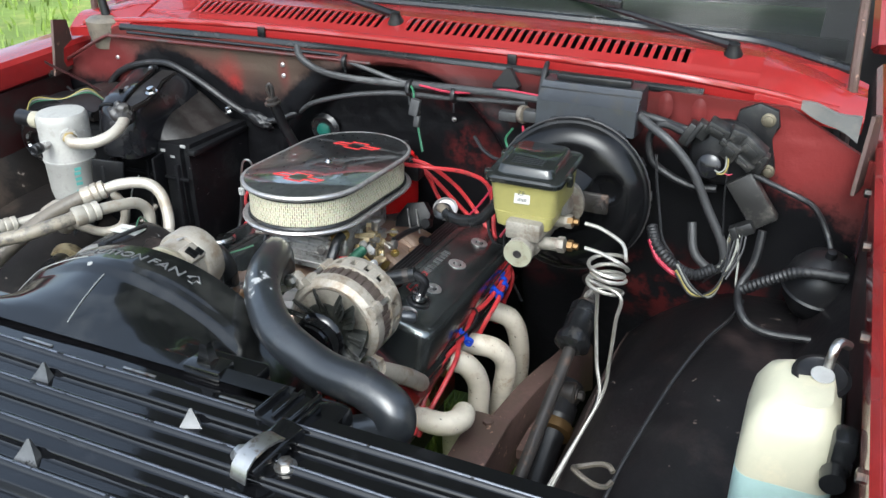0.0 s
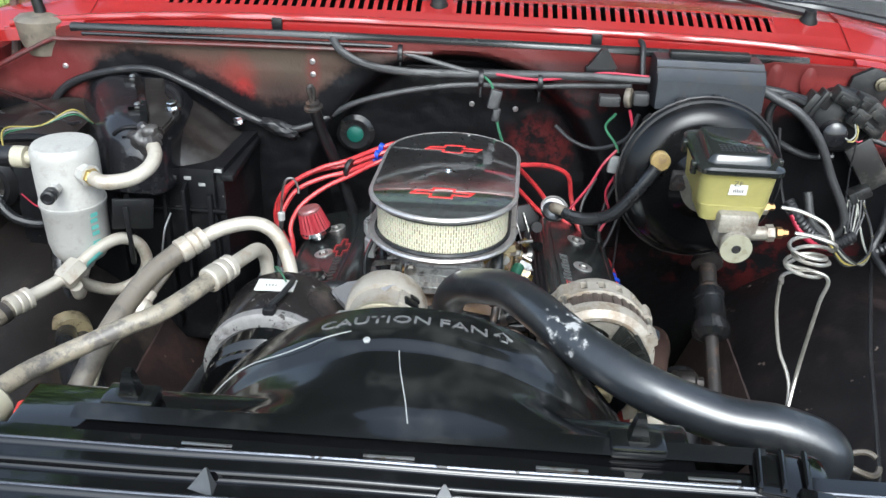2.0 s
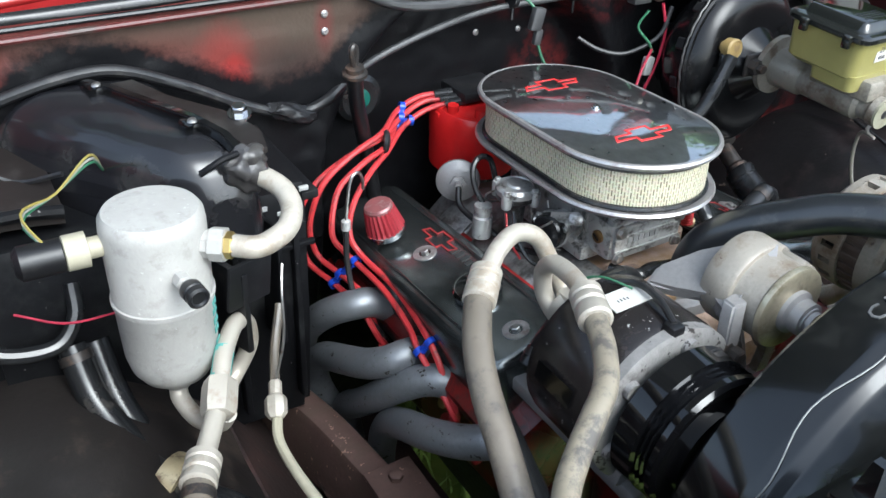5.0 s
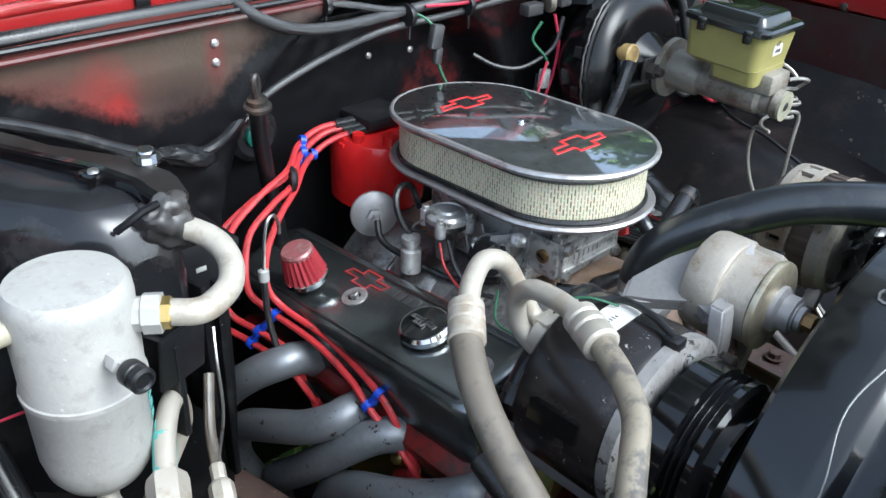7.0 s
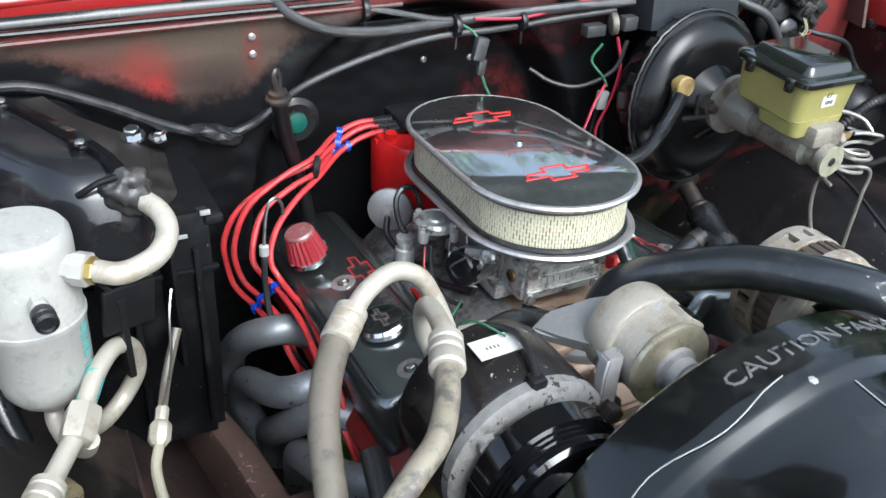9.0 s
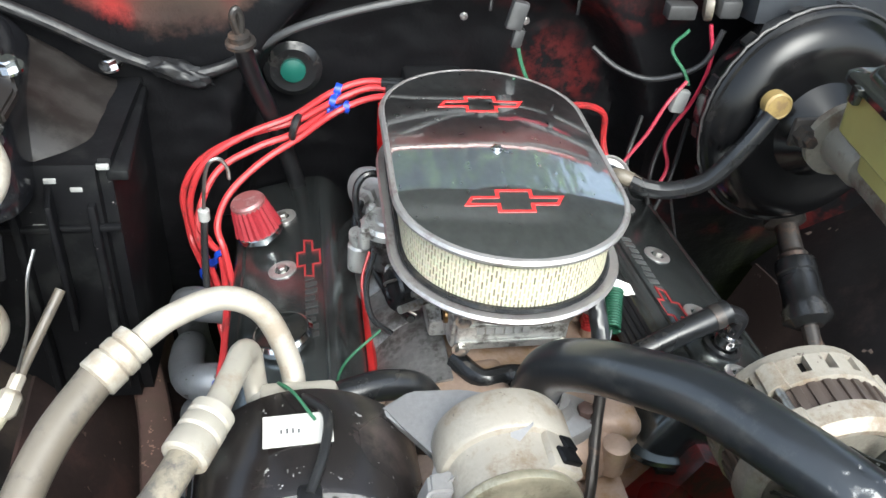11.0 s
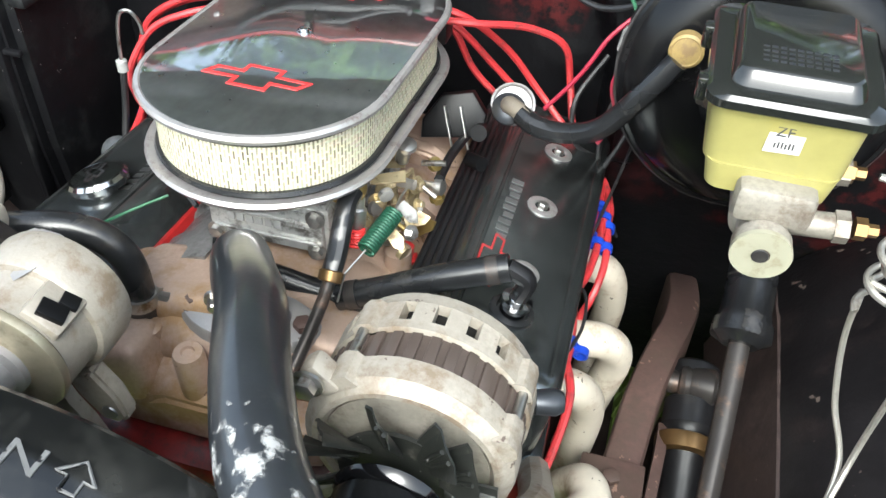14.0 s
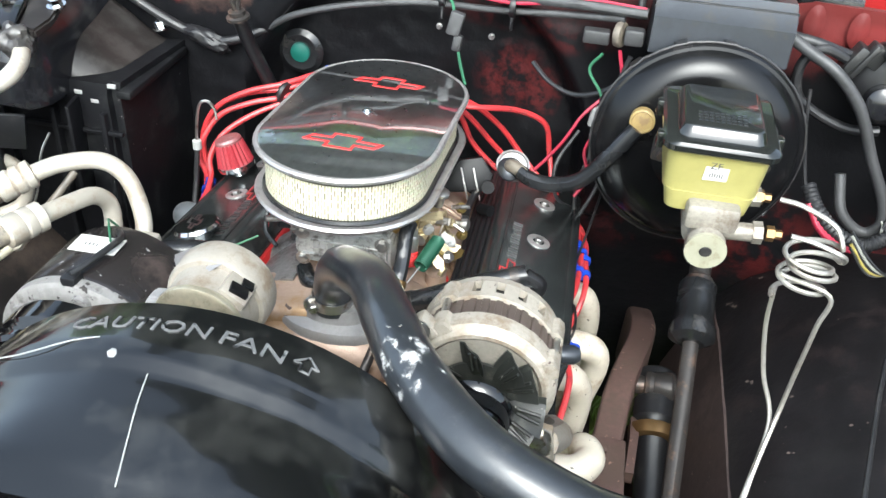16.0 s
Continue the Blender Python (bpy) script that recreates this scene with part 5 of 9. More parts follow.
# carburettor
carb = thing("carburettor", (0, 1.2, 0.88), "four-barrel carburettor with grey bowls and brass linkage", "carburettor")
b = B()
box(b, (0, 1.205, 0.935), (0.13, 0.115, 0.062), 0.008)
box(b, (0, 1.205, 0.897), (0.145, 0.15, 0.02), 0.004)
lathe(b, [(0.066, 0), (0.064, 0.012), (0.06, 0.02)], (0, 1.21, 0.958), (0, 0, 1), 28)
part("main_body", b, carb_alu, carb)
b = B()
box(b, (0, 1.122, 0.926), (0.118, 0.05, 0.052), 0.007)
box(b, (0, 1.096, 0.926), (0.108, 0.008, 0.044), 0.003)
box(b, (0, 1.113, 0.954), (0.09, 0.018, 0.008), 0.003)
part("front_bowl", b, carb_alu, carb)
b = B()
box(b, (0, 1.288, 0.926), (0.112, 0.05, 0.05), 0.007)
part("rear_bowl", b, carb_alu, carb)
b = B()
bars(b, basis((-0.035, 1.0916, 0.925), (1, 0, 0), (0, 0, 1)), 6, 0.0065, 0.011, 0.0088, 0.0008)
bars(b, basis((0.022, 1.0916, 0.931), (1, 0, 0), (0, 0, 1)), 4, 0.004, 0.004, 0.0055, 0.0008)
part("lettering", b, worn_white, carb, "raised bars in place of lettering")
for x in (-0.048, 0.048):
    b = B()
    for zz in (0.908, 0.944):
        hexbolt(b, (x, 1.092, zz), (0, -1, 0), 0.006, 0.006)
    part("screw", b, steel, carb)
# passenger side: vacuum diaphragm, choke housing and levers
PC = V((-0.104, 1.232, 0.0))
b = B()
lathe(b, [(0.012, 0.895), (0.014, 0.930), (0.023, 0.937), (0.0265, 0.940), (0.0265, 0.946)], PC, (0, 0, 1), 30)
part("diaphragm_body", b, dark_alu, carb)
b = B()
lathe(b, [(0.0265, 0.9462), (0.0270, 0.948), (0.0268, 0.953), (0.0235, 0.957), (0.0215, 0.9575), (0.0205, 0.956), (0.0125, 0.9565), (0.011, 0.959), (0.005, 0.9595)], PC, (0, 0, 1), 36)
part("diaphragm_lid", b, carb_alu, carb, "bright round diaphragm lid")
for k in range(4):
    a = k * math.pi / 2 + 0.5
    c_ = PC + V((0.027 * math.cos(a), 0.027 * math.sin(a), 0.0))
    b = B()
    lathe(b, [(0.006, 0.934), (0.007, 0.937), (0.007, 0.952), (0.006, 0.954)], c_, (0, 0, 1), 12)
    hexbolt(b, c_ + V((0, 0, 0.953)), (0, 0, 1), 0.0042, 0.006)
    part_one("screw", b, carb_alu, carb)
b = B()
lathe(b, [(0.021, 0), (0.023, 0.003), (0.023, 0.016), (0.0205, 0.019), (0.012, 0.020), (0.010, 0.0185), (0.004, 0.0185)], (-0.088, 1.172, 0.918), (-1, -0.35, 0.1), 30)
part("choke_cap", b, black_plastic_plain, carb, "black round choke cap")
b = B()
lathe(b, [(0.0235, -0.006), (0.0250, -0.004), (0.0250, 0.001), (0.0235, 0.003)], (-0.088, 1.172, 0.918), (-1, -0.35, 0.1), 30)
rod(b, (-0.062, 1.175, 0.918), (-0.084, 1.173, 0.918), 0.020, 22)
part("choke_housing", b, carb_alu, carb)
for k in range(3):
    a = k * 2.1 + 0.4
    fc = frame_of((-1, -0.35, 0.1))
    b = B()
    hexbolt(b, V((-0.092, 1.171, 0.918)) + fc @ V((0.024 * math.cos(a), 0.024 * math.sin(a), 0)), (-1, -0.35, 0.1), 0.0032, 0.005)
    part_one("screw", b, steel, carb)
b = B()
rod(b, (-0.064, 1.150, 0.938), (-0.108, 1.186, 0.930), 0.0052, 14)
rod(b, (-0.070, 1.140, 0.930), (-0.104, 1.118, 0.936), 0.0040, 12)
part("lever", b, steel, carb)
b = B()
lathe(b, [(0.0085, 0), (0.0085, 0.003), (0.006, 0.004)], (-0.081, 1.139, 0.948), (-0.6, -0.6, 0.5), 18)
part("lever_stud", b, carb_alu, carb)
b = B()
prism(b, [(-0.022, -0.005), (0.018, -0.007), (0.024, 0.002), (0.014, 0.010), (-0.020, 0.006)], basis((-0.085, 1.150, 0.944), (0.5, -0.75, 0.1), (0.1, 0.1, 1)), 0.0022)
prism(b, [(-0.006, -0.026), (0.006, -0.024), (0.008, 0.010), (0.0, 0.018), (-0.007, 0.010)], basis((-0.078, 1.200, 0.925), (0.4, 0.9, 0.0), (0, 0, 1)), 0.0022)
part("link_plate", b, carb_alu, carb)
b = B()
for pts_ in (((-0.098, 1.206, 0.935), (-0.104, 1.190, 0.915), (-0.098, 1.172, 0.897), (-0.080, 1.160, 0.890)), ((-0.104, 1.155, 0.942), (-0.112, 1.170, 0.925), (-0.106, 1.186, 0.905)), ((-0.120, 1.250, 0.945), (-0.128, 1.262, 0.935), (-0.118, 1.275, 0.918), (-0.09, 1.28, 0.905))):
    tube(b, pts_, 0.0014, 6, 5)
part("link_rod", b, steel, carb)
for pts_, m_, r_ in ((((-0.118, 1.215, 0.928), (-0.128, 1.190, 0.905), (-0.124, 1.165, 0.885), (-0.105, 1.150, 0.875)), rubber, 0.0030), (((-0.122, 1.225, 0.922), (-0.131, 1.205, 0.900), (-0.128, 1.180, 0.880)), wire_red, 0.0016), (((-0.095, 1.290, 0.935), (-0.100, 1.300, 0.962), (-0.118, 1.300, 0.968), (-0.130, 1.295, 0.955), (-0.130, 1.285, 0.930), (-0.120, 1.270, 0.905)), rubber, 0.0040)):
    b = B()
    tube(b, pts_, r_, 8, 6)
    part_one("vacuum_tube", b, m_, carb)
b = B()
lathe(b, [(0.013, 0.0), (0.013, 0.030), (0.010, 0.032), (0.010, 0.038), (0.012, 0.039), (0.012, 0.047), (0.006, 0.048)], (-0.128, 1.268, 0.868), (0, 0, 1), 20)
part("vapour_stub", b, carb_alu, carb, "short capped metal stub")
# bowl hardware towards the passenger side
b = B()
lathe(b, [(0.0085, 0), (0.0085, 0.003), (0.007, 0.004), (0.003, 0.004)], (-0.059, 1.118, 0.928), (-1, 0, 0), 24)
part("sight_plug", b, dull_copper, carb, "dull slotted sight plug")
b = B()
box(b, (-0.0637, 1.118, 0.928), (0.0015, 0.011, 0.0022), 0.0003, (30, 0, 0))
part("plug_slot", b, deep_black, carb)
b = B()
box(b, (0.0, 1.104, 0.953), (0.112, 0.014, 0.007), 0.002)
rod(b, (-0.054, 1.108, 0.957), (0.054, 1.108, 0.957), 0.0052, 12)
box(b, (-0.058, 1.142, 0.930), (0.006, 0.006, 0.056), 0.001)
box(b, (0.058, 1.142, 0.930), (0.006, 0.006, 0.056), 0.001)
for zz in (0.916, 0.936):
    box(b, (0.0, 1.0905, zz), (0.096, 0.003, 0.0025), 0.0008)
part("bowl_ribs", b, carb_alu, carb)
# right side: throttle linkage
b = B()
prism(b, [(-0.010, -0.030), (0.006, -0.030), (0.010, -0.004), (0.005, 0.022), (-0.006, 0.022), (-0.003, -0.004)], pose(0.100, 1.19, 0.918, 90, 0, 74), 0.003)
prism(b, [(-0.012, -0.014), (0.012, -0.018), (0.014, 0.010), (-0.008, 0.014)], pose(0.104, 1.185, 0.902, 90, 0, 80), 0.003)
prism(b, [(-0.007, -0.02), (0.007, -0.02), (0.009, 0.018), (-0.005, 0.020)], pose(0.078, 1.172, 0.918, 90, 8, 40), 0.0025)
prism(b, [(-0.016, -0.004), (0.016, -0.006), (0.018, 0.006), (-0.016, 0.005)], pose(0.088, 1.165, 0.944, 20, 0, 30), 0.0025)
prism(b, [(-0.010, -0.010), (0.010, -0.010), (0.010, 0.010), (-0.010, 0.010)], pose(0.082, 1.205, 0.940, 75, 0, 20), 0.0025)
part("lever", b, zinc_yellow, carb, "yellow zinc throttle lever")
b = B()
rod(b, (0.085, 1.205, 0.915), (0.132, 1.198, 0.922), 0.0035, 10)
lathe(b, [(0.006, -0.004), (0.0085, -0.003), (0.0085, 0.004), (0.005, 0.006)], (0.128, 1.198, 0.9215), (1, -0.1, 0.1), 14)
rod(b, (0.088, 1.176, 0.936), (0.112, 1.172, 0.938), 0.005, 10)
rod(b, (0.060, 1.203, 0.930), (0.074, 1.200, 0.932), 0.012, 18)
rod(b, (0.092, 1.196, 0.945), (0.096, 1.194, 0.963), 0.0065, 12)
lathe(b, [(0.010, 0), (0.010, 0.004), (0.006, 0.006)], (0.0965, 1.194, 0.962), (0.1, -0.1, 1), 14)
rod(b, (0.104, 1.182, 0.892), (0.124, 1.178, 0.886), 0.006, 10)
rod(b, (0.098, 1.16, 0.898), (0.098, 1.13, 0.900), 0.0045, 10)
part("lever", b, steel, carb)
b = B()
for p, ax_ in (((0.104, 1.178, 0.896), (1, -0.6, 0)), ((0.080, 1.160, 0.922), (0.5, -1, 0)), ((0.108, 1.188, 0.926), (1, -0.3, 0.2)), ((0.070, 1.150, 0.905), (0.6, -1, 0.2))):
    hexbolt(b, p, ax_, 0.006, 0.008)
part("screw", b, zinc_yellow, carb)
rng = random.Random(12)
for k in range(22):
    c_ = V((rng.uniform(0.070, 0.124), rng.uniform(1.125, 1.215), rng.uniform(0.892, 0.950)))
    ax_ = V((rng.uniform(0.2, 1), rng.uniform(-1, 0.2), rng.uniform(-0.4, 0.6))).normalized()
    b = B()
    if k % 4 == 0:
        hexbolt(b, c_, ax_, rng.uniform(0.004, 0.006), 0.007)
    elif k % 4 == 1:
        rod(b, c_, c_ + ax_ * rng.uniform(0.012, 0.026), rng.uniform(0.0022, 0.004), 10)
    elif k % 4 == 2:
        w_ = rng.uniform(0.004, 0.007)
        prism(b, [(-w_, -0.012), (w_, -0.012), (w_ * 1.3, 0.004), (0, 0.013), (-w_, 0.006)], basis(c_, ax_.orthogonal(), ax_), 0.0022)
    else:
        lathe(b, [(0.003, -0.003), (0.007, -0.0025), (0.007, 0.0025), (0.003, 0.003)], c_, ax_, 14)
    part_one("screw" if k % 4 == 0 else "lever", b, (zinc_yellow, steel, carb_alu, zinc_yellow, brass)[k % 5], carb)
b = B()
tube(b, [(0.128, 1.198, 0.930), (0.126, 1.222, 0.925), (0.125, 1.26, 0.918), (0.128, 1.32, 0.905)], 0.005, 8, 5)
part("throttle_cable", b, black_satin, carb, "black throttle cable end")
b = B()
tube(b, [(0.052, 1.120, 0.950), (0.066, 1.125, 0.962), (0.076, 1.122, 0.964), (0.076, 1.112, 0.962)], 0.0085, 12, 5)
part("fuel_inlet", b, brass, carb, "brass fuel inlet elbow")
b = B()
lathe(b, [(0.007, 0), (0.008, 0.004), (0.008, 0.018), (0.006, 0.02), (0.006, 0.03)], (0.079, 1.108, 0.930), (0, 0.3, 1), 12)
part("idle_screw", b, steel, carb)


def coil(bm, p, q, r, turns, wire, seg=6):
    p, q = V(p), V(q)
    f, h = frame_of(q - p), (q - p).length
    n = int(turns * 10)
    return tube(bm, [p + f @ V((r * math.cos(k * 0.6283), r * math.sin(k * 0.6283), h * k / n)) for k in range(n + 1)], wire, seg, 1)


b = B()
coil(b, (0.108, 1.125, 0.941), (0.095, 1.086, 0.927), 0.0078, 15, 0.0014)
part("return_spring", b, spring_green, carb, "green return spring")
b = B()
tube(b, [(0.095, 1.086, 0.927), (0.085, 1.062, 0.918), (0.082, 1.05, 0.895)], 0.0009, 6, 1)
tube(b, [(0.108, 1.125, 0.941), (0.106, 1.15, 0.94), (0.104, 1.178, 0.93)], 0.0012, 6, 1)
part("spring_hook", b, steel, carb)
b = B()
coil(b, (0.080, 1.106, 0.932), (0.080, 1.103, 0.914), 0.0068, 6, 0.0015)
part("idle_spring", b, emblem_red, carb, "red idle spring")

# fuel and vacuum hoses round the carburettor
def hose(name, pts, r, material, label, category="hose", seg=10, sub=6, ripple=0.0, group=""):
    b = B()
    tube(b, pts, r, seg, sub, ripple)
    return solo(name, b, material, label, category, group)


def clamped_hose(name, pts, r, material, label, category="hose", seg=14, sub=6):
    """A hose with a steel band near each end."""
    t = thing(name, pts[0], label, category)
    b = B()
    tube(b, pts, r, seg, sub)
    part("hose", b, material, t)
    b = B()
    for p, q in ((pts[0], pts[1]), (pts[-1], pts[-2])):
        d = (V(q) - V(p)).normalized()
        o = V(p) + d * 0.014
        lathe(b, [(r * 1.02, -0.005), (r * 1.07, -0.005), (r * 1.07, 0.005), (r * 1.02, 0.005)], o, d, 20, caps=False)
    part("clamp", b, dark_steel, t)


hose("fuel_hose", [(0.076, 1.112, 0.966), (0.075, 1.098, 0.962), (0.076, 1.085, 0.952), (0.077, 1.066, 0.934), (0.076, 1.048, 0.918)], 0.0088, rubber, "black rubber fuel hose dropping from the carburettor")
b = B()
lathe(b, [(0.0092, -0.005), (0.0102, -0.004), (0.0102, 0.004), (0.0092, 0.005)], (0.0765, 1.052, 0.922), (0.0, 0.6, 0.6), 16)
solo("fuel_hose_clamp", b, dull_copper, "small coppery band on the fuel hose", "hose clamp")
hose("fuel_line", [(0.0765, 1.050, 0.920), (0.074, 1.036, 0.905), (0.066, 1.01, 0.875), (0.055, 0.97, 0.84), (0.04, 0.94, 0.80)], 0.0055, dark_steel, "thin dark fuel line below the hose", "fuel line")
hose("heater_hose", [(-0.05, 1.10, 0.885), (-0.03, 1.07, 0.887), (0.0, 1.075, 0.885), (0.05, 1.078, 0.874), (0.12, 1.078, 0.868), (0.17, 1.082, 0.885)], 0.0105, rubber, "black rubber hose across the front of the manifold")
clamped_hose("bypass_hose", [(-0.26, 0.985, 0.90), (-0.225, 0.99, 0.935), (-0.187, 0.995, 0.950), (-0.155, 1.002, 0.955), (-0.130, 1.010, 0.953), (-0.105, 1.016, 0.942), (-0.091, 1.018, 0.922), (-0.086, 1.016, 0.892), (-0.086, 1.014, 0.855)], 0.0132, rubber, "black rubber coolant hose over the compressor bracket")
b = B()
lathe(b, [(0.0155, 0), (0.0155, 0.012)], (-0.086, 1.015, 0.876), (0.0, 0, 1), 18)
hexbolt(b, (-0.074, 1.022, 0.882), (1, 0, 0), 0.005, 0.012)
solo("hose_clamp", b, steel, "steel band clamp on the coolant hose", "hose clamp")

t = thing("pcv_valve", (0.222, 1.08, 0.87), "black crankcase valve with hose in a chrome grommet", "pcv valve")
b = B()
o = MR @ V((0.0, -0.150, 0.0))
ax = MR.to_3x3() @ V((0, 0, 1))
lathe(b, [(0.020, -0.002), (0.020, 0.004), (0.015, 0.005), (0.014, 0.002)], o, ax, 22)
part("grommet", b, rubber, t)
b = B()
lathe(b, [(0.012, 0.0), (0.012, 0.012), (0.014, 0.013), (0.014, 0.018), (0.008, 0.019), (0.008, 0.03)], o, ax, 18)
part("body", b, chrome, t)
b = B()
tube(b, [o + ax * 0.02, o + ax * 0.040, o + ax * 0.050 + V((-0.02, 0, 0.0))], 0.0085, 10, 5)
part("elbow", b, black_satin, t)
clamped_hose("breather_hose", [o + ax * 0.050 + V((-0.018, 0, 0)), (0.16, 1.084, 0.915), (0.11, 1.076, 0.893), (0.075, 1.07, 0.880)], 0.0122, rubber, "black rubber hose from the crankcase valve")

t = thing("coil_bracket", (0.11, 1.31, 0.87), "black grooved bracket behind the carburettor with bright edges", "bracket")
b = B()
prism(b, [(0, 0), (0.062, 0.006), (0.066, 0.03), (0.05, 0.052), (0.018, 0.046), (0.0, 0.02)], basis((0.078, 1.318, 0.893), (1, 0.15, 0), (0, 0.5, 1)), 0.03, 0.003)
part("block", b, deep_black, t)
b = B()
for k in range(2):
    box(b, (0.110 + 0.016 * k, 1.296 + 0.004 * k, 0.922), (0.0016, 0.004, 0.045), 0.0004, (-25, -22, 0))
part("rib", b, steel, t, "bright edge strip")
b = B()
rod(b, (0.134, 1.30, 0.885), (0.150, 1.288, 0.890), 0.008, 12)
rod(b, (0.142, 1.312, 0.915), (0.142, 1.296, 0.922), 0.009, 12)
part("fitting", b, deep_black, t)

# brake vacuum hose and its chrome fitting
t = thing("vacuum_fitting", (0.168, 1.33, 0.9), "chrome vacuum cap with black elbow behind the carburettor", "vacuum fitting")
b = B()
VX = V((0.12, -0.55, 0.82)).normalized()
VO = V((0.1695, 1.326, 0.944))
lathe(b, [(0.008, -0.03), (0.012, -0.008), (0.0215, -0.005), (0.0232, 0.0), (0.0228, 0.004), (0.0205, 0.0045), (0.019, 0.001), (0.014, 0.000)], VO, VX, 30)
part("cap", b, rim_alu, t)
b = B()
lathe(b, [(0.017, 0.0), (0.0175, 0.005), (0.013, 0.010), (0.007, 0.012)], VO + V((-0.003, -0.006, -0.004)), VX, 24)
part("valve_body", b, motor_grey, t)
b = B()
tube(b, [VO + V((-0.002, -0.010, 0.004)), VO + V((0.0, -0.018, 0.010)), VO + V((0.010, -0.024, 0.009)), VO + V((0.022, -0.032, 0.006))], 0.0092, 12, 5)
part("elbow", b, rubber_grey, t)
hose("vacuum_hose", [(0.183, 1.299, 0.951), (0.200, 1.289, 0.948), (0.228, 1.282, 0.950), (0.262, 1.276, 0.966), (0.292, 1.277, 1.005), (0.318, 1.282, 1.045)], 0.0105, rubber, "black rubber vacuum hose to the brake booster")

# ignition
dist = thing("distributor", (-0.022, 1.453, 0.86), "bright red distributor cap with black coil cover", "distributor")
b = B()
lathe(b, [(0.060, -0.030), (0.067, -0.028), (0.069, 0.012), (0.070, 0.055), (0.064, 0.068), (0.040, 0.074)], (-0.022, 1.455, 0.905), (0, -0.08, 1), 28)
part("cap", b, cap_red, dist)
b = B()
for k in range(8):
    a = k * math.pi / 4 + 0.3
    rod(b, (-0.022 + 0.055 * math.cos(a), 1.453 + 0.055 * math.sin(a), 0.955), (-0.022 + 0.055 * math.cos(a), 1.450 + 0.055 * math.sin(a), 0.984), 0.0085, 10)
part("tower", b, cap_red, dist)
b = B()
for k in range(10):
    a = k * math.pi / 5
    box(b, (-0.022 + 0.066 * math.cos(a), 1.453 + 0.066 * math.sin(a), 0.94), (0.006, 0.012, 0.055), 0.001, (0, 0, math.degrees(a)))
part("cap_rib", b, cap_red, dist)
b = B()
box(b, (-0.022, 1.463, 0.99), (0.075, 0.07, 0.018), 0.006)
box(b, (0.05, 1.423, 0.965), (0.05, 0.03, 0.03), 0.004)
part("coil_cover", b, black_satin, dist)
b = B()
lathe(b, [(0.028, 0), (0.028, 0.06)], (-0.022, 1.459, 0.83), (0, -0.06, 1), 20)
part("shaft_housing", b, carb_alu, dist)
t = thing("vacuum_advance", (-0.10, 1.37, 0.89), "round silver vacuum advance canister with a hex nose", "vacuum canister")
b = B()
VA = V((-0.5, -0.80, 0.12)).normalized()
lathe(b, [(0.006, -0.06), (0.006, -0.012), (0.020, -0.010), (0.031, -0.003), (0.032, 0.0), (0.031, 0.003), (0.022, 0.008), (0.012, 0.010)], (-0.105, 1.366, 0.900), VA, 28)
part("canister", b, bracket_silver, t)
b = B()
lathe(b, [(0.012, 0.006), (0.012, 0.018), (0.007, 0.019), (0.006, 0.03)], (-0.105, 1.366, 0.900), VA, 6)
part("nose", b, bracket_silver, t)
hose("advance_hose", [V((-0.105, 1.366, 0.900)) + VA * 0.028, (-0.128, 1.32, 0.885), (-0.115, 1.27, 0.872), (-0.10, 1.22, 0.865), (-0.085, 1.16, 0.885)], 0.0045, rubber, "thin black vacuum hose under the carburettor")

wires_l = [
    [(-0.055, 1.452, 0.985), (-0.100, 1.472, 0.980), (-0.145, 1.464, 0.966), (-0.191, 1.432, 0.958), (-0.250, 1.422, 0.945), (-0.302, 1.424, 0.912), (-0.3266, 1.4226, 0.868), (-0.3255, 1.418, 0.825), (-0.320, 1.405, 0.800), (-0.304, 1.364, 0.788), (-0.290, 1.312, 0.775), (-0.280, 1.282, 0.745), (-0.262, 1.270, 0.705)],
    [(-0.060, 1.462, 0.990), (-0.105, 1.478, 0.986), (-0.148, 1.470, 0.974), (-0.193, 1.430, 0.966), (-0.245, 1.415, 0.952), (-0.295, 1.408, 0.920), (-0.318, 1.405, 0.866), (-0.313, 1.395, 0.820), (-0.2975, 1.355, 0.806), (-0.282, 1.312, 0.790), (-0.274, 1.295, 0.745), (-0.258, 1.285, 0.705)],
    [(-0.050, 1.475, 0.985), (-0.100, 1.484, 0.974), (-0.145, 1.472, 0.956), (-0.190, 1.424, 0.948), (-0.235, 1.405, 0.940), (-0.282, 1.388, 0.918), (-0.3055, 1.362, 0.872), (-0.294, 1.350, 0.845), (-0.282, 1.340, 0.831), (-0.274, 1.270, 0.822), (-0.276, 1.205, 0.809), (-0.280, 1.170, 0.795), (-0.272, 1.120, 0.755), (-0.264, 1.095, 0.720), (-0.252, 1.085, 0.690)],
    [(-0.050, 1.440, 0.985), (-0.098, 1.462, 0.972), (-0.143, 1.458, 0.954), (-0.189, 1.422, 0.940), (-0.230, 1.398, 0.925), (-0.268, 1.372, 0.900), (-0.284, 1.352, 0.868), (-0.276, 1.330, 0.843), (-0.264, 1.255, 0.829), (-0.270, 1.162, 0.811), (-0.268, 1.122, 0.768), (-0.262, 1.105, 0.730), (-0.250, 1.140, 0.695)],
]
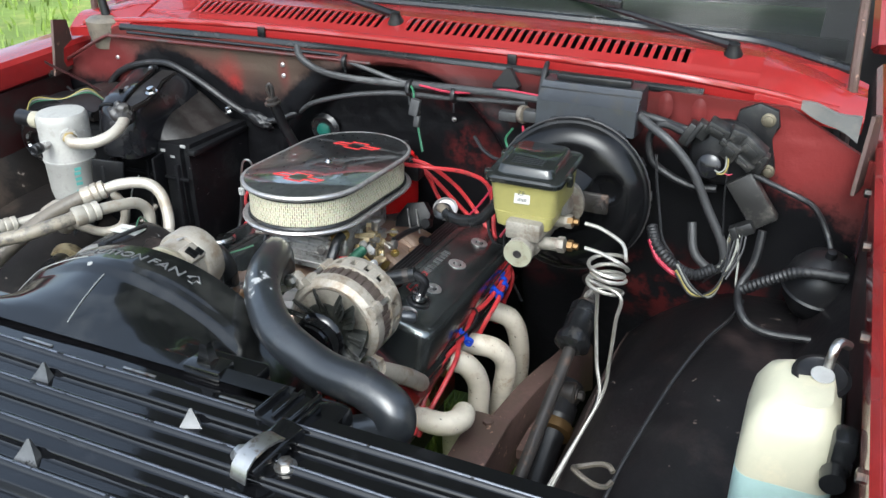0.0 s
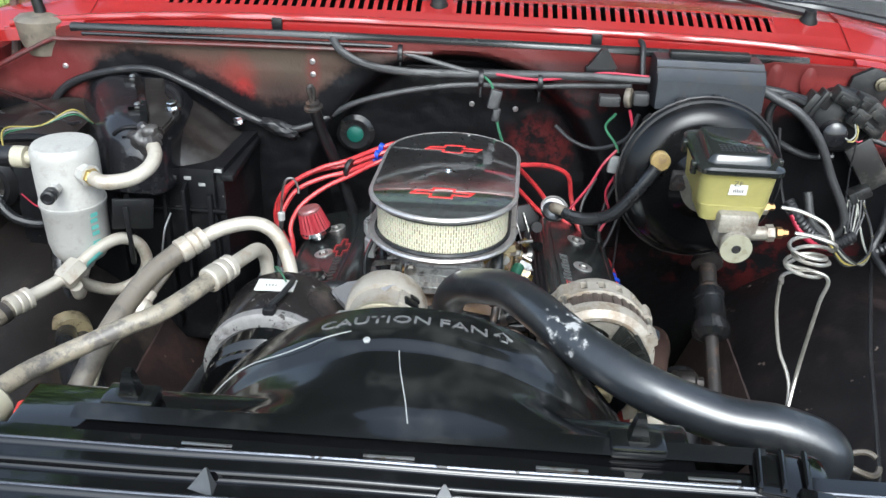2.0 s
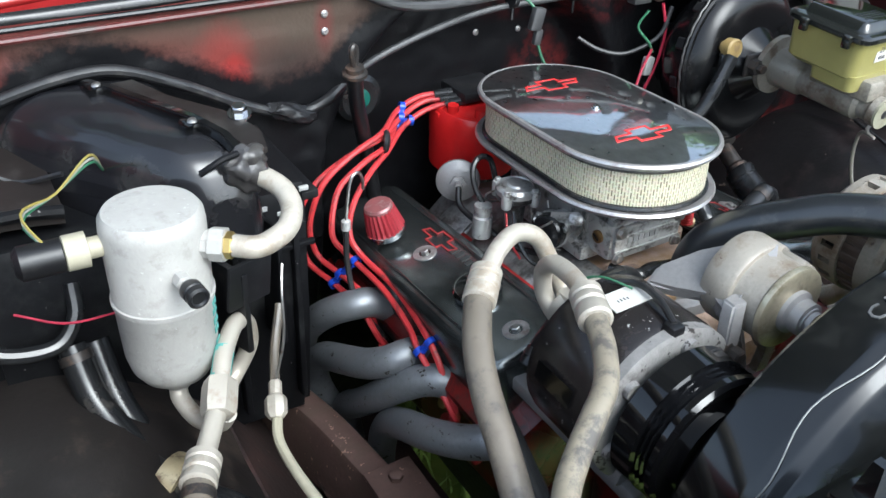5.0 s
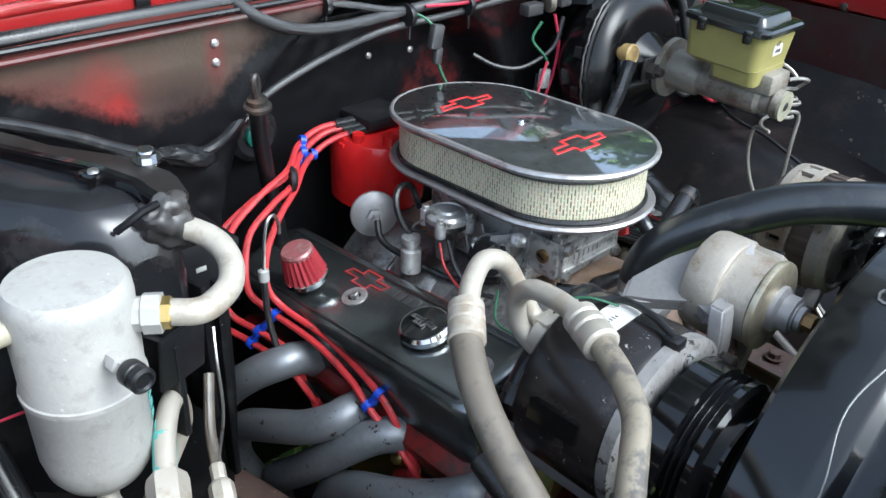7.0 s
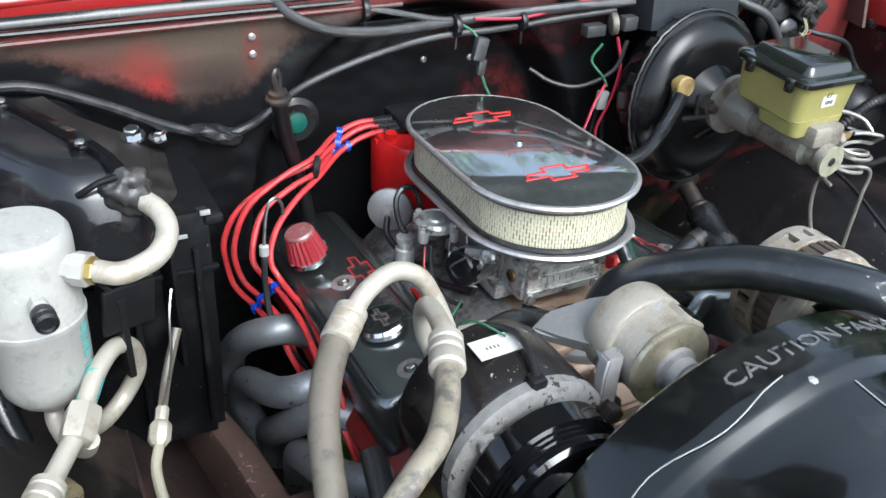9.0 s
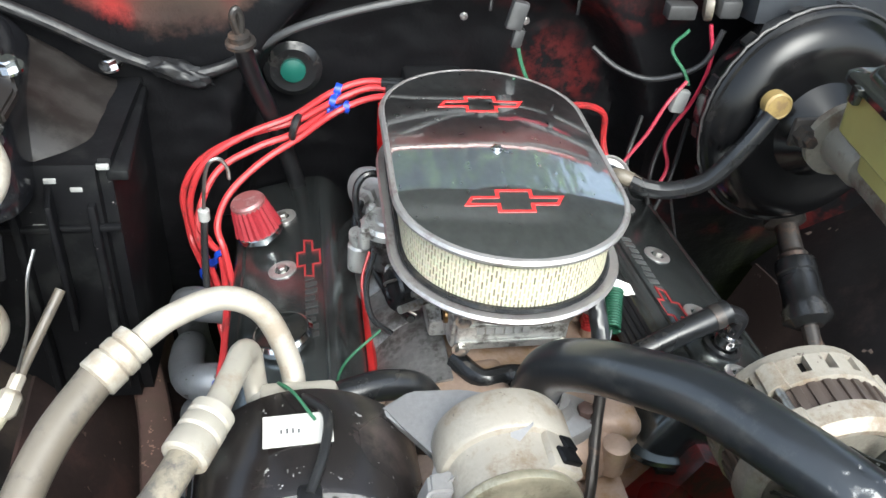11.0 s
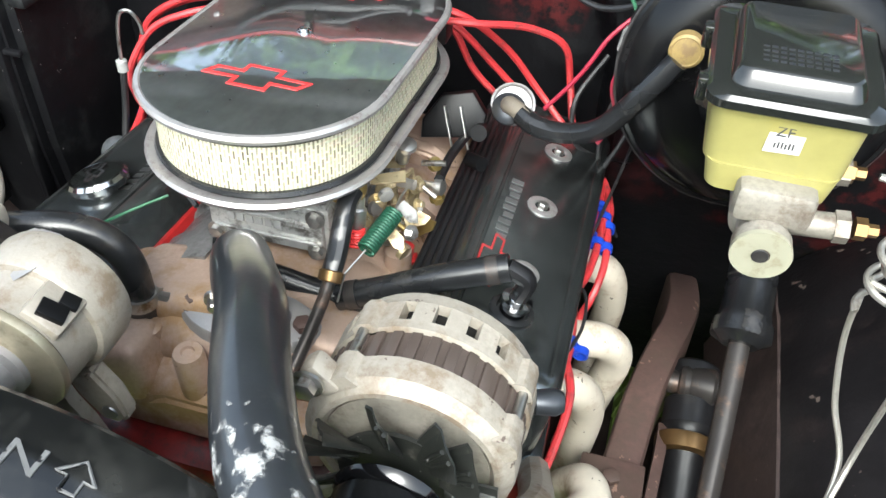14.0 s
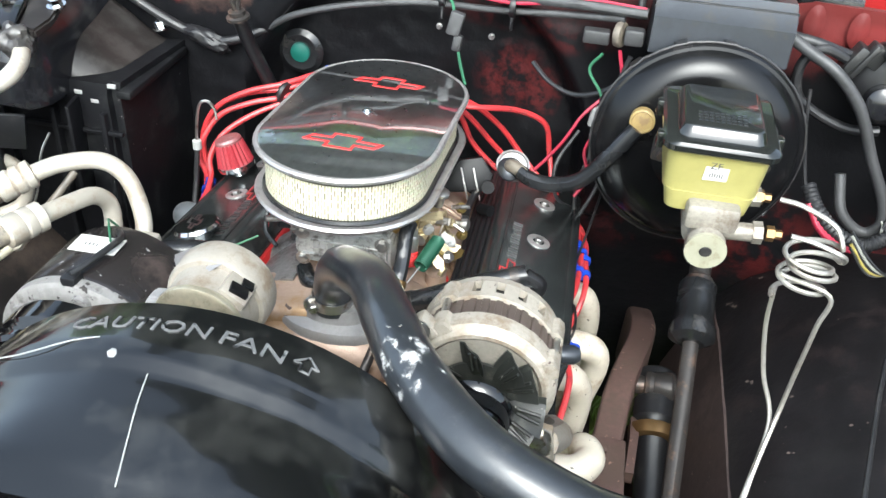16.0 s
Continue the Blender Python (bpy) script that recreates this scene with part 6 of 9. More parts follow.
wires_r = [
    [(0.030, 1.395, 0.988), (0.075, 1.392, 0.990), (0.110, 1.400, 0.988), (0.160, 1.435, 0.975), (0.200, 1.455, 0.950), (0.212, 1.462, 0.900), (0.229, 1.430, 0.855), (0.268, 1.39, 0.828), (0.274, 1.35, 0.818), (0.267, 1.30, 0.806), (0.265, 1.255, 0.803), (0.273, 1.20, 0.800), (0.278, 1.15, 0.792), (0.271, 1.09, 0.785), (0.267, 1.04, 0.76), (0.263, 1.0, 0.72)],
    [(0.030, 1.420, 0.990), (0.090, 1.418, 0.985), (0.136, 1.452, 0.936), (0.175, 1.462, 0.885), (0.219, 1.440, 0.850), (0.276, 1.385, 0.824), (0.283, 1.335, 0.815), (0.279, 1.25, 0.807), (0.263, 1.20, 0.803), (0.265, 1.165, 0.797), (0.284, 1.12, 0.788), (0.288, 1.09, 0.778), (0.280, 1.045, 0.745), (0.268, 1.01, 0.71)],
    [(0.035, 1.440, 0.985), (0.085, 1.440, 0.955), (0.124, 1.460, 0.905), (0.170, 1.465, 0.860), (0.234, 1.420, 0.840), (0.282, 1.37, 0.817), (0.289, 1.325, 0.810), (0.2935, 1.275, 0.802), (0.287, 1.24, 0.78), (0.268, 1.225, 0.73)],
    [(0.030, 1.455, 0.980), (0.070, 1.460, 0.945), (0.100, 1.465, 0.890), (0.170, 1.455, 0.840), (0.244, 1.415, 0.825), (0.286, 1.380, 0.800), (0.264, 1.370, 0.720)],
]
for group in (wires_l, wires_r):
    for w in group:
        t = thing("spark_plug_wire", w[-1], "red silicone spark plug wire with black boot", "spark plug wire", "spark plug wires")
        b = B()
        tube(b, w, 0.0042, 8, 6)
        part("wire", b, wire_red, t)
        b = B()
        tube(b, [w[0], V(w[0]).lerp(V(w[1]), 0.55)], 0.0075, 10, 1)
        part("boot", b, rubber, t, "black terminal boot")
        b = B()
        d = (V(w[-1]) - V(w[-2])).normalized()
        tube(b, [V(w[-1]) - d * 0.03, V(w[-1]) + d * 0.02], (0.0065, 0.0085), 10, 1)
        part("plug_boot", b, wire_red, t)


def separator(pts, along):
    t = thing("wire_separator", pts[0], "blue plastic spark plug wire separator", "wire separator", "wire separators")
    b = B()
    a = V(along).normalized()
    for p in pts:
        lathe(b, [(0.0058, -0.004), (0.0078, -0.004), (0.0078, 0.004), (0.0058, 0.004)], p, a, 14, caps=False)
    part("clip_ring", b, blue_plastic, t)
    b = B()
    for p, q in zip(pts, pts[1:]):
        box(b, tuple((V(p) + V(q)) / 2), (0.008, 0.008, (V(p) - V(q)).length * 0.8), 0.001, tuple(math.degrees(v) for v in frame_of(V(q) - V(p)).to_euler()))
    part("clip_web", b, blue_plastic, t)


separator([(-0.304, 1.364, 0.788), (-0.2975, 1.356, 0.806), (-0.282, 1.341, 0.831)], (0.2, -1, -0.3))
separator([(-0.280, 1.170, 0.795), (-0.270, 1.162, 0.811)], (0.1, -1, -0.35))
separator([(-0.145, 1.464, 0.966), (-0.138, 1.474, 0.977), (-0.152, 1.468, 0.953), (-0.128, 1.465, 0.958)], (1, -0.3, -0.2))
separator([(0.274, 1.35, 0.818), (0.283, 1.335, 0.815), (0.289, 1.325, 0.810)], (0, 1, 0.2))
separator([(0.272, 1.305, 0.811), (0.281, 1.295, 0.811), (0.291, 1.295, 0.806)], (0, 1, 0.15))
separator([(0.264, 1.165, 0.797), (0.276, 1.16, 0.794), (0.289, 1.155, 0.788)], (0, 1, 0.2))
hose("tangled_lead", [(0.300, 1.44, 0.88), (0.290, 1.38, 0.85), (0.272, 1.28, 0.818), (0.266, 1.235, 0.812), (0.282, 1.21, 0.812), (0.285, 1.17, 0.805), (0.272, 1.12, 0.80), (0.268, 1.06, 0.79)], 0.0018, wire_black, "thin black lead tangled with the spark plug wires", "wire", 6)
b = B()
lathe(b, [(0.016, -0.004), (0.018, 0), (0.016, 0.004)], (-0.191, 1.427, 0.953), (1, -0.3, -0.2), 14)
solo("cable_tie", b, wire_black, "black tie round the red plug wires", "cable tie")

t = thing("dipstick", (-0.27, 1.33, 0.7), "bent steel engine dipstick in a dark tube", "dipstick")
b = B()
tube(b, [(-0.266, 1.347, 0.935), (-0.267, 1.346, 0.950), (-0.274, 1.343, 0.963), (-0.284, 1.340, 0.962), (-0.290, 1.339, 0.948), (-0.294, 1.338, 0.92), (-0.296, 1.338, 0.896)], 0.0022, 8, 5)
part("handle", b, steel, t)
b = B()
lathe(b, [(0.004, 0), (0.0065, 0.001), (0.0065, 0.014), (0.004, 0.016)], (-0.296, 1.338, 0.886), (0.0, 0.02, 1), 12)
part("ferrule", b, worn_white, t)
b = B()
tube(b, [(-0.296, 1.338, 0.888), (-0.299, 1.330, 0.84), (-0.296, 1.31, 0.79), (-0.268, 1.29, 0.735), (-0.245, 1.28, 0.69)], 0.0042, 8, 6)
part("dipstick_tube", b, wire_black, t)

# exhaust headers


def header(s, material, label):
    t = thing("exhaust_header", (s * 0.29, 1.2, 0.5), label, "exhaust header", "exhaust headers")
    for k in range(4):
        b = B()
        if s > 0:
            pts = ([(0.205, 1.040, 0.735), (0.228, 1.020, 0.728), (0.271, 1.010, 0.722), (0.308, 1.012, 0.722), (0.326, 1.036, 0.720), (0.316, 1.066, 0.706), (0.292, 1.085, 0.64), (0.28, 1.13, 0.45)],
                   [(0.225, 1.125, 0.755), (0.262, 1.128, 0.762), (0.292, 1.142, 0.748), (0.306, 1.162, 0.700), (0.302, 1.170, 0.62), (0.285, 1.20, 0.45)],
                   [(0.225, 1.205, 0.745), (0.270, 1.212, 0.746), (0.310, 1.228, 0.735), (0.326, 1.246, 0.695), (0.316, 1.256, 0.62), (0.29, 1.28, 0.45)],
                   [(0.225, 1.335, 0.740), (0.270, 1.338, 0.742), (0.300, 1.350, 0.722), (0.310, 1.368, 0.66), (0.304, 1.385, 0.56), (0.29, 1.36, 0.43)])[k]
        else:
            pts = ([(-0.235, 1.030, 0.745), (-0.270, 1.012, 0.775), (-0.295, 1.040, 0.762), (-0.310, 1.090, 0.738), (-0.312, 1.150, 0.705), (-0.306, 1.200, 0.660), (-0.295, 1.240, 0.580), (-0.285, 1.260, 0.450)],
                   [(-0.235, 1.130, 0.738), (-0.262, 1.135, 0.765), (-0.282, 1.152, 0.764), (-0.300, 1.177, 0.743), (-0.312, 1.216, 0.702), (-0.313, 1.275, 0.642), (-0.309, 1.321, 0.597), (-0.300, 1.335, 0.540), (-0.290, 1.320, 0.450)],
                   [(-0.235, 1.200, 0.745), (-0.262, 1.196, 0.770), (-0.288, 1.194, 0.776), (-0.306, 1.202, 0.768), (-0.320, 1.235, 0.745), (-0.328, 1.283, 0.720), (-0.331, 1.346, 0.682), (-0.330, 1.381, 0.637), (-0.324, 1.386, 0.592), (-0.302, 1.360, 0.530), (-0.290, 1.320, 0.450)],
                   [(-0.235, 1.300, 0.755), (-0.272, 1.300, 0.785), (-0.303, 1.306, 0.788), (-0.325, 1.335, 0.765), (-0.334, 1.378, 0.720), (-0.336, 1.408, 0.675), (-0.332, 1.425, 0.600), (-0.310, 1.420, 0.500)])[k]
        tube(b, pts, 0.0195 if s > 0 else 0.0205, 18, 7)
        part("primary_tube", b, material, t)
    b = B()
    box(b, (s * 0.240, 1.21, 0.728), (0.008, 0.44, 0.05), 0.003, (-3, s * 10, 0))
    part("flange", b, material, t)
    b = B()
    for y in (1.09, 1.205, 1.32):
        hexbolt(b, (s * 0.244, y, 0.735), (s, 0, 0), 0.007, 0.008)
    part("bolt", b, brass, t)
    b = B()
    for y in (1.05, 1.145, 1.26, 1.37):
        lathe(b, [(0.006, 0), (0.009, 0.004), (0.009, 0.016), (0.006, 0.018)], (s * 0.245, y, 0.715), (s, 0, 0.6), 8)
    part("spark_plug", b, brass, t)


header(1, header_white, "white coated exhaust header, stained at the flange")
header(-1, ceramic, "silver ceramic exhaust header with dark chips")

# alternator
alt = thing("alternator", (0.195, 0.9, 0.88), "cast-aluminium alternator with brown stator band and black fan", "alternator")
AX, AZ = 0.197, 0.958
A0 = V((AX, 0, AZ))


def ribbed(b, y0, y1, r, n, gap, depth):
    """A case wall with square windows all round."""
    for k in range(n):
        a0, a1 = 2 * math.pi * k / n, 2 * math.pi * (k + gap) / n
        ring = []
        for y in (y0, y1):
            for rr in (r - depth, r):
                for a in (a0, a1):
                    ring.append(b.verts.new((AX + rr * math.cos(a), y, AZ + rr * math.sin(a))))
        i0, i1, o0, o1, j0, j1, q0, q1 = ring
        for f in ((i0, i1, o1, o0), (j0, q0, q1, j1), (o0, o1, q1, q0), (i0, j0, j1, i1), (i0, o0, q0, j0), (i1, j1, q1, o1)):
            b.faces.new(f)


b = B()
lathe(b, [(0.030, 0.880), (0.054, 0.880), (0.058, 0.874), (0.062, 0.874), (0.0695, 0.881), (0.0705, 0.887), (0.0705, 0.897), (0.066, 0.898)], A0, (0, 1, 0), 40)
b2 = B()
for a, w in ((134, 1.0), (-40, 1.0), (230, 0.8)):
    c = radians(a)
    box(b2, (AX + 0.078 * math.cos(c), 0.882, AZ + 0.078 * math.sin(c)), (0.026, 0.018, 0.016), 0.005, (0, -a, 0))
part("front_case", b, cast_alu, alt)
b = B()
lathe(b, [(0.02, 0.8770), (0.0545, 0.8770), (0.0545, 0.8790)], A0, (0, 1, 0), 40)
part("front_recess", b, mc_cast, alt)
part("ear", b2, cast_alu, alt)
b = B()
lathe(b, [(0.060, 0.896), (0.0665, 0.897), (0.0665, 0.921), (0.060, 0.922)], A0, (0, 1, 0), 40)
part("stator", b, stator, alt)
b = B()
for k in range(34):
    a = 2 * math.pi * k / 34
    box(b, (AX + 0.067 * math.cos(a), 0.909, AZ + 0.067 * math.sin(a)), (0.003, 0.023, 0.007), 0.0005, (0, -math.degrees(a), 0))
part("lamination", b, stator, alt)
b = B()
lathe(b, [(0.068, 0.921), (0.0705, 0.922), (0.0705, 0.929), (0.062, 0.930)], A0, (0, 1, 0), 40)
b2 = B()
ribbed(b2, 0.929, 0.945, 0.0705, 20, 0.62, 0.010)
part("case_bar", b2, cast_alu, alt)
lathe(b, [(0.064, 0.944), (0.0705, 0.945), (0.068, 0.956), (0.055, 0.966), (0.03, 0.970)], A0, (0, 1, 0), 40)
part("rear_case", b, cast_alu, alt)
b = B()
lathe(b, [(0.0625, 0.926), (0.0625, 0.947)], A0, (0, 1, 0), 40)
part("inner_windings", b, deep_black, alt)
for k in range(11):
    a0 = 2 * math.pi * k / 11 + 0.12 * math.sin(k * 2.1)
    b = B()

    def vane(u, v):
        r, a = 0.030 + 0.033 * u, a0 + (v - 0.5) * (0.58 - 0.20 * u)
        return (AX + r * math.cos(a), 0.862 - 0.026 * (1 - v) ** 1.4 * (0.25 + 0.75 * u) + 0.002 * math.sin(9 * v), AZ + r * math.sin(a))
    sheet(b, vane, span(0, 1, 6), span(0, 1, 6), (0, 0.002, 0))
    for v in (0.3, 0.55):
        tube(b, [V(vane(0.25, v)) + V((0, -0.0008, 0)), V(vane(0.9, v)) + V((0, -0.0008, 0))], 0.0016, 6, 1)
    part_one("blade", b, fan_black, alt)
b = B()
lathe(b, [(0.02, 0.860), (0.040, 0.862), (0.040, 0.865), (0.02, 0.866)], A0, (0, 1, 0), 30)
part("fan", b, fan_black, alt)
b = B()
lathe(b, [(0.022, 0.812), (0.033, 0.812), (0.034, 0.816), (0.030, 0.819), (0.030, 0.836), (0.034, 0.839), (0.036, 0.844), (0.02, 0.845)], A0, (0, 1, 0), 32)
part("pulley", b, black_gloss, alt)
b = B()
lathe(b, [(0.013, 0), (0.013, 0.003)], (AX, 0.812, AZ), (0, -1, 0), 18)
lathe(b, [(0.010, 0.003), (0.010, 0.013), (0.007, 0.014)], (AX, 0.812, AZ), (0, -1, 0), 6)
part("pulley_nut", b, zinc_yellow, alt)
b = B()
for a in (134, -40):
    c = radians(a)
    hexbolt(b, (AX + 0.084 * math.cos(c), 0.869, AZ + 0.084 * math.sin(c)), (0, -1, 0), 0.007, 0.008)
part("bolt", b, steel, alt)
for a in (126, 28, -62):
    c = radians(a)
    b = B()
    rod(b, (AX + 0.0715 * math.cos(c), 0.886, AZ + 0.0715 * math.sin(c)), (AX + 0.0715 * math.cos(c), 0.934, AZ + 0.0715 * math.sin(c)), 0.0035, 10)
    part_one("through_bolt", b, steel, alt)
    for y0, y1 in ((0.876, 0.898), (0.921, 0.944)):
        b = B()
        loft(b, [[(AX + (0.066 + dr) * math.cos(c + da), y, AZ + (0.066 + dr) * math.sin(c + da)) for dr, da in ((0, -0.16), (0.009, -0.10), (0.011, 0), (0.009, 0.10), (0, 0.16))] for y in (y0, y1)])
        part_one("lug", b, cast_alu, alt)
t = thing("alternator_bracket", (0.27, 0.93, 0.88), "cast bracket holding the alternator to the cylinder head", "bracket")
b = B()
loft(b, [[(0.245 + dx, y, 0.905 + dz) for dx, dz in ((-0.02, 0.02), (0.025, 0.012), (0.032, -0.02), (-0.005, -0.03))] for y in (0.87, 0.885)])
tube(b, [(0.265, 0.878, 0.90), (0.28, 0.93, 0.86), (0.272, 1.0, 0.80)], 0.014, 10, 4)
part("arm", b, cast_alu, t)
b = B()
hexbolt(b, (0.258, 0.87, 0.915), (0, -1, 0), 0.008, 0.009)
part("bolt", b, steel, t)
b = B()
lathe(b, [(0.009, 0), (0.010, 0.014), (0.007, 0.02)], (0.266, 0.955, 0.945), (1, 0.3, 0), 14)
solo("alternator_terminal", b, motor_grey, "small grey insulated terminal cover behind the alternator", "terminal cover")

b = B()
belt = [(AX - 0.0335, 0, AZ + 0.004)] + [(AX + 0.0335 * math.cos(a), 0, AZ + 0.0335 * math.sin(a)) for a in span(2.9, -0.5, 14)] + [(0.150, 0, 0.700), (0.085, 0, 0.585), (0.020, 0, 0.550), (-0.050, 0, 0.585), (-0.060, 0, 0.650), (0.060, 0, 0.800)]
vs_ = [[b.verts.new((x + dx * 0.0018, y, z + dz * 0.0018)) for y, (dx, dz) in ((0.820, (0, 0)), (0.835, (0, 0)))] for (x, _, z) in belt for dx, dz in ((0, 0),)]
for p_, q_ in zip(vs_, vs_[1:] + vs_[:1]):
    b.faces.new((p_[0], p_[1], q_[1], q_[0]))
bmesh.ops.solidify(b, geom=list(b.faces), thickness=0.0035)
solo("drive_belt", b, rubber, "black ribbed drive belt round the alternator pulley", "belt")

# compressor
comp = thing("ac_compressor", (-0.195, 0.9, 0.83), "black cylindrical air-conditioning compressor with silver front plate", "compressor")
KX, KZ = -0.195, 0.918
K0 = V((KX, 0, KZ))
b = B()
lathe(b, [(0.05, 0.972), (0.076, 0.972), (0.084, 0.966), (0.086, 0.958), (0.0872, 0.876), (0.085, 0.872), (0.05, 0.872)], K0, (0, 1, 0), 48)
part("shell", b, comp_shell, comp)
b = B()
lathe(b, [(0.05, 0.858), (0.080, 0.858), (0.0865, 0.861), (0.0868, 0.872), (0.05, 0.873)], K0, (0, 1, 0), 48)
part("front_plate", b, corroded, comp)
b = B()
for k in range(6):
    a = radians(60 * k + 20)
    lathe(b, [(0.010, 0), (0.009, 0.010)], (KX + 0.070 * math.cos(a), 0.862, KZ + 0.070 * math.sin(a)), (0, -1, 0), 12)
part("boss", b, corroded, comp)
b = B()
lathe(b, [(0.040, 0.795), (0.070, 0.796), (0.074, 0.80), (0.074, 0.806), (0.070, 0.809), (0.074, 0.812), (0.070, 0.815), (0.074, 0.818), (0.070, 0.821), (0.075, 0.825), (0.076, 0.848), (0.04, 0.850)], K0, (0, 1, 0), 44)
lathe(b, [(0.02, 0.786), (0.052, 0.788), (0.052, 0.796)], K0, (0, 1, 0), 36)
part("clutch_pulley", b, black_gloss, comp)
b = B()
prism(b, [(-0.030, -0.014), (0.018, -0.012), (0.018, 0.015), (-0.030, 0.013)], basis((-0.196, 0.925, 1.0046), (1, 0, 0), (0, 1, 0)), 0.0012)
part("label", b, paper, comp, "white paper stickers")
b = B()
bars(b, basis((-0.214, 0.922, 1.0060), (1, 0, 0), (0, 1, 0)), 4, 0.0012, 0.004, 0.004, 0.0004)
part("print", b, print_ink, comp)
b = B()
prism(b, [(-0.026, -0.010), (0.026, -0.010), (0.026, 0.010), (-0.026, 0.010)], basis((-0.2810, 0.9206, 0.9356), (0, -1, 0), (0.200, 0, 0.980)), 0.003)
part("maker_plate", b, black_gloss, comp)
b = B()
box(b, (-0.196, 0.868, 1.004), (0.016, 0.016, 0.014), 0.003)
box(b, (-0.196, 0.866, 0.985), (0.028, 0.012, 0.02), 0.003)
part("clutch_connector", b, black_satin, comp)
b = B()
lathe(b, [(0.021, 0), (0.022, 0.004), (0.022, 0.028), (0.018, 0.03)], (-0.215, 0.966, 0.955), (-0.1, 1, 0.25), 20)
box(b, (-0.20, 0.985, 0.965), (0.06, 0.02, 0.035), 0.006)
part("port_block", b, alu_tube, comp)
hose("clutch_wire", [(-0.196, 0.868, 1.01), (-0.185, 0.90, 1.013), (-0.182, 0.935, 1.010), (-0.20, 0.965, 0.995), (-0.19, 0.99, 0.955)], 0.0035, wire_black, "black clutch wire over the compressor", "wire")
hose("green_lead", [(-0.19, 0.93, 1.009), (-0.205, 0.955, 1.012), (-0.215, 0.975, 1.0), (-0.20, 0.995, 0.96)], 0.0012, wire_green, "green lead beside the compressor label", "wire")
hose("green_ground_wire", [(-0.15, 1.03, 0.885), (-0.165, 1.06, 0.895), (-0.155, 1.10, 0.89), (-0.12, 1.13, 0.90)], 0.0014, wire_green, "thin green wire beside the valve cover", "wire")

t = thing("compressor_bracket", (-0.14, 0.93, 0.85), "silver cast accessory bracket between compressor and idler", "bracket")
b = B()
web = [V(p) for p in ((-0.142, 0.958, 0.984), (-0.118, 0.966, 0.994), (-0.082, 0.948, 1.012), (-0.056, 0.922, 1.030), (-0.050, 0.900, 1.034), (-0.066, 0.882, 1.031), (-0.090, 0.876, 1.018), (-0.117, 0.866, 0.997), (-0.119, 0.880, 0.990), (-0.104, 0.902, 0.994), (-0.124, 0.934, 0.984))]
loft(b, [[p + V((0.003, 0.004, -0.014)) for p in web], web])
bmesh.ops.bevel(b, geom=list(b.edges), offset=0.003, segments=2, affect="EDGES")
part("web", b, bracket_silver, t)
b = B()
loft(b, [[(x - 0.008, y - 0.002, z), (x + 0.009, y - 0.004, z + 0.002), (x + 0.010, y + 0.014, z + 0.002), (x - 0.007, y + 0.014, z)] for x, y, z in ((-0.110, 0.868, 1.003), (-0.118, 0.862, 0.988), (-0.119, 0.860, 0.970), (-0.117, 0.862, 0.945))])
bmesh.ops.bevel(b, geom=list(b.edges), offset=0.002, segments=2, affect="EDGES")
part("arm", b, bracket_silver, t)
b = B()
loft(b, [[(x - w, y, z), (x + w, y - 0.004, z + 0.004), (x + w, y + 0.006, z + 0.004), (x - w, y + 0.008, z)] for x, y, z, w in ((-0.052, 0.906, 1.030, 0.010), (-0.058, 0.888, 1.038, 0.009), (-0.070, 0.876, 1.030, 0.006), (-0.096, 0.868, 1.010, 0.004))])
part("rib", b, bracket_silver, t)
b = B()
box(b, (-0.235, 0.94, 0.838), (0.02, 0.22, 0.018), 0.004)
box(b, (-0.215, 0.86, 0.842), (0.07, 0.02, 0.02), 0.004, (0, 20, 0))
part("lower_rail", b, bracket_silver, t)
b = B()
for p in ((-0.116, 0.861, 0.952), (-0.138, 0.860, 0.950)):
    hexbolt(b, p, (0, -1, 0), 0.010, 0.014)
part("bolt", b, dark_steel, t)

idl = thing("idler_pulley_housing", (-0.06, 0.88, 0.93), "silver cylindrical idler housing with zinc front plate and shaft", "idler housing")
I0 = V((-0.0605, 0, 0.994))
b = B()
lathe(b, [(0.025, 0.922), (0.043, 0.921), (0.0478, 0.918), (0.0495, 0.913), (0.0495, 0.887), (0.0475, 0.884), (0.0435, 0.883), (0.0425, 0.880), (0.0425, 0.8535), (0.0415, 0.853), (0.03, 0.853)], I0, (0, 1, 0), 48)
part("housing", b, cast_alu, idl)
b = B()
lathe(b, [(0.040, 0.8532), (0.0440, 0.852), (0.0445, 0.849), (0.0438, 0.846), (0.041, 0.8445), (0.028, 0.8438), (0.022, 0.8425)], I0, (0, 1, 0), 48)
part("front_plate", b, zinc_pale, idl, "zinc-coloured front plate")
b = B()
lathe(b, [(0.023, 0.8435), (0.0225, 0.838), (0.018, 0.835), (0.018, 0.824), (0.0145, 0.823), (0.0145, 0.8215), (0.012, 0.821), (0.012, 0.816)], I0, (0, 1, 0), 26)
part("shaft_collar", b, bracket_silver, idl)
b = B()
lathe(b, [(0.0085, 0.818), (0.0085, 0.806), (0.006, 0.805)], I0, (0, 1, 0), 6)
part("shaft", b, dull_copper, idl, "brassy hex shaft end")
b = B()
box(b, (-0.034, 0.872, 1.0215), (0.028, 0.034, 0.018), 0.003, (0, 36, 0))
part("port_pad", b, cast_alu, idl)
b = B()
box(b, (-0.0275, 0.8665, 1.0285), (0.018, 0.013, 0.005), 0.001, (0, 36, 14))
box(b, (-0.0245, 0.879, 1.0255), (0.012, 0.011, 0.005), 0.001, (0, 36, 14))
part("port_recess", b, deep_black, idl, "dark square port")
b = B()
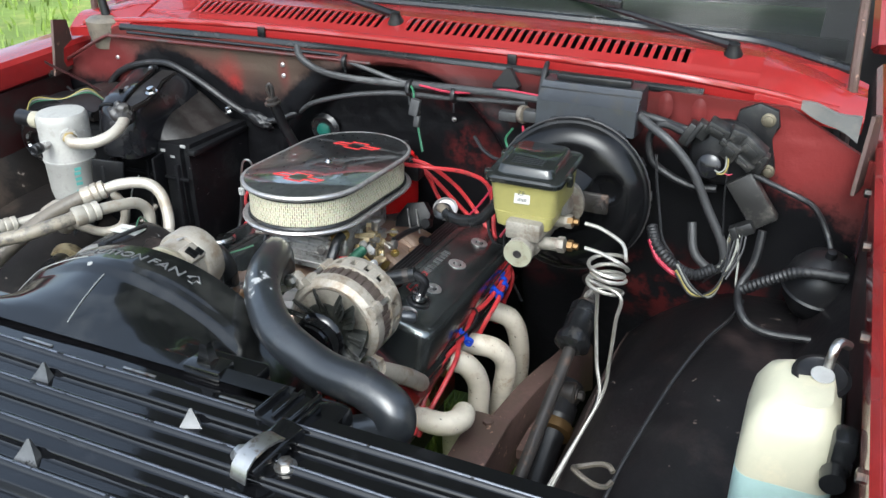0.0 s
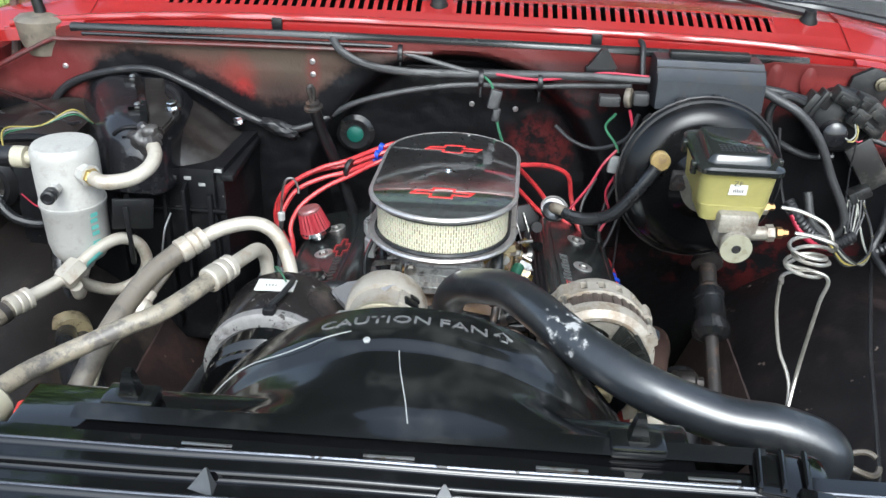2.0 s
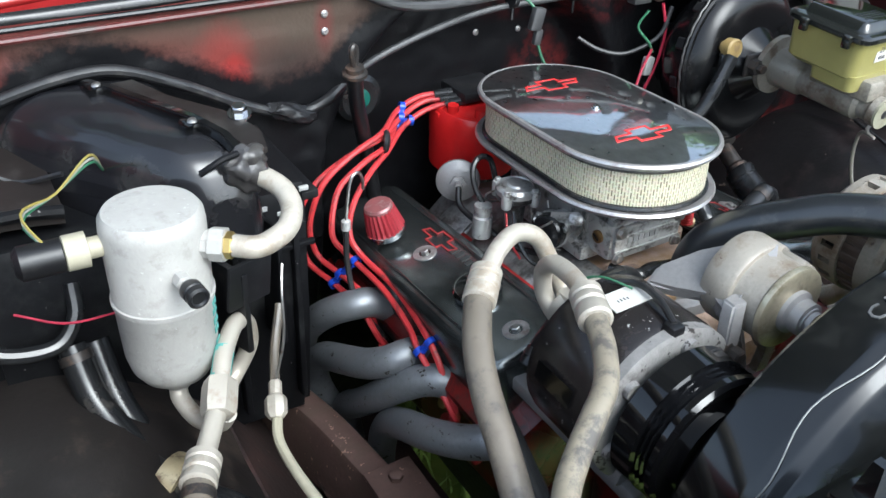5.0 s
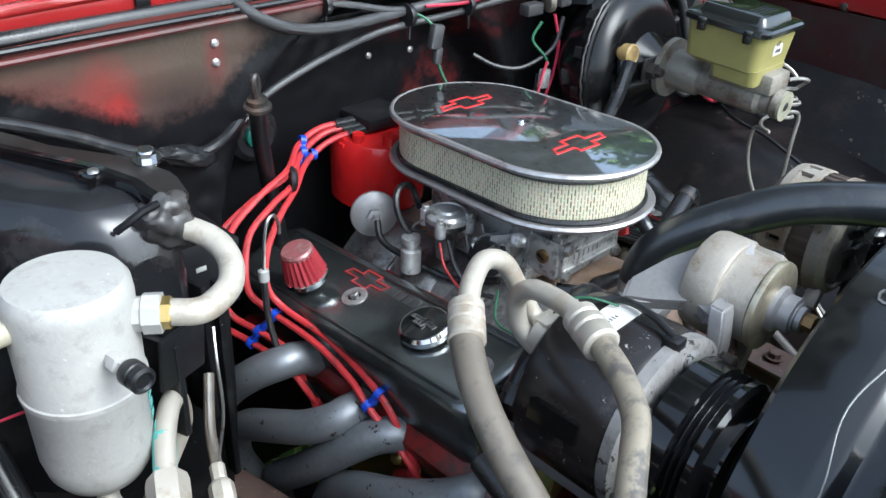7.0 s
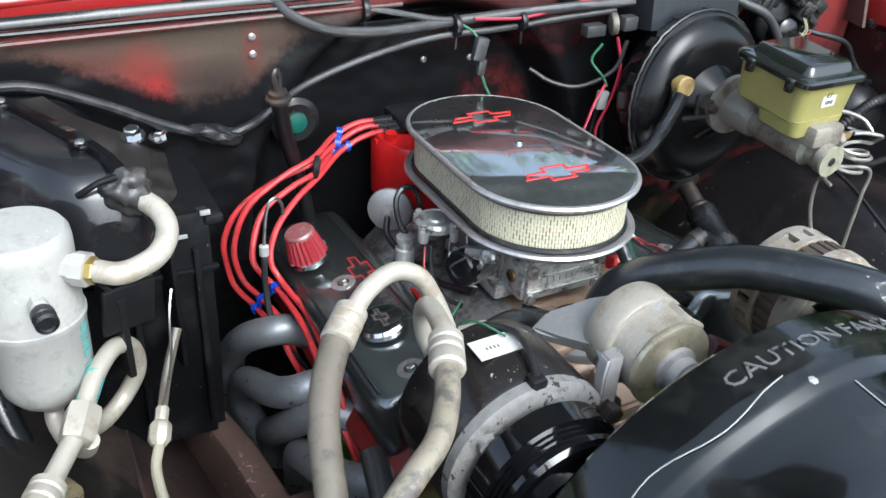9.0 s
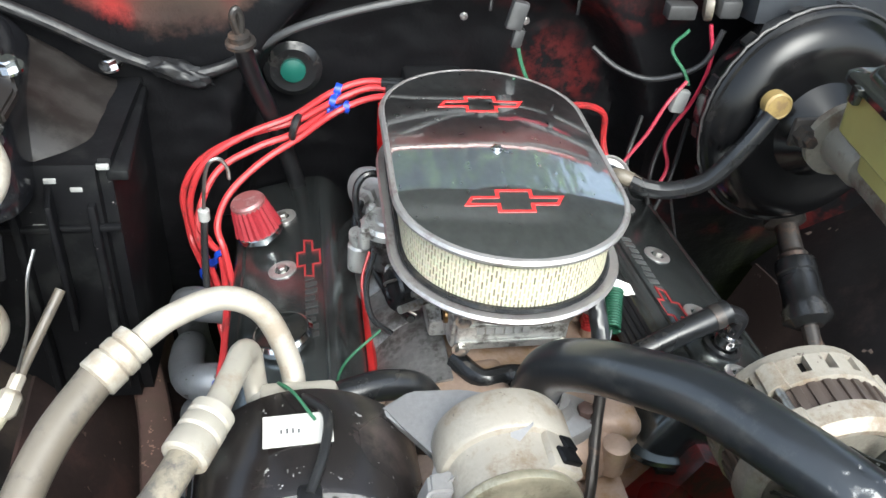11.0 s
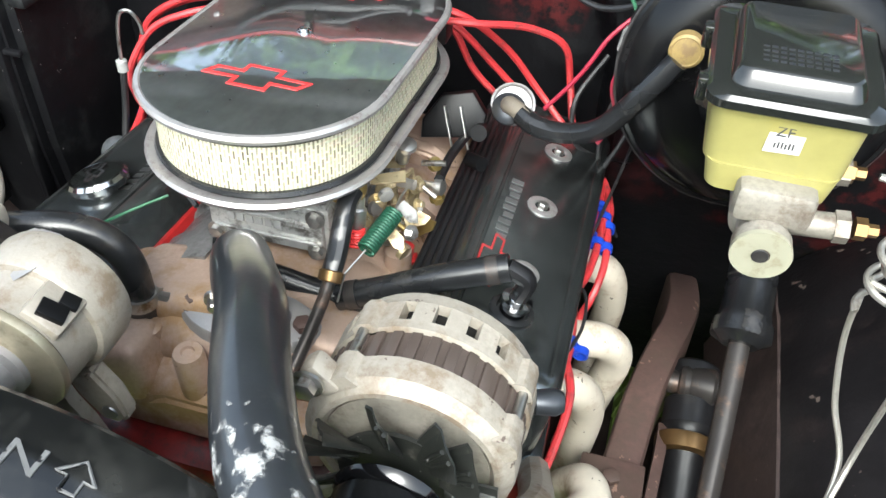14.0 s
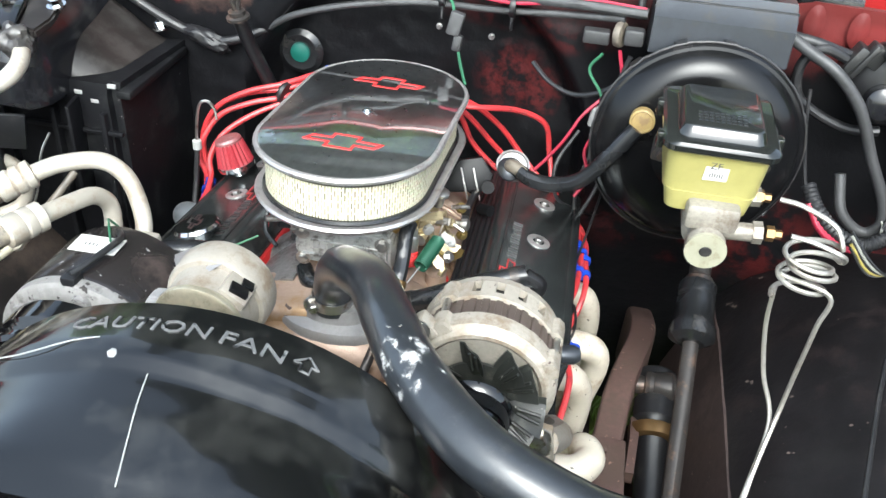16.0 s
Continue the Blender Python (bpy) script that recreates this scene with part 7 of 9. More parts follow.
ear = [V(p) for p in ((-0.052, 0, 0.946), (-0.028, 0, 0.958), (-0.014, 0, 0.936), (-0.008, 0, 0.914), (-0.016, 0, 0.905), (-0.030, 0, 0.906), (-0.044, 0, 0.926))]
loft(b, [[p + V((0, y, 0)) for p in ear] for y in (0.878, 0.893)])
bmesh.ops.bevel(b, geom=list(b.edges), offset=0.003, segments=2, affect="EDGES")
part("mounting_ear", b, cast_alu, idl)
b = B()
lathe(b, [(0.0062, 0), (0.0058, 0.0012)], (-0.022, 0.8779, 0.9175), (0, -1, 0), 18)
part("ear_hole", b, pale_ball, idl)
b = B()
loft(b, [[(x - 0.008, y, z), (x + 0.008, y, z), (x + 0.008, y + 0.01, z), (x - 0.008, y + 0.01, z)] for x, y, z in ((-0.050, 0.862, 0.955), (-0.046, 0.862, 0.940), (-0.040, 0.866, 0.915), (-0.038, 0.870, 0.89))])
part("tab", b, cast_alu, idl)
b = B()
lathe(b, [(0.010, 0.80), (0.042, 0.80), (0.045, 0.804), (0.040, 0.81), (0.040, 0.825), (0.045, 0.83), (0.01, 0.832)], V((-0.085, 0, 0.865)), (0, 1, 0), 32)
solo("belt_pulley", b, black_gloss, "glossy black belt pulley below the idler", "pulley")

# radiator hose
rh = thing("radiator_hose", (0.2, 0.8, 0.95), "thick black upper radiator hose with white scuff marks", "radiator hose")
RH = [(0.008, 1.028, 0.893), (0.009, 1.028, 0.922), (0.016, 1.018, 0.952), (0.033, 0.990, 0.982), (0.058, 0.950, 1.008), (0.087, 0.905, 1.030), (0.120, 0.838, 1.045), (0.155, 0.782, 1.046), (0.215, 0.725, 1.039), (0.292, 0.698, 1.024), (0.352, 0.688, 1.022), (0.390, 0.680, 1.010), (0.394, 0.674, 0.990), (0.375, 0.670, 0.978), (0.350, 0.666, 0.968)]
b = B()
tube(b, RH, (0.0218, 0.0250), 24, 8)
part("hose", b, rubber_sheen, rh)
b = B()
rng = random.Random(3)
path = smooth_path(RH, 12)
i0, i1 = int(0.33 * len(path)), int(0.66 * len(path))
rings_ = []
for j in range(i0, i1):
    p, d = path[j], (path[j + 1] - path[j - 1]).normalized()
    x = (V((0, 0, 1)) - d * d.z).normalized()
    y = d.cross(x)
    rr = 0.0218 + 0.0032 * j / (len(path) - 1) + 0.0005
    rings_.append([p + (x * math.cos(a) + y * math.sin(a)) * rr for a in span(-1.7, 1.7, 18)])
loft(b, rings_, caps=False, close=False)
part("scuff", b, scuff_mat, rh, "white scuffs on the hose")
b = B()
for o, ax in ((V((0.008, 1.028, 0.906)), V((0.03, 0, 1))), (V((0.363, 0.668, 0.973)), V((-0.9, -0.12, -0.36)))):
    lathe(b, [(0.0225, -0.006), (0.0235, -0.006), (0.0235, 0.006), (0.0225, 0.006)], o, ax, 26, caps=False)
    hexbolt(b, o + V((-0.02, -0.014, 0.0)), V((0.5, -1, 0)), 0.006, 0.014)
part("clamp", b, steel, rh)

# ---- driver's side of the firewall ----
bo = thing("brake_booster", (0.41, 1.40, 0.85), "round black brake booster bolted to the firewall", "brake booster")
BC = V((0.398, 1.358, 1.006))
BA = V((0.06, -1, 0.10)).normalized()
b = B()
lathe(b, [(0.06, -0.07), (0.10, -0.05), (0.122, -0.02), (0.130, 0.006), (0.133, 0.014), (0.1335, 0.026), (0.131, 0.029), (0.127, 0.030), (0.124, 0.035), (0.117, 0.043), (0.104, 0.050), (0.097, 0.0512), (0.091, 0.052), (0.085, 0.0522), (0.079, 0.0525), (0.073, 0.0527), (0.067, 0.0528), (0.058, 0.053), (0.050, 0.062), (0.03, 0.084)], BC, BA, 96)
dent = V((0.4655, 1.302, 1.0395))
for v in b.verts:
    k = (v.co - dent - BA * (v.co - dent).dot(BA)).length / 0.025
    if k < 1 and (v.co - BC).dot(BA) > 0.04:
        v.co -= BA * 0.011 * (1 - k ** 4)
part("shell", b, booster_black, bo)
b = B()
f = frame_of(BA)
for k in range(14):
    a = 2 * math.pi * k / 14 + 0.1
    c = BC + f @ V((0.1335 * math.cos(a), 0.1335 * math.sin(a), 0.016))
    prism(b, [(-0.009, -0.001), (0.009, -0.001), (0.007, 0.0018), (-0.007, 0.0018)], basis(c, f @ V((-math.sin(a), math.cos(a), 0)), f @ V((math.cos(a), math.sin(a), 0))), 0.012)
part("crimp_tab", b, black_satin, bo)
b = B()
ring_ = [BC + f @ V(((0.1345 + 0.0016 * noise.noise((k * 0.9, 2, 7))) * math.cos(k * math.pi / 60), (0.1345 + 0.0016 * noise.noise((k * 0.9, 2, 7))) * math.sin(k * math.pi / 60), 0.022 + 0.003 * noise.noise((k * 0.6, 5, 1)))) for k in range(121)]
tube(b, ring_, 0.0019, 6, 1)
part("seam_sealer", b, mastic_dark, bo, "lumpy black sealer round the crimped seam")
b = B()
box(b, (0.40, 1.42, 0.99), (0.10, 0.09, 0.10), 0.01)
part("standoff", b, black_satin, bo)
cvp = V((0.323, 1.283, 1.055))
t = thing("check_valve", cvp, "yellow-brown plastic check valve on the booster", "check valve")
b = B()
lathe(b, [(0.009, -0.03), (0.009, -0.016), (0.015, -0.014), (0.0155, 0.0), (0.013, 0.002), (0.012, 0.001), (0.005, 0.002)], cvp, (-0.05, -1, 0.12), 22)
part("body", b, plug_yellow, t)
b = B()
tube(b, [cvp + V((-0.004, 0.012, -0.01)), cvp + V((-0.012, 0.004, -0.03))], 0.009, 10, 1)
part("nipple", b, rubber, t)

mc = thing("master_cylinder", (0.40, 1.15, 0.98), "cast brake master cylinder with yellowed reservoir and black lid", "master cylinder")
b = B()
lathe(b, [(0.019, 0.0), (0.021, 0.003), (0.021, 0.012), (0.018, 0.016), (0.018, 0.03), (0.024, 0.036), (0.024, 0.13), (0.028, 0.135), (0.030, 0.18), (0.045, 0.183), (0.045, 0.192)], (0.397, 1.073, 1.019), (0.01, 1, 0.045), 32)
box(b, (0.398, 1.135, 1.048), (0.055, 0.10, 0.03), 0.006)
rod(b, (0.40, 1.115, 1.02), (0.448, 1.112, 1.026), 0.010, 16)
lathe(b, [(0.0122, 0), (0.0122, 0.010)], (0.446, 1.112, 1.026), (1, 0, 0.1), 6)
rod(b, (0.40, 1.16, 1.035), (0.446, 1.155, 1.045), 0.0085, 16)
lathe(b, [(0.0108, 0), (0.0108, 0.010)], (0.444, 1.155, 1.045), (1, 0, 0.1), 6)
part("body", b, mc_cast, mc)
b = B()
lathe(b, [(0.0215, 0), (0.0215, 0.004), (0.0065, 0.0042), (0.006, -0.004)][::-1], (0.397, 1.0745, 1.019), (0, -1, -0.045), 30)
part("end_cap", b, end_cap_mat, mc, "pale end cap with a centre hole")
b = B()
lathe(b, [(0.0062, 0), (0.0058, 0.0006)], (0.3965, 1.0698, 1.0188), (0, -1, -0.045), 16)
part("centre_hole", b, mastic_dark, mc)
b = B()
for x, y, z in ((0.472, 1.113, 1.027), (0.46, 1.153, 1.047)):
    lathe(b, [(0.0085, 0), (0.0085, 0.008), (0.005, 0.009), (0.005, 0.016)], (x - 0.012, y, z), (1, 0, 0.05), 6)
part("line_fitting", b, dull_copper, mc)
b = B()
for sx in (-1, 1):
    lathe(b, [(0.012, 0), (0.012, 0.012), (0.007, 0.013), (0.007, 0.022)], (0.41 + sx * 0.058, 1.268, 1.03), (0, -1, 0), 6)
box(b, (0.41, 1.272, 1.03), (0.14, 0.008, 0.035), 0.004)
part("mounting_flange", b, dark_steel, mc)


def rounded(w, l, r, n=5):
    p = []
    for cx, cy, a0 in ((w - r, l - r, 0), (-w + r, l - r, 90), (-w + r, -l + r, 180), (w - r, -l + r, 270)):
        p += [(cx + r * math.cos(radians(a0 + 90 * k / n)), cy + r * math.sin(radians(a0 + 90 * k / n))) for k in range(n + 1)]
    return p


RM = pose(0.391, 1.158, 1.07, 3, 0, 0)
b = B()
loft(b, [[RM @ V((x, y, z)) for x, y in rounded(w, l, 0.014)] for z, w, l in ((-0.006, 0.042, 0.05), (0.0, 0.048, 0.056), (0.05, 0.0515, 0.0595), (0.053, 0.052, 0.06))])
loft(b, [[RM @ V((x, y - 0.022, z)) for x, y in rounded(w, l, 0.011)] for z, w, l in ((-0.024, 0.038, 0.030), (-0.021, 0.042, 0.034), (0.002, 0.046, 0.036))])
part("reservoir", b, reservoir_mat, mc, "yellowed translucent fluid reservoir")
b = B()
loft(b, [[RM @ V((x, y, z)) for x, y in rounded(w, l, r)] for z, w, l, r in ((0.050, 0.056, 0.064, 0.014), (0.052, 0.058, 0.066, 0.014), (0.058, 0.058, 0.066, 0.014), (0.061, 0.055, 0.063, 0.014), (0.062, 0.044, 0.052, 0.012), (0.072, 0.040, 0.048, 0.010), (0.074, 0.037, 0.045, 0.008))])
part("lid", b, glass_dark, mc, "glossy black reservoir lid")
b = B()
for k in range(4):
    bars(b, RM @ pose(-0.026, -0.018 - 0.006 * k, 0.0741), 9, 0.004, 0.0028, 0.0055, 0.0003)
part("lid_print", b, motor_grey, mc)
b = B()
for sx, yy in ((-1, 0.03), (1, -0.02), (-1, -0.04)):
    box(b, tuple(RM @ V((sx * 0.06, yy, 0.05))), (0.008, 0.012, 0.018), 0.002)
part("lid_tab", b, glass_dark, mc)
sm = RM @ basis((0.0, -0.0585, 0.022), (1, 0, 0), (0, 0.06, 1))
b = B()
prism(b, [(-0.012, -0.002), (0.012, -0.001), (0.013, 0.022), (-0.010, 0.023)], sm, 0.0008)
lab = part("sticker", b, paper, mc, "small white sticker")
b = B()
letters(b, "ZF", 0.011, lambda u, v, h: sm @ V((u - 0.007, v + 0.0115, 0.0012 + h * 0.3)))
bars(b, sm @ pose(-0.006, 0.002, 0.0008), 6, 0.0012, 0.005, 0.0024, 0.0004)
part("sticker_print", b, print_ink, lab)


def brake_line(pts, label):
    return hose("brake_line", pts, 0.0029, line_silver, label, "brake line", 8, 6, group="brake lines")


def coil_pts(c, r, z0, z1, turns, a0=0.0):
    n = int(turns * 12)
    return [(c[0] + r * math.cos(a0 + 2 * math.pi * k / 12), c[1] + r * 0.75 * math.sin(a0 + 2 * math.pi * k / 12), z0 + (z1 - z0) * k / n) for k in range(n + 1)]


brake_line([(0.474, 1.153, 1.048), (0.50, 1.15, 1.045), (0.535, 1.14, 1.032), (0.545, 1.125, 1.015)] + coil_pts((0.517, 1.13), 0.027, 1.012, 0.940, 2.5, 0.2) + [(0.500, 1.155, 0.935), (0.504, 1.155, 0.88), (0.515, 1.135, 0.82), (0.53, 1.10, 0.775), (0.508, 1.03, 0.72), (0.48, 0.95, 0.66)], "bright coiled steel brake line")
brake_line([(0.486, 1.113, 1.028), (0.51, 1.11, 1.026), (0.54, 1.105, 1.018), (0.55, 1.12, 1.003)] + coil_pts((0.522, 1.125), 0.026, 0.998, 0.97, 1.5, 0.0) + [(0.545, 1.110, 0.962), (0.543, 1.108, 0.92), (0.54, 1.107, 0.85), (0.536, 1.10, 0.79), (0.513, 1.04, 0.728), (0.49, 0.95, 0.665)], "bright bent steel brake line")

# wiper motor cover and wiring above the booster
t = thing("wiper_motor_cover", (0.405, 1.41, 1.11), "grey-black box cover on the firewall above the booster", "cover box")
b = B()
prism(b, [(-0.06, -0.035), (0.0, -0.045), (0.03, -0.04), (0.03, 0.03), (0.02, 0.036), (-0.025, 0.036), (-0.04, 0.02), (-0.055, 0.01)], basis((0.318, 1.432, 1.146), (0, 1, 0), (0, 0, 1)), 0.172, 0.003)
part("box", b, motor_grey, t)
b = B()
for z, y in ((1.163, 1.394), (1.171, 1.400)):
    box(b, (0.404, y, z), (0.176, 0.006, 0.005), 0.0015)
box(b, (0.404, 1.425, 1.188), (0.13, 0.02, 0.012), 0.003)
part("rib", b, black_satin, t)

b = B()
box(b, (0.234, 1.452, 1.148), (0.05, 0.012, 0.012), 0.003)
loft(b, [[(0.212, 1.458, 1.152), (0.262, 1.458, 1.152), (0.262, 1.445, 1.152), (0.212, 1.445, 1.152)], [(0.233, 1.458, 1.182), (0.243, 1.458, 1.182), (0.243, 1.448, 1.182), (0.233, 1.448, 1.182)]])
solo("harness_bracket", b, black_satin, "small black triangular harness bracket on the firewall", "bracket")
t = thing("vacuum_solenoid", (0.285, 1.42, 1.10), "pale ringed solenoid with grey plug", "solenoid")
b = B()
lathe(b, [(0.010, 0), (0.016, 0.002), (0.017, 0.006), (0.016, 0.011), (0.010, 0.012)], (0.276, 1.418, 1.112), (1, -0.4, 0.1), 20)
part("ring", b, rubber_grey, t)
b = B()
box(b, (0.252, 1.424, 1.104), (0.035, 0.02, 0.018), 0.003)
box(b, (0.300, 1.405, 1.116), (0.026, 0.02, 0.022), 0.004)
part("plug", b, loom_grey, t)
t = thing("hanging_connector", (0.06, 1.43, 1.08), "grey two-way connector hanging on its wire", "connector")
b = B()
box(b, (0.060, 1.430, 1.093), (0.020, 0.012, 0.034), 0.003, (0, 12, 0))
box(b, (0.064, 1.430, 1.066), (0.013, 0.010, 0.024), 0.003, (0, 8, 0))
part("housing", b, loom_grey, t)
b = B()
tube(b, [(0.035, 1.462, 1.125), (0.05, 1.445, 1.118), (0.057, 1.432, 1.108)], 0.0022, 6, 5)
tube(b, [(0.066, 1.430, 1.055), (0.072, 1.425, 1.035), (0.082, 1.415, 1.012)], 0.0024, 6, 5)
part("lead", b, wire_green, t)
t = thing("green_plug", (-0.191, 1.52, 0.989), "green plastic plug in a black rubber grommet", "grommet plug")
b = B()
lathe(b, [(0.034, 0), (0.036, 0.006), (0.028, 0.012), (0.017, 0.010)], (-0.191, 1.512, 0.989), (0, -1, 0), 26)
part("grommet", b, rubber, t)
b = B()
lathe(b, [(0.016, 0.008), (0.015, 0.014), (0.006, 0.017)], (-0.191, 1.512, 0.989), (0, -1, 0), 22)
part("plug", b, green_plug, t)
t = thing("transmission_dipstick", (-0.23, 1.42, 1.0), "black dipstick tube with a dark looped handle", "dipstick")
b = B()
tube(b, [(-0.246, 1.406, 1.068), (-0.236, 1.42, 1.02), (-0.215, 1.44, 0.95), (-0.19, 1.46, 0.85), (-0.16, 1.48, 0.7)], 0.0105, 12, 5)
part("tube", b, black_satin, t)
b = B()
lathe(b, [(0.010, 0), (0.0165, 0.002), (0.0165, 0.006), (0.012, 0.008), (0.012, 0.014), (0.004, 0.016)], (-0.246, 1.405, 1.066), (-0.1, -0.15, 1), 18)
part("collar", b, dark_steel, t)
b = B()
tube(b, [(-0.248, 1.403, 1.078), (-0.253, 1.400, 1.10), (-0.249, 1.402, 1.108), (-0.245, 1.404, 1.098), (-0.246, 1.404, 1.08)], 0.0042, 8, 5)
part("handle", b, dark_steel, t)

hose("main_harness", [(-0.80, 1.44, 0.99), (-0.745, 1.455, 1.02), (-0.70, 1.462, 1.066), (-0.63, 1.455, 1.095), (-0.539, 1.447, 1.108), (-0.46, 1.447, 1.078), (-0.39, 1.448, 1.040), (-0.345, 1.449, 1.020), (-0.305, 1.450, 1.010), (-0.265, 1.455, 1.018), (-0.231, 1.470, 1.032)], 0.0072, wire_black, "black taped wiring harness over the heater case", "wiring harness")
b = B()
bmesh.ops.create_icosphere(b, subdivisions=4, radius=1.0)
for v in b.verts:
    k = 1 + 0.28 * noise.noise(v.co * 1.8 + V((5, 2, 1))) + 0.15 * noise.noise(v.co * 5)
    v.co = V((-0.318, 1.449, 1.012)) + V((v.co.x * 0.034 * k, v.co.y * 0.013 * k, v.co.z * 0.014 * k - 0.35 * v.co.x * 0.034))
solo("harness_tape", b, black_satin, "torn black tape wrapped round the harness joint", "tape")
hose("harness_upper", [(-0.227, 1.478, 1.176), (-0.205, 1.455, 1.155), (-0.16, 1.448, 1.136), (-0.10, 1.448, 1.128), (-0.03, 1.458, 1.125), (0.035, 1.466, 1.125), (0.12, 1.450, 1.133), (0.22, 1.432, 1.140), (0.313, 1.415, 1.144)], 0.0072, loom_grey, "grey wiring loom drooping along the firewall", "wiring harness")
hose("harness_lower", [(-0.231, 1.470, 1.032), (-0.185, 1.462, 1.062), (-0.10, 1.462, 1.088), (0.0, 1.468, 1.103), (0.12, 1.452, 1.112), (0.21, 1.440, 1.122), (0.285, 1.420, 1.132)], 0.005, loom_grey, "thin grey wiring loom along the firewall", "wiring harness")
hose("harness_branch", [(-0.231, 1.470, 1.032), (-0.18, 1.472, 1.09), (-0.125, 1.468, 1.146), (-0.105, 1.463, 1.155), (-0.06, 1.460, 1.147), (0.0, 1.463, 1.132), (0.04, 1.464, 1.126)], 0.0045, loom_grey, "thin grey cable clipped to the firewall", "wiring harness")
hose("red_feed_wire", [(0.06, 1.452, 1.130), (0.13, 1.440, 1.128), (0.19, 1.436, 1.137), (0.24, 1.43, 1.148), (0.31, 1.415, 1.150)], 0.0024, wire_thin_red, "thin red wire beside the loom", "wire", 6)
hose("cowl_wire", [(0.300, 1.485, 1.19), (0.303, 1.466, 1.185), (0.303, 1.448, 1.16), (0.305, 1.435, 1.13)], 0.005, wire_black, "short black wire dropping from the cowl", "wire", 8)
b = B()
for x, y, z in ((0.035, 1.460, 1.120), (0.135, 1.446, 1.122), (-0.105, 1.462, 1.155)):
    lathe(b, [(0.015, -0.004), (0.016, 0.0), (0.015, 0.004)], (x, y, z), (1, 0, 0), 14)
    box(b, (x, y - 0.004, z - 0.022), (0.004, 0.003, 0.022), 0.001)
solo("harness_clips", b, black_satin, "black plastic clips holding the firewall loom", "clip", kind="stuff")

hose("pale_pink_wire", [(0.264, 1.412, 1.085), (0.25, 1.415, 1.06), (0.268, 1.405, 1.035), (0.275, 1.40, 1.02)], 0.0022, wire_green, "thin green wire curling beside the booster", "wire", 6)
hose("pink_lead", [(0.272, 1.400, 1.025), (0.25, 1.392, 1.00), (0.232, 1.385, 0.965), (0.212, 1.38, 0.935), (0.196, 1.375, 0.915)], 0.0024, wire_thin_red, "thin pinkish-red lead slanting to the engine", "wire", 6)
hose("red_drop_wire", [(0.285, 1.405, 1.095), (0.295, 1.40, 1.05), (0.285, 1.398, 1.0), (0.262, 1.395, 0.95), (0.272, 1.39, 0.91), (0.258, 1.38, 0.88)], 0.0025, wire_thin_red, "thin red wire hanging beside the booster", "wire", 6)
hose("black_branch_wire", [(0.17, 1.462, 1.04), (0.20, 1.44, 1.022), (0.24, 1.42, 1.018), (0.285, 1.402, 1.045), (0.300, 1.40, 1.09)], 0.0036, wire_black, "black branch wire across the recess", "wire", 8)
b = B()
box(b, (0.270, 1.402, 0.998), (0.018, 0.012, 0.030), 0.003, (0, 8, 0))
solo("white_connector", b, worn_white, "small pale connector hanging by the booster", "connector")
for k, (p, lab_) in enumerate(([[(0.30, 1.44, 0.99), (0.262, 1.41, 0.90), (0.268, 1.39, 0.82), (0.30, 1.40, 0.74)], "black"], [[(0.31, 1.44, 0.95), (0.285, 1.40, 0.88), (0.255, 1.38, 0.80), (0.26, 1.36, 0.72)], "black"], [[(0.25, 1.45, 0.95), (0.225, 1.41, 0.91), (0.235, 1.40, 0.86), (0.275, 1.41, 0.84)], "black"])):
    hose("loose_wire", p, 0.003, wire_black, "loose black wire behind the engine", "wire", 6, group="loose wires")

# cruise servo, fuse module and conduits on the right of the firewall
t = thing("cruise_servo", (0.64, 1.40, 1.06), "dusty black servo motor with plugs on a two-bolt bracket", "servo")
b = B()
lathe(b, [(0.040, 0), (0.050, 0.004), (0.054, 0.014), (0.054, 0.030), (0.050, 0.036), (0.044, 0.039), (0.030, 0.044), (0.012, 0.046)], (0.632, 1.440, 1.092), (-0.08, -1, 0.1), 40)
part("body", b, black_satin, t)
b = B()
lathe(b, [(0.020, 0), (0.022, 0.006), (0.020, 0.024), (0.014, 0.028)], (0.617, 1.398, 1.078), (-0.1, -1, 0.15), 24)
part("motor_end", b, hvac_gloss, t)
b = B()
prism(b, [(-0.030, 0.010), (0.0, 0.026), (0.030, 0.016), (0.036, -0.010), (0.024, -0.030), (0.034, -0.060), (0.040, -0.084), (0.026, -0.104), (0.004, -0.100), (-0.012, -0.080), (-0.040, -0.04)], basis((0.674, 1.443, 1.152), (1, 0, 0), (0, 0, 1)), 0.010, 0.003)
part("bracket", b, black_satin, t)
b = B()
for p in ((0.691, 1.430, 1.153), (0.703, 1.430, 1.067)):
    lathe(b, [(0.0115, 0), (0.0115, 0.002), (0.008, 0.003), (0.0075, 0.007), (0.004, 0.008)], p, (0, -1, 0), 18)
part("bolt", b, zinc_dull, t)
for x, y, z, w, d, h, r, q in ((0.622, 1.392, 1.140, 0.040, 0.030, 0.022, 24, 0), (0.652, 1.388, 1.134, 0.030, 0.026, 0.026, 20, 10), (0.676, 1.390, 1.117, 0.042, 0.028, 0.030, 38, 0), (0.646, 1.382, 1.112, 0.026, 0.024, 0.032, 30, -10), (0.668, 1.384, 1.094, 0.034, 0.020, 0.016, 36, 0), (0.635, 1.384, 1.124, 0.018, 0.020, 0.014, 30, 0), (0.690, 1.400, 1.092, 0.020, 0.022, 0.036, 20, 0)):
    b = B()
    box(b, (x, y, z), (w, d, h), 0.003, (6, r, q))
    box(b, (x - 0.003, y - d / 2 - 0.001, z), (w * 0.6, 0.006, h * 0.45), 0.001, (6, r, q))
    part_one("plug", b, dusty_plug, t)
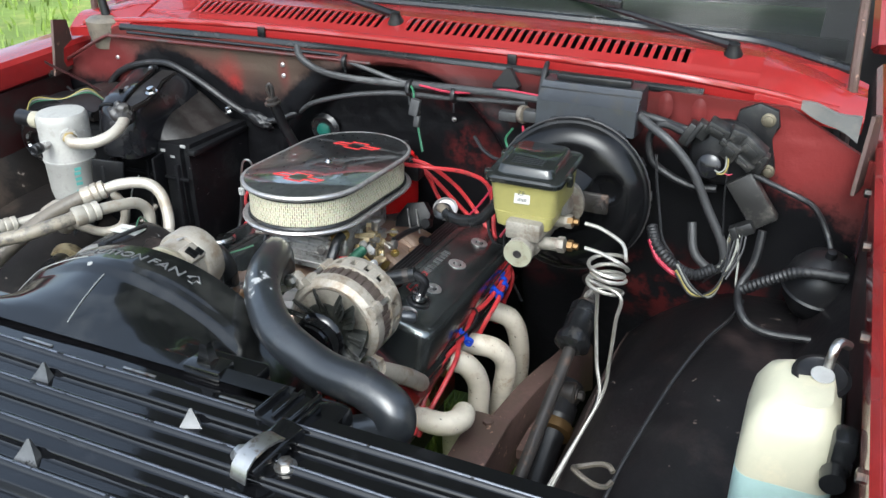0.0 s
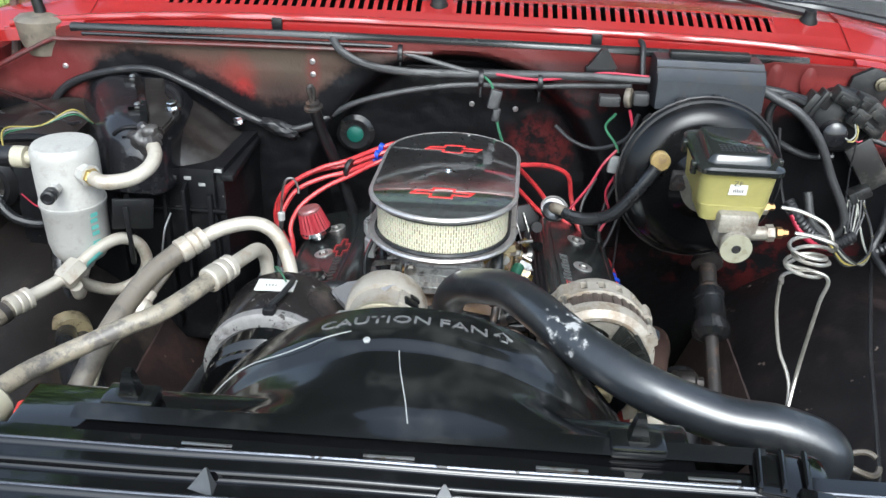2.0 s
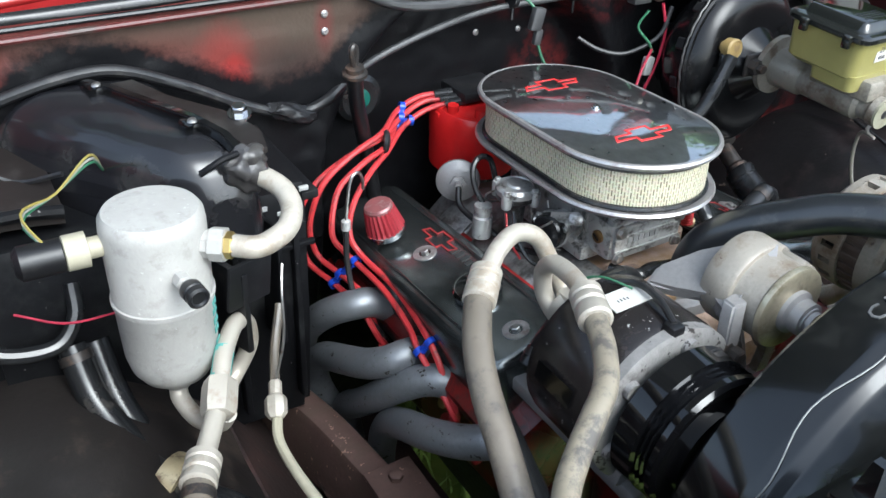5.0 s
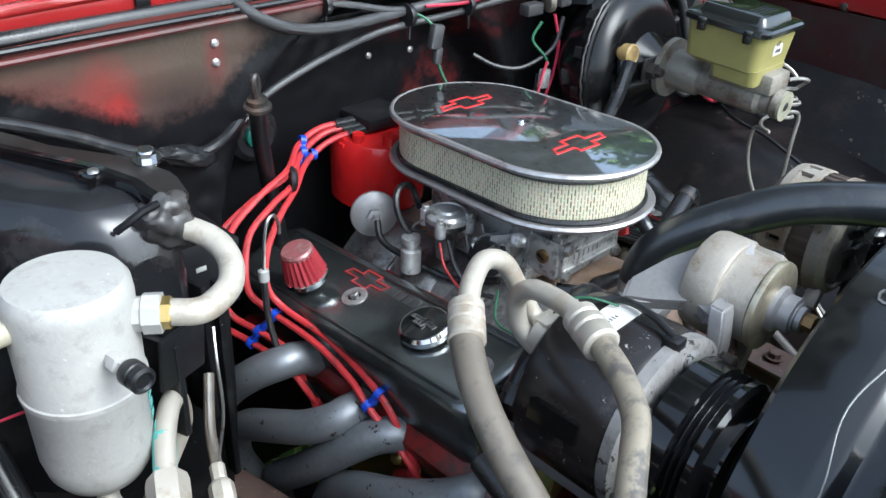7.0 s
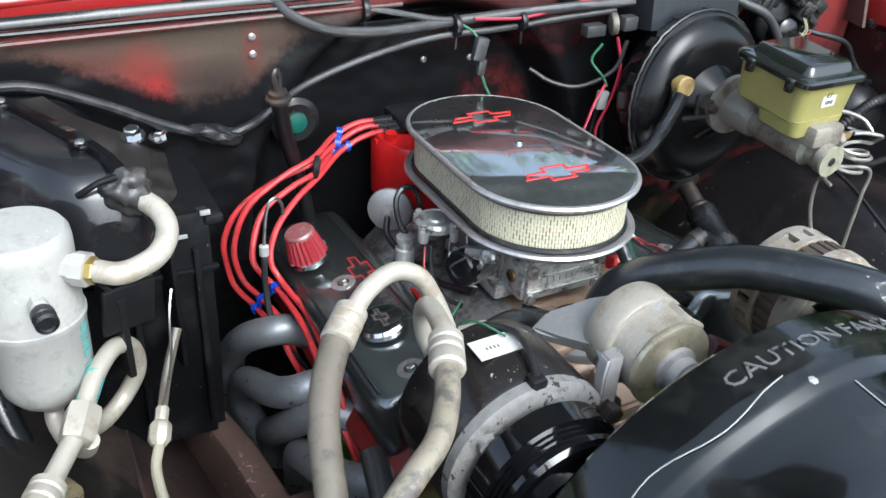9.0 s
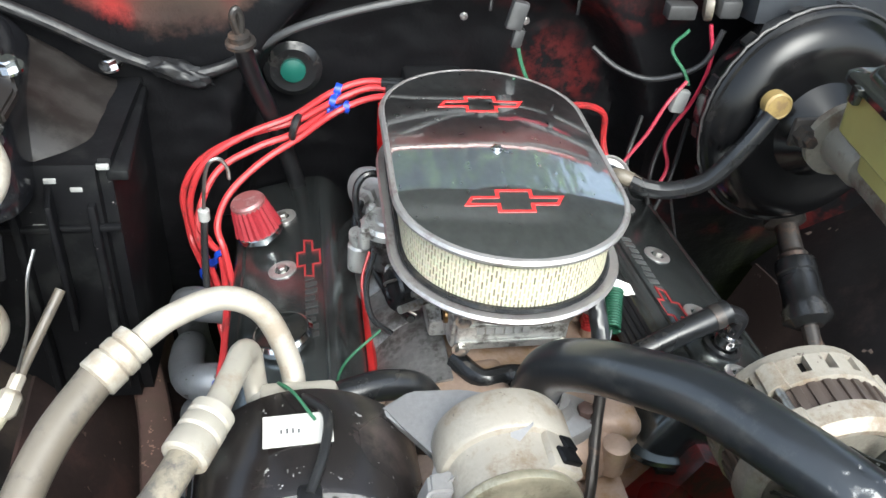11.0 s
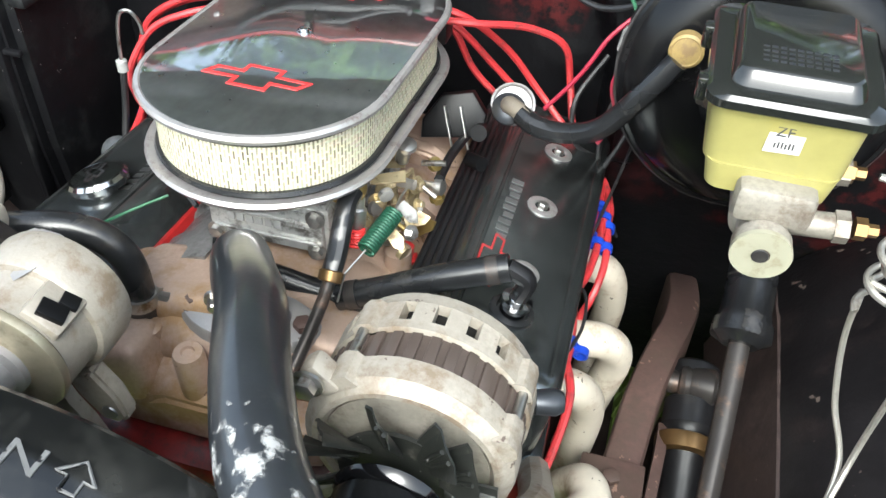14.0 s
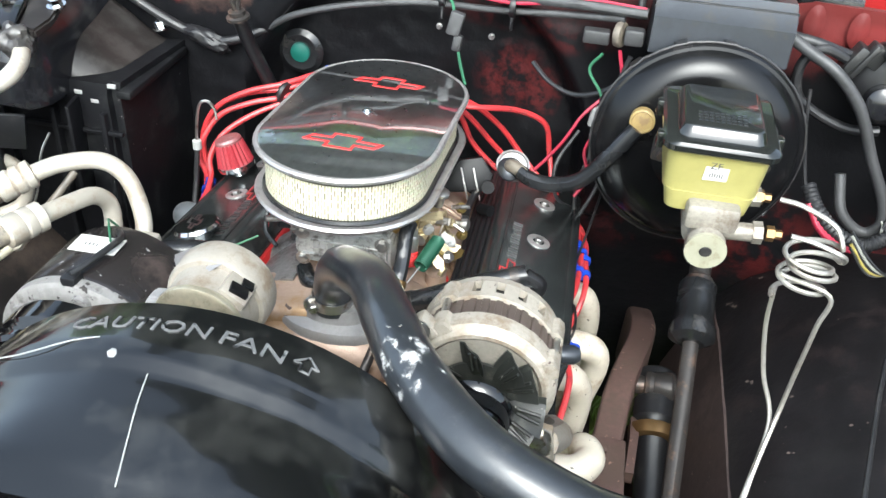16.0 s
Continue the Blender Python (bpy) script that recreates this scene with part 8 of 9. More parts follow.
for m_, run in ((wire_white, [(0.640, 1.374, 1.105), (0.642, 1.364, 1.088), (0.634, 1.361, 1.079), (0.626, 1.361, 1.082)]),
                (wire_yellow, [(0.643, 1.374, 1.105), (0.645, 1.364, 1.090), (0.640, 1.360, 1.078), (0.630, 1.360, 1.077)]),
                (wire_thin_red, [(0.640, 1.361, 1.079), (0.648, 1.361, 1.077), (0.654, 1.362, 1.079)]),
                (wire_black, [(0.645, 1.374, 1.100), (0.646, 1.363, 1.080), (0.648, 1.364, 1.030), (0.655, 1.362, 0.97)])):
    b = B()
    tube(b, run, 0.0013, 6, 5)
    part_one("lead", b, m_, t)
t = thing("relay_plug", (0.587, 1.42, 1.12), "dusty black relay with wired plug", "relay")
b = B()
box(b, (0.575, 1.408, 1.122), (0.020, 0.028, 0.040), 0.003, (0, 28, 0))
box(b, (0.594, 1.404, 1.132), (0.024, 0.022, 0.028), 0.003, (0, 28, 0))
box(b, (0.583, 1.398, 1.126), (0.008, 0.016, 0.048), 0.002, (0, 28, 0))
part("body", b, dusty_plug, t)
t = thing("control_module", (0.68, 1.38, 1.0), "dusty dark control module below the servo", "module")
b = B()
box(b, (0.689, 1.402, 1.024), (0.046, 0.022, 0.092), 0.004, (0, -36, 0))
part("case", b, module_grey, t)
b = B()
box(b, (0.684, 1.386, 0.978), (0.034, 0.024, 0.020), 0.003, (0, -30, 0))
box(b, (0.672, 1.380, 0.970), (0.012, 0.020, 0.026), 0.002, (0, -30, 0))
part("connector", b, dusty_plug, t)
hose("grey_conduit", [(0.492, 1.40, 1.142), (0.515, 1.385, 1.132), (0.55, 1.37, 1.115), (0.59, 1.37, 1.073), (0.625, 1.37, 1.008), (0.655, 1.365, 0.955), (0.663, 1.362, 0.920), (0.645, 1.366, 0.902), (0.613, 1.372, 0.925), (0.600, 1.39, 0.972)], 0.0075, loom_grey, "thick grey conduit curving down beside the booster", "conduit", 12)
hose("black_conduit_loop", [(0.572, 1.405, 1.120), (0.530, 1.40, 1.134), (0.511, 1.40, 1.109), (0.518, 1.40, 1.071), (0.546, 1.40, 1.049), (0.59, 1.40, 1.033), (0.63, 1.40, 1.035)], 0.0065, wire_black, "black conduit loop on the firewall", "conduit")
hose("top_conduit", [(0.49, 1.41, 1.142), (0.525, 1.405, 1.138), (0.56, 1.41, 1.128), (0.58, 1.415, 1.125)], 0.007, wire_black, "short black conduit to the relay", "conduit")
hose("pink_bundle", [(0.548, 1.300, 0.970), (0.566, 1.289, 0.943), (0.592, 1.286, 0.925), (0.612, 1.285, 0.920)], 0.0048, wire_thin_red, "bundle of pink and red wires in torn loom", "wire bundle")
hose("split_loom", [(0.545, 1.32, 0.985), (0.560, 1.298, 0.963), (0.590, 1.292, 0.937), (0.625, 1.292, 0.925), (0.655, 1.30, 0.938)], 0.0085, wire_black, "split black corrugated loom", "conduit", 12, 12, 0.0015)
for k, m_ in enumerate((wire_black, wire_white, wire_black, wire_yellow, wire_black)):
    hose("bundle_wire", [(0.60, 1.27 - 0.003 * k, 0.955 - 0.004 * k), (0.63, 1.25, 0.925 - 0.004 * k), (0.66, 1.252, 0.912 + 0.003 * k), (0.672, 1.275, 0.95), (0.668, 1.33, 0.985)], 0.002, m_, "thin loose wire of the driver-side bundle", "wire", 6, 5, group="bundle wires")
hose("thin_drop_wire", [(0.528, 1.385, 1.085), (0.534, 1.380, 1.045), (0.548, 1.370, 0.985), (0.560, 1.352, 0.950), (0.585, 1.330, 0.930)], 0.0024, wire_black, "thin black wire hanging beside the booster", "wire", 6)
hose("thin_drop_wire", [(0.665, 1.372, 0.968), (0.668, 1.360, 0.940), (0.655, 1.330, 0.918), (0.640, 1.300, 0.910)], 0.0020, wire_black, "thin black wire below the module", "wire", 6)
hose("thin_drop_wire", [(0.678, 1.372, 0.966), (0.686, 1.355, 0.930), (0.690, 1.325, 0.905), (0.700, 1.300, 0.890)], 0.0020, wire_white, "thin pale wire below the module", "wire", 6)
t = thing("vacuum_reservoir", (0.785, 1.37, 0.88), "black ball-shaped vacuum reservoir beside the fender", "vacuum reservoir")
b = B()
BV = (0.815, 1.365, 0.912)
lathe(b, [(0.02, -0.060), (0.040, -0.048), (0.053, -0.025), (0.058, -0.004), (0.059, 0.0), (0.058, 0.004), (0.053, 0.025), (0.040, 0.046), (0.02, 0.057), (0.008, 0.060), (0.008, 0.072), (0.005, 0.073)], BV, (0.1, -0.25, 1), 36)
part("ball", b, black_satin, t)
b = B()
lathe(b, [(0.0585, -0.003), (0.0615, 0.0), (0.0585, 0.003)], BV, (0.1, -0.25, 1), 36)
part("seam", b, black_satin, t)
hose("corrugated_loom", [(0.700, 1.31, 0.905), (0.742, 1.30, 0.938), (0.783, 1.30, 0.960), (0.85, 1.305, 0.962)], 0.0082, wire_black, "black corrugated loom across the vacuum ball", "conduit", 12, 14, 0.0016)
hose("servo_hose", [(0.680, 1.40, 1.070), (0.740, 1.38, 1.056), (0.781, 1.38, 1.039), (0.806, 1.375, 1.005), (0.820, 1.358, 0.978)], 0.0048, wire_black, "black hose from the servo to the vacuum ball", "hose")
hose("drop_hose", [(0.715, 1.345, 0.998), (0.712, 1.33, 0.949), (0.697, 1.31, 0.908), (0.703, 1.27, 0.895), (0.722, 1.25, 0.879), (0.757, 1.25, 0.870), (0.815, 1.25, 0.874)], 0.0068, wire_black, "black hose dropping to the inner fender", "hose")
hose("fender_cable", [(0.705, 1.32, 0.880), (0.693, 1.279, 0.866), (0.665, 1.20, 0.862), (0.639, 1.115, 0.842), (0.617, 1.02, 0.815), (0.599, 0.935, 0.785), (0.585, 0.86, 0.745)], 0.0032, wire_black, "thin black cable lying on the inner fender", "cable", 8)
b = B()
tube(b, [(0.569 + 0.028 * math.cos(a), 0.925 + 0.02 * math.sin(a), 0.785 + 0.006 * math.sin(a * 2)) for a in span(0.4, 6.1, 14)], 0.0042, 6, 2)
solo("cable_loop", b, rubber_grey, "dusty loop clip on the inner fender", "clip")

# washer bottle
wb = thing("washer_bottle", (0.775, 0.86, 0.8), "milky washer bottle, part filled, beside the fender", "washer bottle")


def wb_ring(z, w, l, r, dx=0.0):
    return [(0.797 + dx + x * 0.95, 0.880 + y, z) for x, y in rounded(w, l, r)]


b = B()
loft(b, [wb_ring(0.945, 0.054, 0.0755, 0.021), wb_ring(0.951, 0.0535, 0.075, 0.022), wb_ring(0.957, 0.0542, 0.075, 0.023), wb_ring(0.97, 0.0535, 0.073, 0.024), wb_ring(1.0, 0.050, 0.068, 0.026), wb_ring(1.022, 0.043, 0.060, 0.026, 0.003), wb_ring(1.034, 0.030, 0.046, 0.024, 0.006)])
part("tank", b, bottle_mat, wb)
b = B()
loft(b, [wb_ring(0.79, 0.050, 0.070, 0.02), wb_ring(0.80, 0.054, 0.075, 0.02), wb_ring(0.946, 0.0542, 0.0757, 0.021)])
part("filled_part", b, fluid_mat, wb, "bluish part where fluid stands")
b = B()
lathe(b, [(0.022, 0), (0.022, 0.012), (0.031, 0.014), (0.032, 0.019), (0.027, 0.021), (0.024, 0.019)], (0.816, 0.905, 1.016), (0.05, -0.25, 1), 28)
part("cap", b, black_satin, wb)
b = B()
lathe(b, [(0.013, 0), (0.012, 0.001), (0.004, 0.0016)], (0.818, 0.898, 1.038), (0.05, -0.25, 1), 20)
part("worn_cap_patch", b, worn_white, wb, "pale worn patch on the cap")
b = B()
tube(b, [(0.822, 0.912, 1.030), (0.824, 0.915, 1.056), (0.829, 0.926, 1.066), (0.840, 0.938, 1.058)], 0.0058, 10, 5)
part("outlet", b, steel, wb)
b = B()
box(b, (0.848, 0.82, 1.0), (0.026, 0.035, 0.05), 0.008)
rod(b, (0.842, 0.80, 0.985), (0.842, 0.78, 0.985), 0.013, 14)
solo("fender_bumper", b, rubber, "black rubber hood bumper beside the washer bottle", "bumper")

# ---- passenger side ----
hv = thing("heater_case", (-0.52, 1.36, 0.75), "black plastic heater and air-conditioning case, dusty", "heater case")
b = B()
loft(b, [[(-0.735, y0, z0), (-0.375, y1, z0), (-0.362, 1.462, z0), (-0.74, 1.462, z0)] for z0, y0, y1 in ((0.66, 1.30, 1.29), (0.80, 1.285, 1.275), (0.985, 1.28, 1.272), (1.0, 1.285, 1.277))])
bmesh.ops.bevel(b, geom=[e for e in b.edges if abs(e.verts[0].co.z - e.verts[1].co.z) > 0.01 and e.verts[0].co.y < 1.4], offset=0.012, segments=2, affect="EDGES")
part("lower_case", b, hvac_black, hv)
b = B()


def shoulder_at(u, v):
    x = -0.480 + 0.106 * u
    top = 1.056 - 0.058 * (u * u * (3 - 2 * u)) ** 0.8
    roll = max(0.0, (v - 0.62) / 0.38)
    return (x, 1.456 - 0.170 * min(1.0, v * 1.06), top - 0.045 * roll ** 2.4 - 0.004 * v + 0.0015 * noise.noise((x * 40, v * 6, 2)))


sheet(b, shoulder_at, span(0, 1, 16), span(0, 1, 20), (0, 0.003, -0.006))
part("shoulder_plate", b, hvac_brown, hv, "dusty brown shoulder plate", angle=60)
b = B()


def clamshell(u, v):
    """Half of a rounded case, swelling to the rear and closing round at the front."""
    s = 1.06 * v
    end = (1 - max(0.0, (s - 0.80) / 0.27) ** 2.5) ** 0.5 if s < 1.07 else 0.0
    a = math.pi * (1 - u)
    c_, s_ = math.cos(a), math.sin(a)
    w, h = (0.106 - 0.052 * s) * (0.25 + 0.75 * end), 0.112 * (0.35 + 0.65 * end)
    cx = -0.566 + 0.074 * s
    return (cx + w * math.copysign(abs(c_) ** 0.66, c_), 1.446 - 0.226 * s, 0.985 + h * s_ ** 0.66 + 0.0012 * noise.noise((u * 5, s * 6, 3)))


sheet(b, clamshell, span(0, 1, 40), span(0, 0.999, 30), (0, 0.003, -0.003))
loft(b, [[clamshell(u, 0.999) for u in span(0, 1, 14)], [V(clamshell(u, 0.999)) * 0.2 + V((-0.489, 1.2075, 1.0)) * 0.8 for u in span(0, 1, 14)]])
part("upper_case", b, hvac_gloss, hv, angle=60)
b = B()
loft(b, [[(x0, y0, z - 0.012), (x1, y1, z - 0.012), (x1, y1, z), (x0, y0, z + 0.002)] for x0, y0, x1, y1, z in ((-0.548, 1.432, -0.512, 1.442, 1.096), (-0.520, 1.36, -0.490, 1.372, 1.098), (-0.492, 1.292, -0.448, 1.300, 1.099), (-0.470, 1.245, -0.432, 1.252, 1.096), (-0.462, 1.222, -0.438, 1.218, 1.090))])
bmesh.ops.bevel(b, geom=list(b.edges), offset=0.003, segments=2, affect="EDGES")
part("top_strip", b, hvac_brown, hv, "dusty brown strip along the case top")
b = B()
loft(b, [[(x - 0.007, y - 0.002, z - 0.004), (x + 0.006, y + 0.002, z - 0.004), (x + 0.005, y + 0.002, z + 0.006), (x - 0.005, y - 0.002, z + 0.006)] for x, y, z in ((-0.566, 1.438, 1.099), (-0.548, 1.41, 1.100), (-0.511, 1.329, 1.101), (-0.492, 1.286, 1.102), (-0.474, 1.240, 1.098), (-0.468, 1.217, 1.088), (-0.466, 1.208, 1.060))])
bmesh.ops.bevel(b, geom=list(b.edges), offset=0.0015, segments=2, affect="EDGES")
part("seam_flange", b, black_gloss, hv)
for p in ((-0.490, 1.278, 1.100), (-0.552, 1.418, 1.099)):
    b = B()
    loft(b, [[(p[0] + s * u - 0.004, p[1] - 0.012 + 0.4 * u * s, p[2] + h) for s, h in ((-1, -0.004), (1, -0.004), (1, 0.006), (-1, 0.006))] for u in (0.010, 0.013, 0.011)])
    box(b, (p[0] - 0.004, p[1], p[2]), (0.022, 0.024, 0.012), 0.004, (0, 8, 25))
    part("lug", b, black_gloss, hv)
    b = B()
    lathe(b, [(0.005, -0.002), (0.005, 0.002), (0.002, 0.0035)], (p[0] - 0.006, p[1] - 0.005, p[2] + 0.006), (-0.2, -0.3, 1), 10)
    part("screw", b, steel, hv)
b = B()
tube(b, [(-0.511, 1.209, 1.080), (-0.502, 1.203, 1.088), (-0.490, 1.202, 1.094), (-0.474, 1.206, 1.095)], 0.0035, 8, 5)
part("front_rib", b, hvac_black, hv)
b = B()
for p in ((-0.443, 1.282, 1.100), (-0.390, 1.447, 1.021)):
    hexbolt(b, p, (-0.1, -0.2, 1), 0.0085, 0.011)
part("bolt", b, chrome, hv)
b = B()
for x, z in ((-0.379, 1.0), (-0.407, 0.975), (-0.43, 0.985), (-0.45, 0.93)):
    box(b, (x, 1.2745, z), (0.012, 0.004, 0.006), 0.001)
part("clip", b, worn_white, hv, "small pale case clips")
b = B()
box(b, (-0.43, 1.255, 0.90), (0.006, 0.04, 0.16), 0.002, (0, 0, 10))
for x in (-0.47, -0.395, -0.55):
    box(b, (x, 1.272, 0.83), (0.008, 0.018, 0.26), 0.002)
for z in (0.93,):
    box(b, (-0.45, 1.270, z), (0.16, 0.008, 0.007), 0.002)
box(b, (-0.368, 1.37, 0.985), (0.022, 0.18, 0.012), 0.003)
part("rib", b, hvac_black, hv)
b = B()
bmesh.ops.create_icosphere(b, subdivisions=4, radius=1.0)
for v in b.verts:
    k = 1 + 0.30 * noise.noise(v.co * 1.6) + 0.14 * noise.noise(v.co * 4.2 + V((3, 1, 7)))
    v.co = V((-0.463, 1.216, 1.074)) + V((v.co.x * 0.025 * k, v.co.y * 0.020 * k, v.co.z * 0.024 * k))
part("pipe_seal", b, mastic_dark, hv, "lumpy black mastic round the pipe")

bl = thing("blower_motor", (-0.78, 1.30, 0.9), "dark round blower motor with a bright end ring", "blower motor")
b = B()
lathe(b, [(0.075, 0.12), (0.078, 0.06), (0.085, 0.058), (0.085, 0.050), (0.058, 0.048), (0.055, 0.01), (0.045, 0.0), (0.02, -0.002)], (-0.775, 1.27, 0.955), (0, 1, 0.05), 36)
part("housing", b, black_satin, bl)
b = B()
lathe(b, [(0.036, 0.002), (0.038, -0.004), (0.026, -0.006), (0.022, -0.002)], (-0.775, 1.27, 0.955), (0, 1, 0.05), 30)
part("end_ring", b, chrome, bl)
hose("blower_vent_tube", [(-0.755, 1.265, 0.93), (-0.72, 1.25, 0.905), (-0.67, 1.25, 0.898), (-0.645, 1.262, 0.92), (-0.64, 1.28, 0.95)], 0.0085, rubber, "black rubber vent tube of the blower", "hose")
b = B()
sheet(b, lambda u, v: (-0.83 + 0.20 * u, 1.30 + 0.16 * v, 1.005 + 0.03 * math.sin(2.2 * u) + 0.01 * v), span(0, 1, 8), span(0, 1, 6), (0, 0, -0.02))
bc_ = thing("blower_cover", (-0.73, 1.38, 1.0), "dusty brown cover over the blower", "cover")
part("panel", b, hvac_brown, bc_)
b = B()
tube(b, [(-0.83 + 0.20 * u, 1.30, 1.0 + 0.03 * math.sin(2.2 * u)) for u in span(0, 1, 7)], 0.007, 8, 3)
part("rim", b, hvac_black, bc_)
b = B()
loft(b, [[(x, y, z), (x + 0.02, y - 0.005, z - 0.004), (x + 0.02, y - 0.005, z - 0.010), (x, y, z - 0.006)] for x, y, z in ((-0.83, 1.38, 1.10), (-0.74, 1.40, 1.06), (-0.62, 1.42, 0.99))])
solo("fender_brace", b, red_inner, "faded red brace from fender to firewall", "brace", kind="structure")
for k, m_ in enumerate((wire_green, wire_white, wire_yellow)):
    hose("pressure_switch_wire", [(-0.66, 1.16, 1.06), (-0.675, 1.20, 1.075 + 0.004 * k), (-0.64, 1.24, 1.075), (-0.60, 1.27, 1.085 + 0.004 * k), (-0.585, 1.30, 1.06)], 0.0013, m_, "thin wire to the pressure switch", "wire", 6, 5, group="switch wires")
hose("antenna_lead", [(-0.82, 1.42, 1.03), (-0.76, 1.40, 1.02), (-0.70, 1.38, 1.045), (-0.66, 1.36, 1.035), (-0.62, 1.33, 1.05)], 0.003, wire_black, "thin black lead along the fender", "wire", 6)
hose("red_pair_wire", [(-0.70, 1.25, 0.95), (-0.66, 1.22, 0.945), (-0.62, 1.20, 0.955), (-0.60, 1.16, 0.985)], 0.0013, wire_thin_red, "thin red wire behind the accumulator", "wire", 6)

# accumulator
ac = thing("accumulator", (-0.572, 1.168, 0.87), "oxidised aluminium air-conditioning accumulator can", "accumulator")
AO = V((-0.572, 1.168, 0))
b = B()
lathe(b, [(0.014, 0.872), (0.020, 0.884), (0.035, 0.893), (0.042, 0.905), (0.0455, 0.922), (0.047, 0.980), (0.0485, 0.983), (0.0485, 0.987), (0.047, 0.990), (0.048, 1.064), (0.047, 1.073), (0.043, 1.079), (0.02, 1.081)], AO, (0, 0, 1), 48)
part("can", b, alu_can, ac)
b = B()
PD = V((0.72, -0.52, 0.0)).normalized()
lathe(b, [(0.0175, 0.036), (0.0170, 0.044), (0.0140, 0.046), (0.0140, 0.052), (0.0165, 0.053), (0.0165, 0.067)], AO + V((0, 0, 1.045)), PD, 8)
part("port", b, alu_can, ac)
b = B()
lathe(b, [(0.0130, 0.066), (0.0130, 0.073), (0.011, 0.075)], AO + V((0, 0, 1.045)), PD, 6)
part("port_nut", b, brass, ac)
p0 = AO + V((0, 0, 1.045)) + PD * 0.072
b = B()
tube(b, [p0, p0 + PD * 0.022, (-0.477, 1.118, 1.044), (-0.455, 1.132, 1.046), (-0.441, 1.156, 1.053), (-0.441, 1.182, 1.061), (-0.455, 1.212, 1.066), (-0.466, 1.240, 1.064)], 0.0108, 16, 6)
part("outlet_pipe", b, alu_tube, ac, "bent pale aluminium outlet pipe")
b = B()
SD = V((-1, 0.02, 0)).normalized()
lathe(b, [(0.010, 0.042), (0.010, 0.058), (0.0165, 0.059), (0.0165, 0.078), (0.013, 0.08)], AO + V((0, 0, 1.052)), SD, 18)
part("switch_base", b, cream_plastic, ac, "cream pressure switch base")
b = B()
lathe(b, [(0.014, 0.078), (0.016, 0.08), (0.016, 0.115), (0.010, 0.12)], AO + V((0, 0, 1.052)), SD, 16)
part("pressure_switch", b, black_satin, ac, "black pressure switch plug")
b = B()
VD = V((0.12, -1, 0)).normalized()
lathe(b, [(0.006, 0.044), (0.006, 0.052), (0.0085, 0.053), (0.0085, 0.062), (0.006, 0.063), (0.006, 0.074)], AO + V((0, 0, 1.030)), VD, 6)
part("service_port", b, alu_can, ac)
b = B()
lathe(b, [(0.0095, 0.070), (0.0105, 0.072), (0.0105, 0.080), (0.0095, 0.081), (0.0095, 0.084), (0.0104, 0.085), (0.0104, 0.089), (0.0075, 0.0905), (0.006, 0.0885), (0.003, 0.0885)], AO + V((0, 0, 1.030)), VD, 20)
part("service_cap", b, black_satin, ac, "black screw cap")
b = B()
lathe(b, [(0.0474, 0.9845), (0.0490, 0.9855), (0.0490, 0.9885), (0.0474, 0.9895)], AO, (0, 0, 1), 48, caps=False)
part("weld_bead", b, alu_can, ac)
b = B()
for k, (aa, zz) in enumerate(((-30, 0.975), (-32, 0.966), (-32, 0.955), (-32, 0.945), (-33, 0.930), (-31, 0.918))):
    a = radians(aa)
    c = AO + V((0.0468 * math.cos(a), 0.0468 * math.sin(a), zz))
    prism(b, [(-0.006, -0.003), (0.006, -0.003), (0.006, 0.003), (-0.006, 0.003)], basis(c, (-math.sin(a), math.cos(a), 0), (0, 0, 1)), 0.0006)
part("printed_marks", b, print_teal, ac, "unreadable teal print as bars")
b = B()
box(b, (-0.485, 1.175, 0.965), (0.06, 0.006, 0.05), 0.002, (0, 8, 25))
box(b, (-0.50, 1.19, 0.93), (0.008, 0.05, 0.10), 0.002, (0, 0, 20))
part("mounting_bracket", b, black_satin, ac)
hose("accumulator_inlet", [(-0.572, 1.168, 0.872), (-0.574, 1.158, 0.858), (-0.566, 1.13, 0.850), (-0.553, 1.10, 0.862), (-0.548, 1.085, 0.885)], 0.0095, alu_tube, "pale aluminium pipe under the accumulator", "pipe", 14)
sl = thing("suction_line", (-0.55, 1.08, 0.9), "pale looped aluminium refrigerant line with crimped collar", "refrigerant line")
b = B()
lathe(b, [(0.010, -0.02), (0.016, -0.018), (0.0175, -0.012), (0.0175, 0.012), (0.016, 0.018), (0.011, 0.02)], (-0.553, 1.088, 0.905), (0.34, 0.72, 0.3), 6)
part("hex_joint", b, alu_tube, sl)
b = B()
tube(b, [(-0.548, 1.10, 0.909), (-0.530, 1.133, 0.922), (-0.507, 1.165, 0.926), (-0.488, 1.188, 0.905), (-0.484, 1.198, 0.868), (-0.502, 1.198, 0.834), (-0.530, 1.172, 0.828), (-0.552, 1.13, 0.86), (-0.556, 1.10, 0.893)], 0.0095, 14, 6)
part("loop_pipe", b, alu_tube, sl)
b = B()
tube(b, [(-0.546, 1.105, 0.910), (-0.529, 1.136, 0.9225)], 0.0100, 14, 1)
part("label_band", b, print_teal, sl, "teal printed label on the pipe")
b = B()
tube(b, [(-0.556, 1.082, 0.903), (-0.576, 1.05, 0.898), (-0.592, 1.023, 0.896)], 0.0098, 14, 3)
part("straight_pipe", b, alu_tube, sl)
b = B()
D2 = V((-0.45, -0.85, 0.0)).normalized()
lathe(b, [(0.013, 0), (0.0165, 0.002), (0.0165, 0.009), (0.0148, 0.011), (0.0165, 0.014), (0.0165, 0.021), (0.0148, 0.023), (0.0165, 0.026), (0.0165, 0.034), (0.0135, 0.036)], (-0.588, 1.030, 0.896), D2, 22)
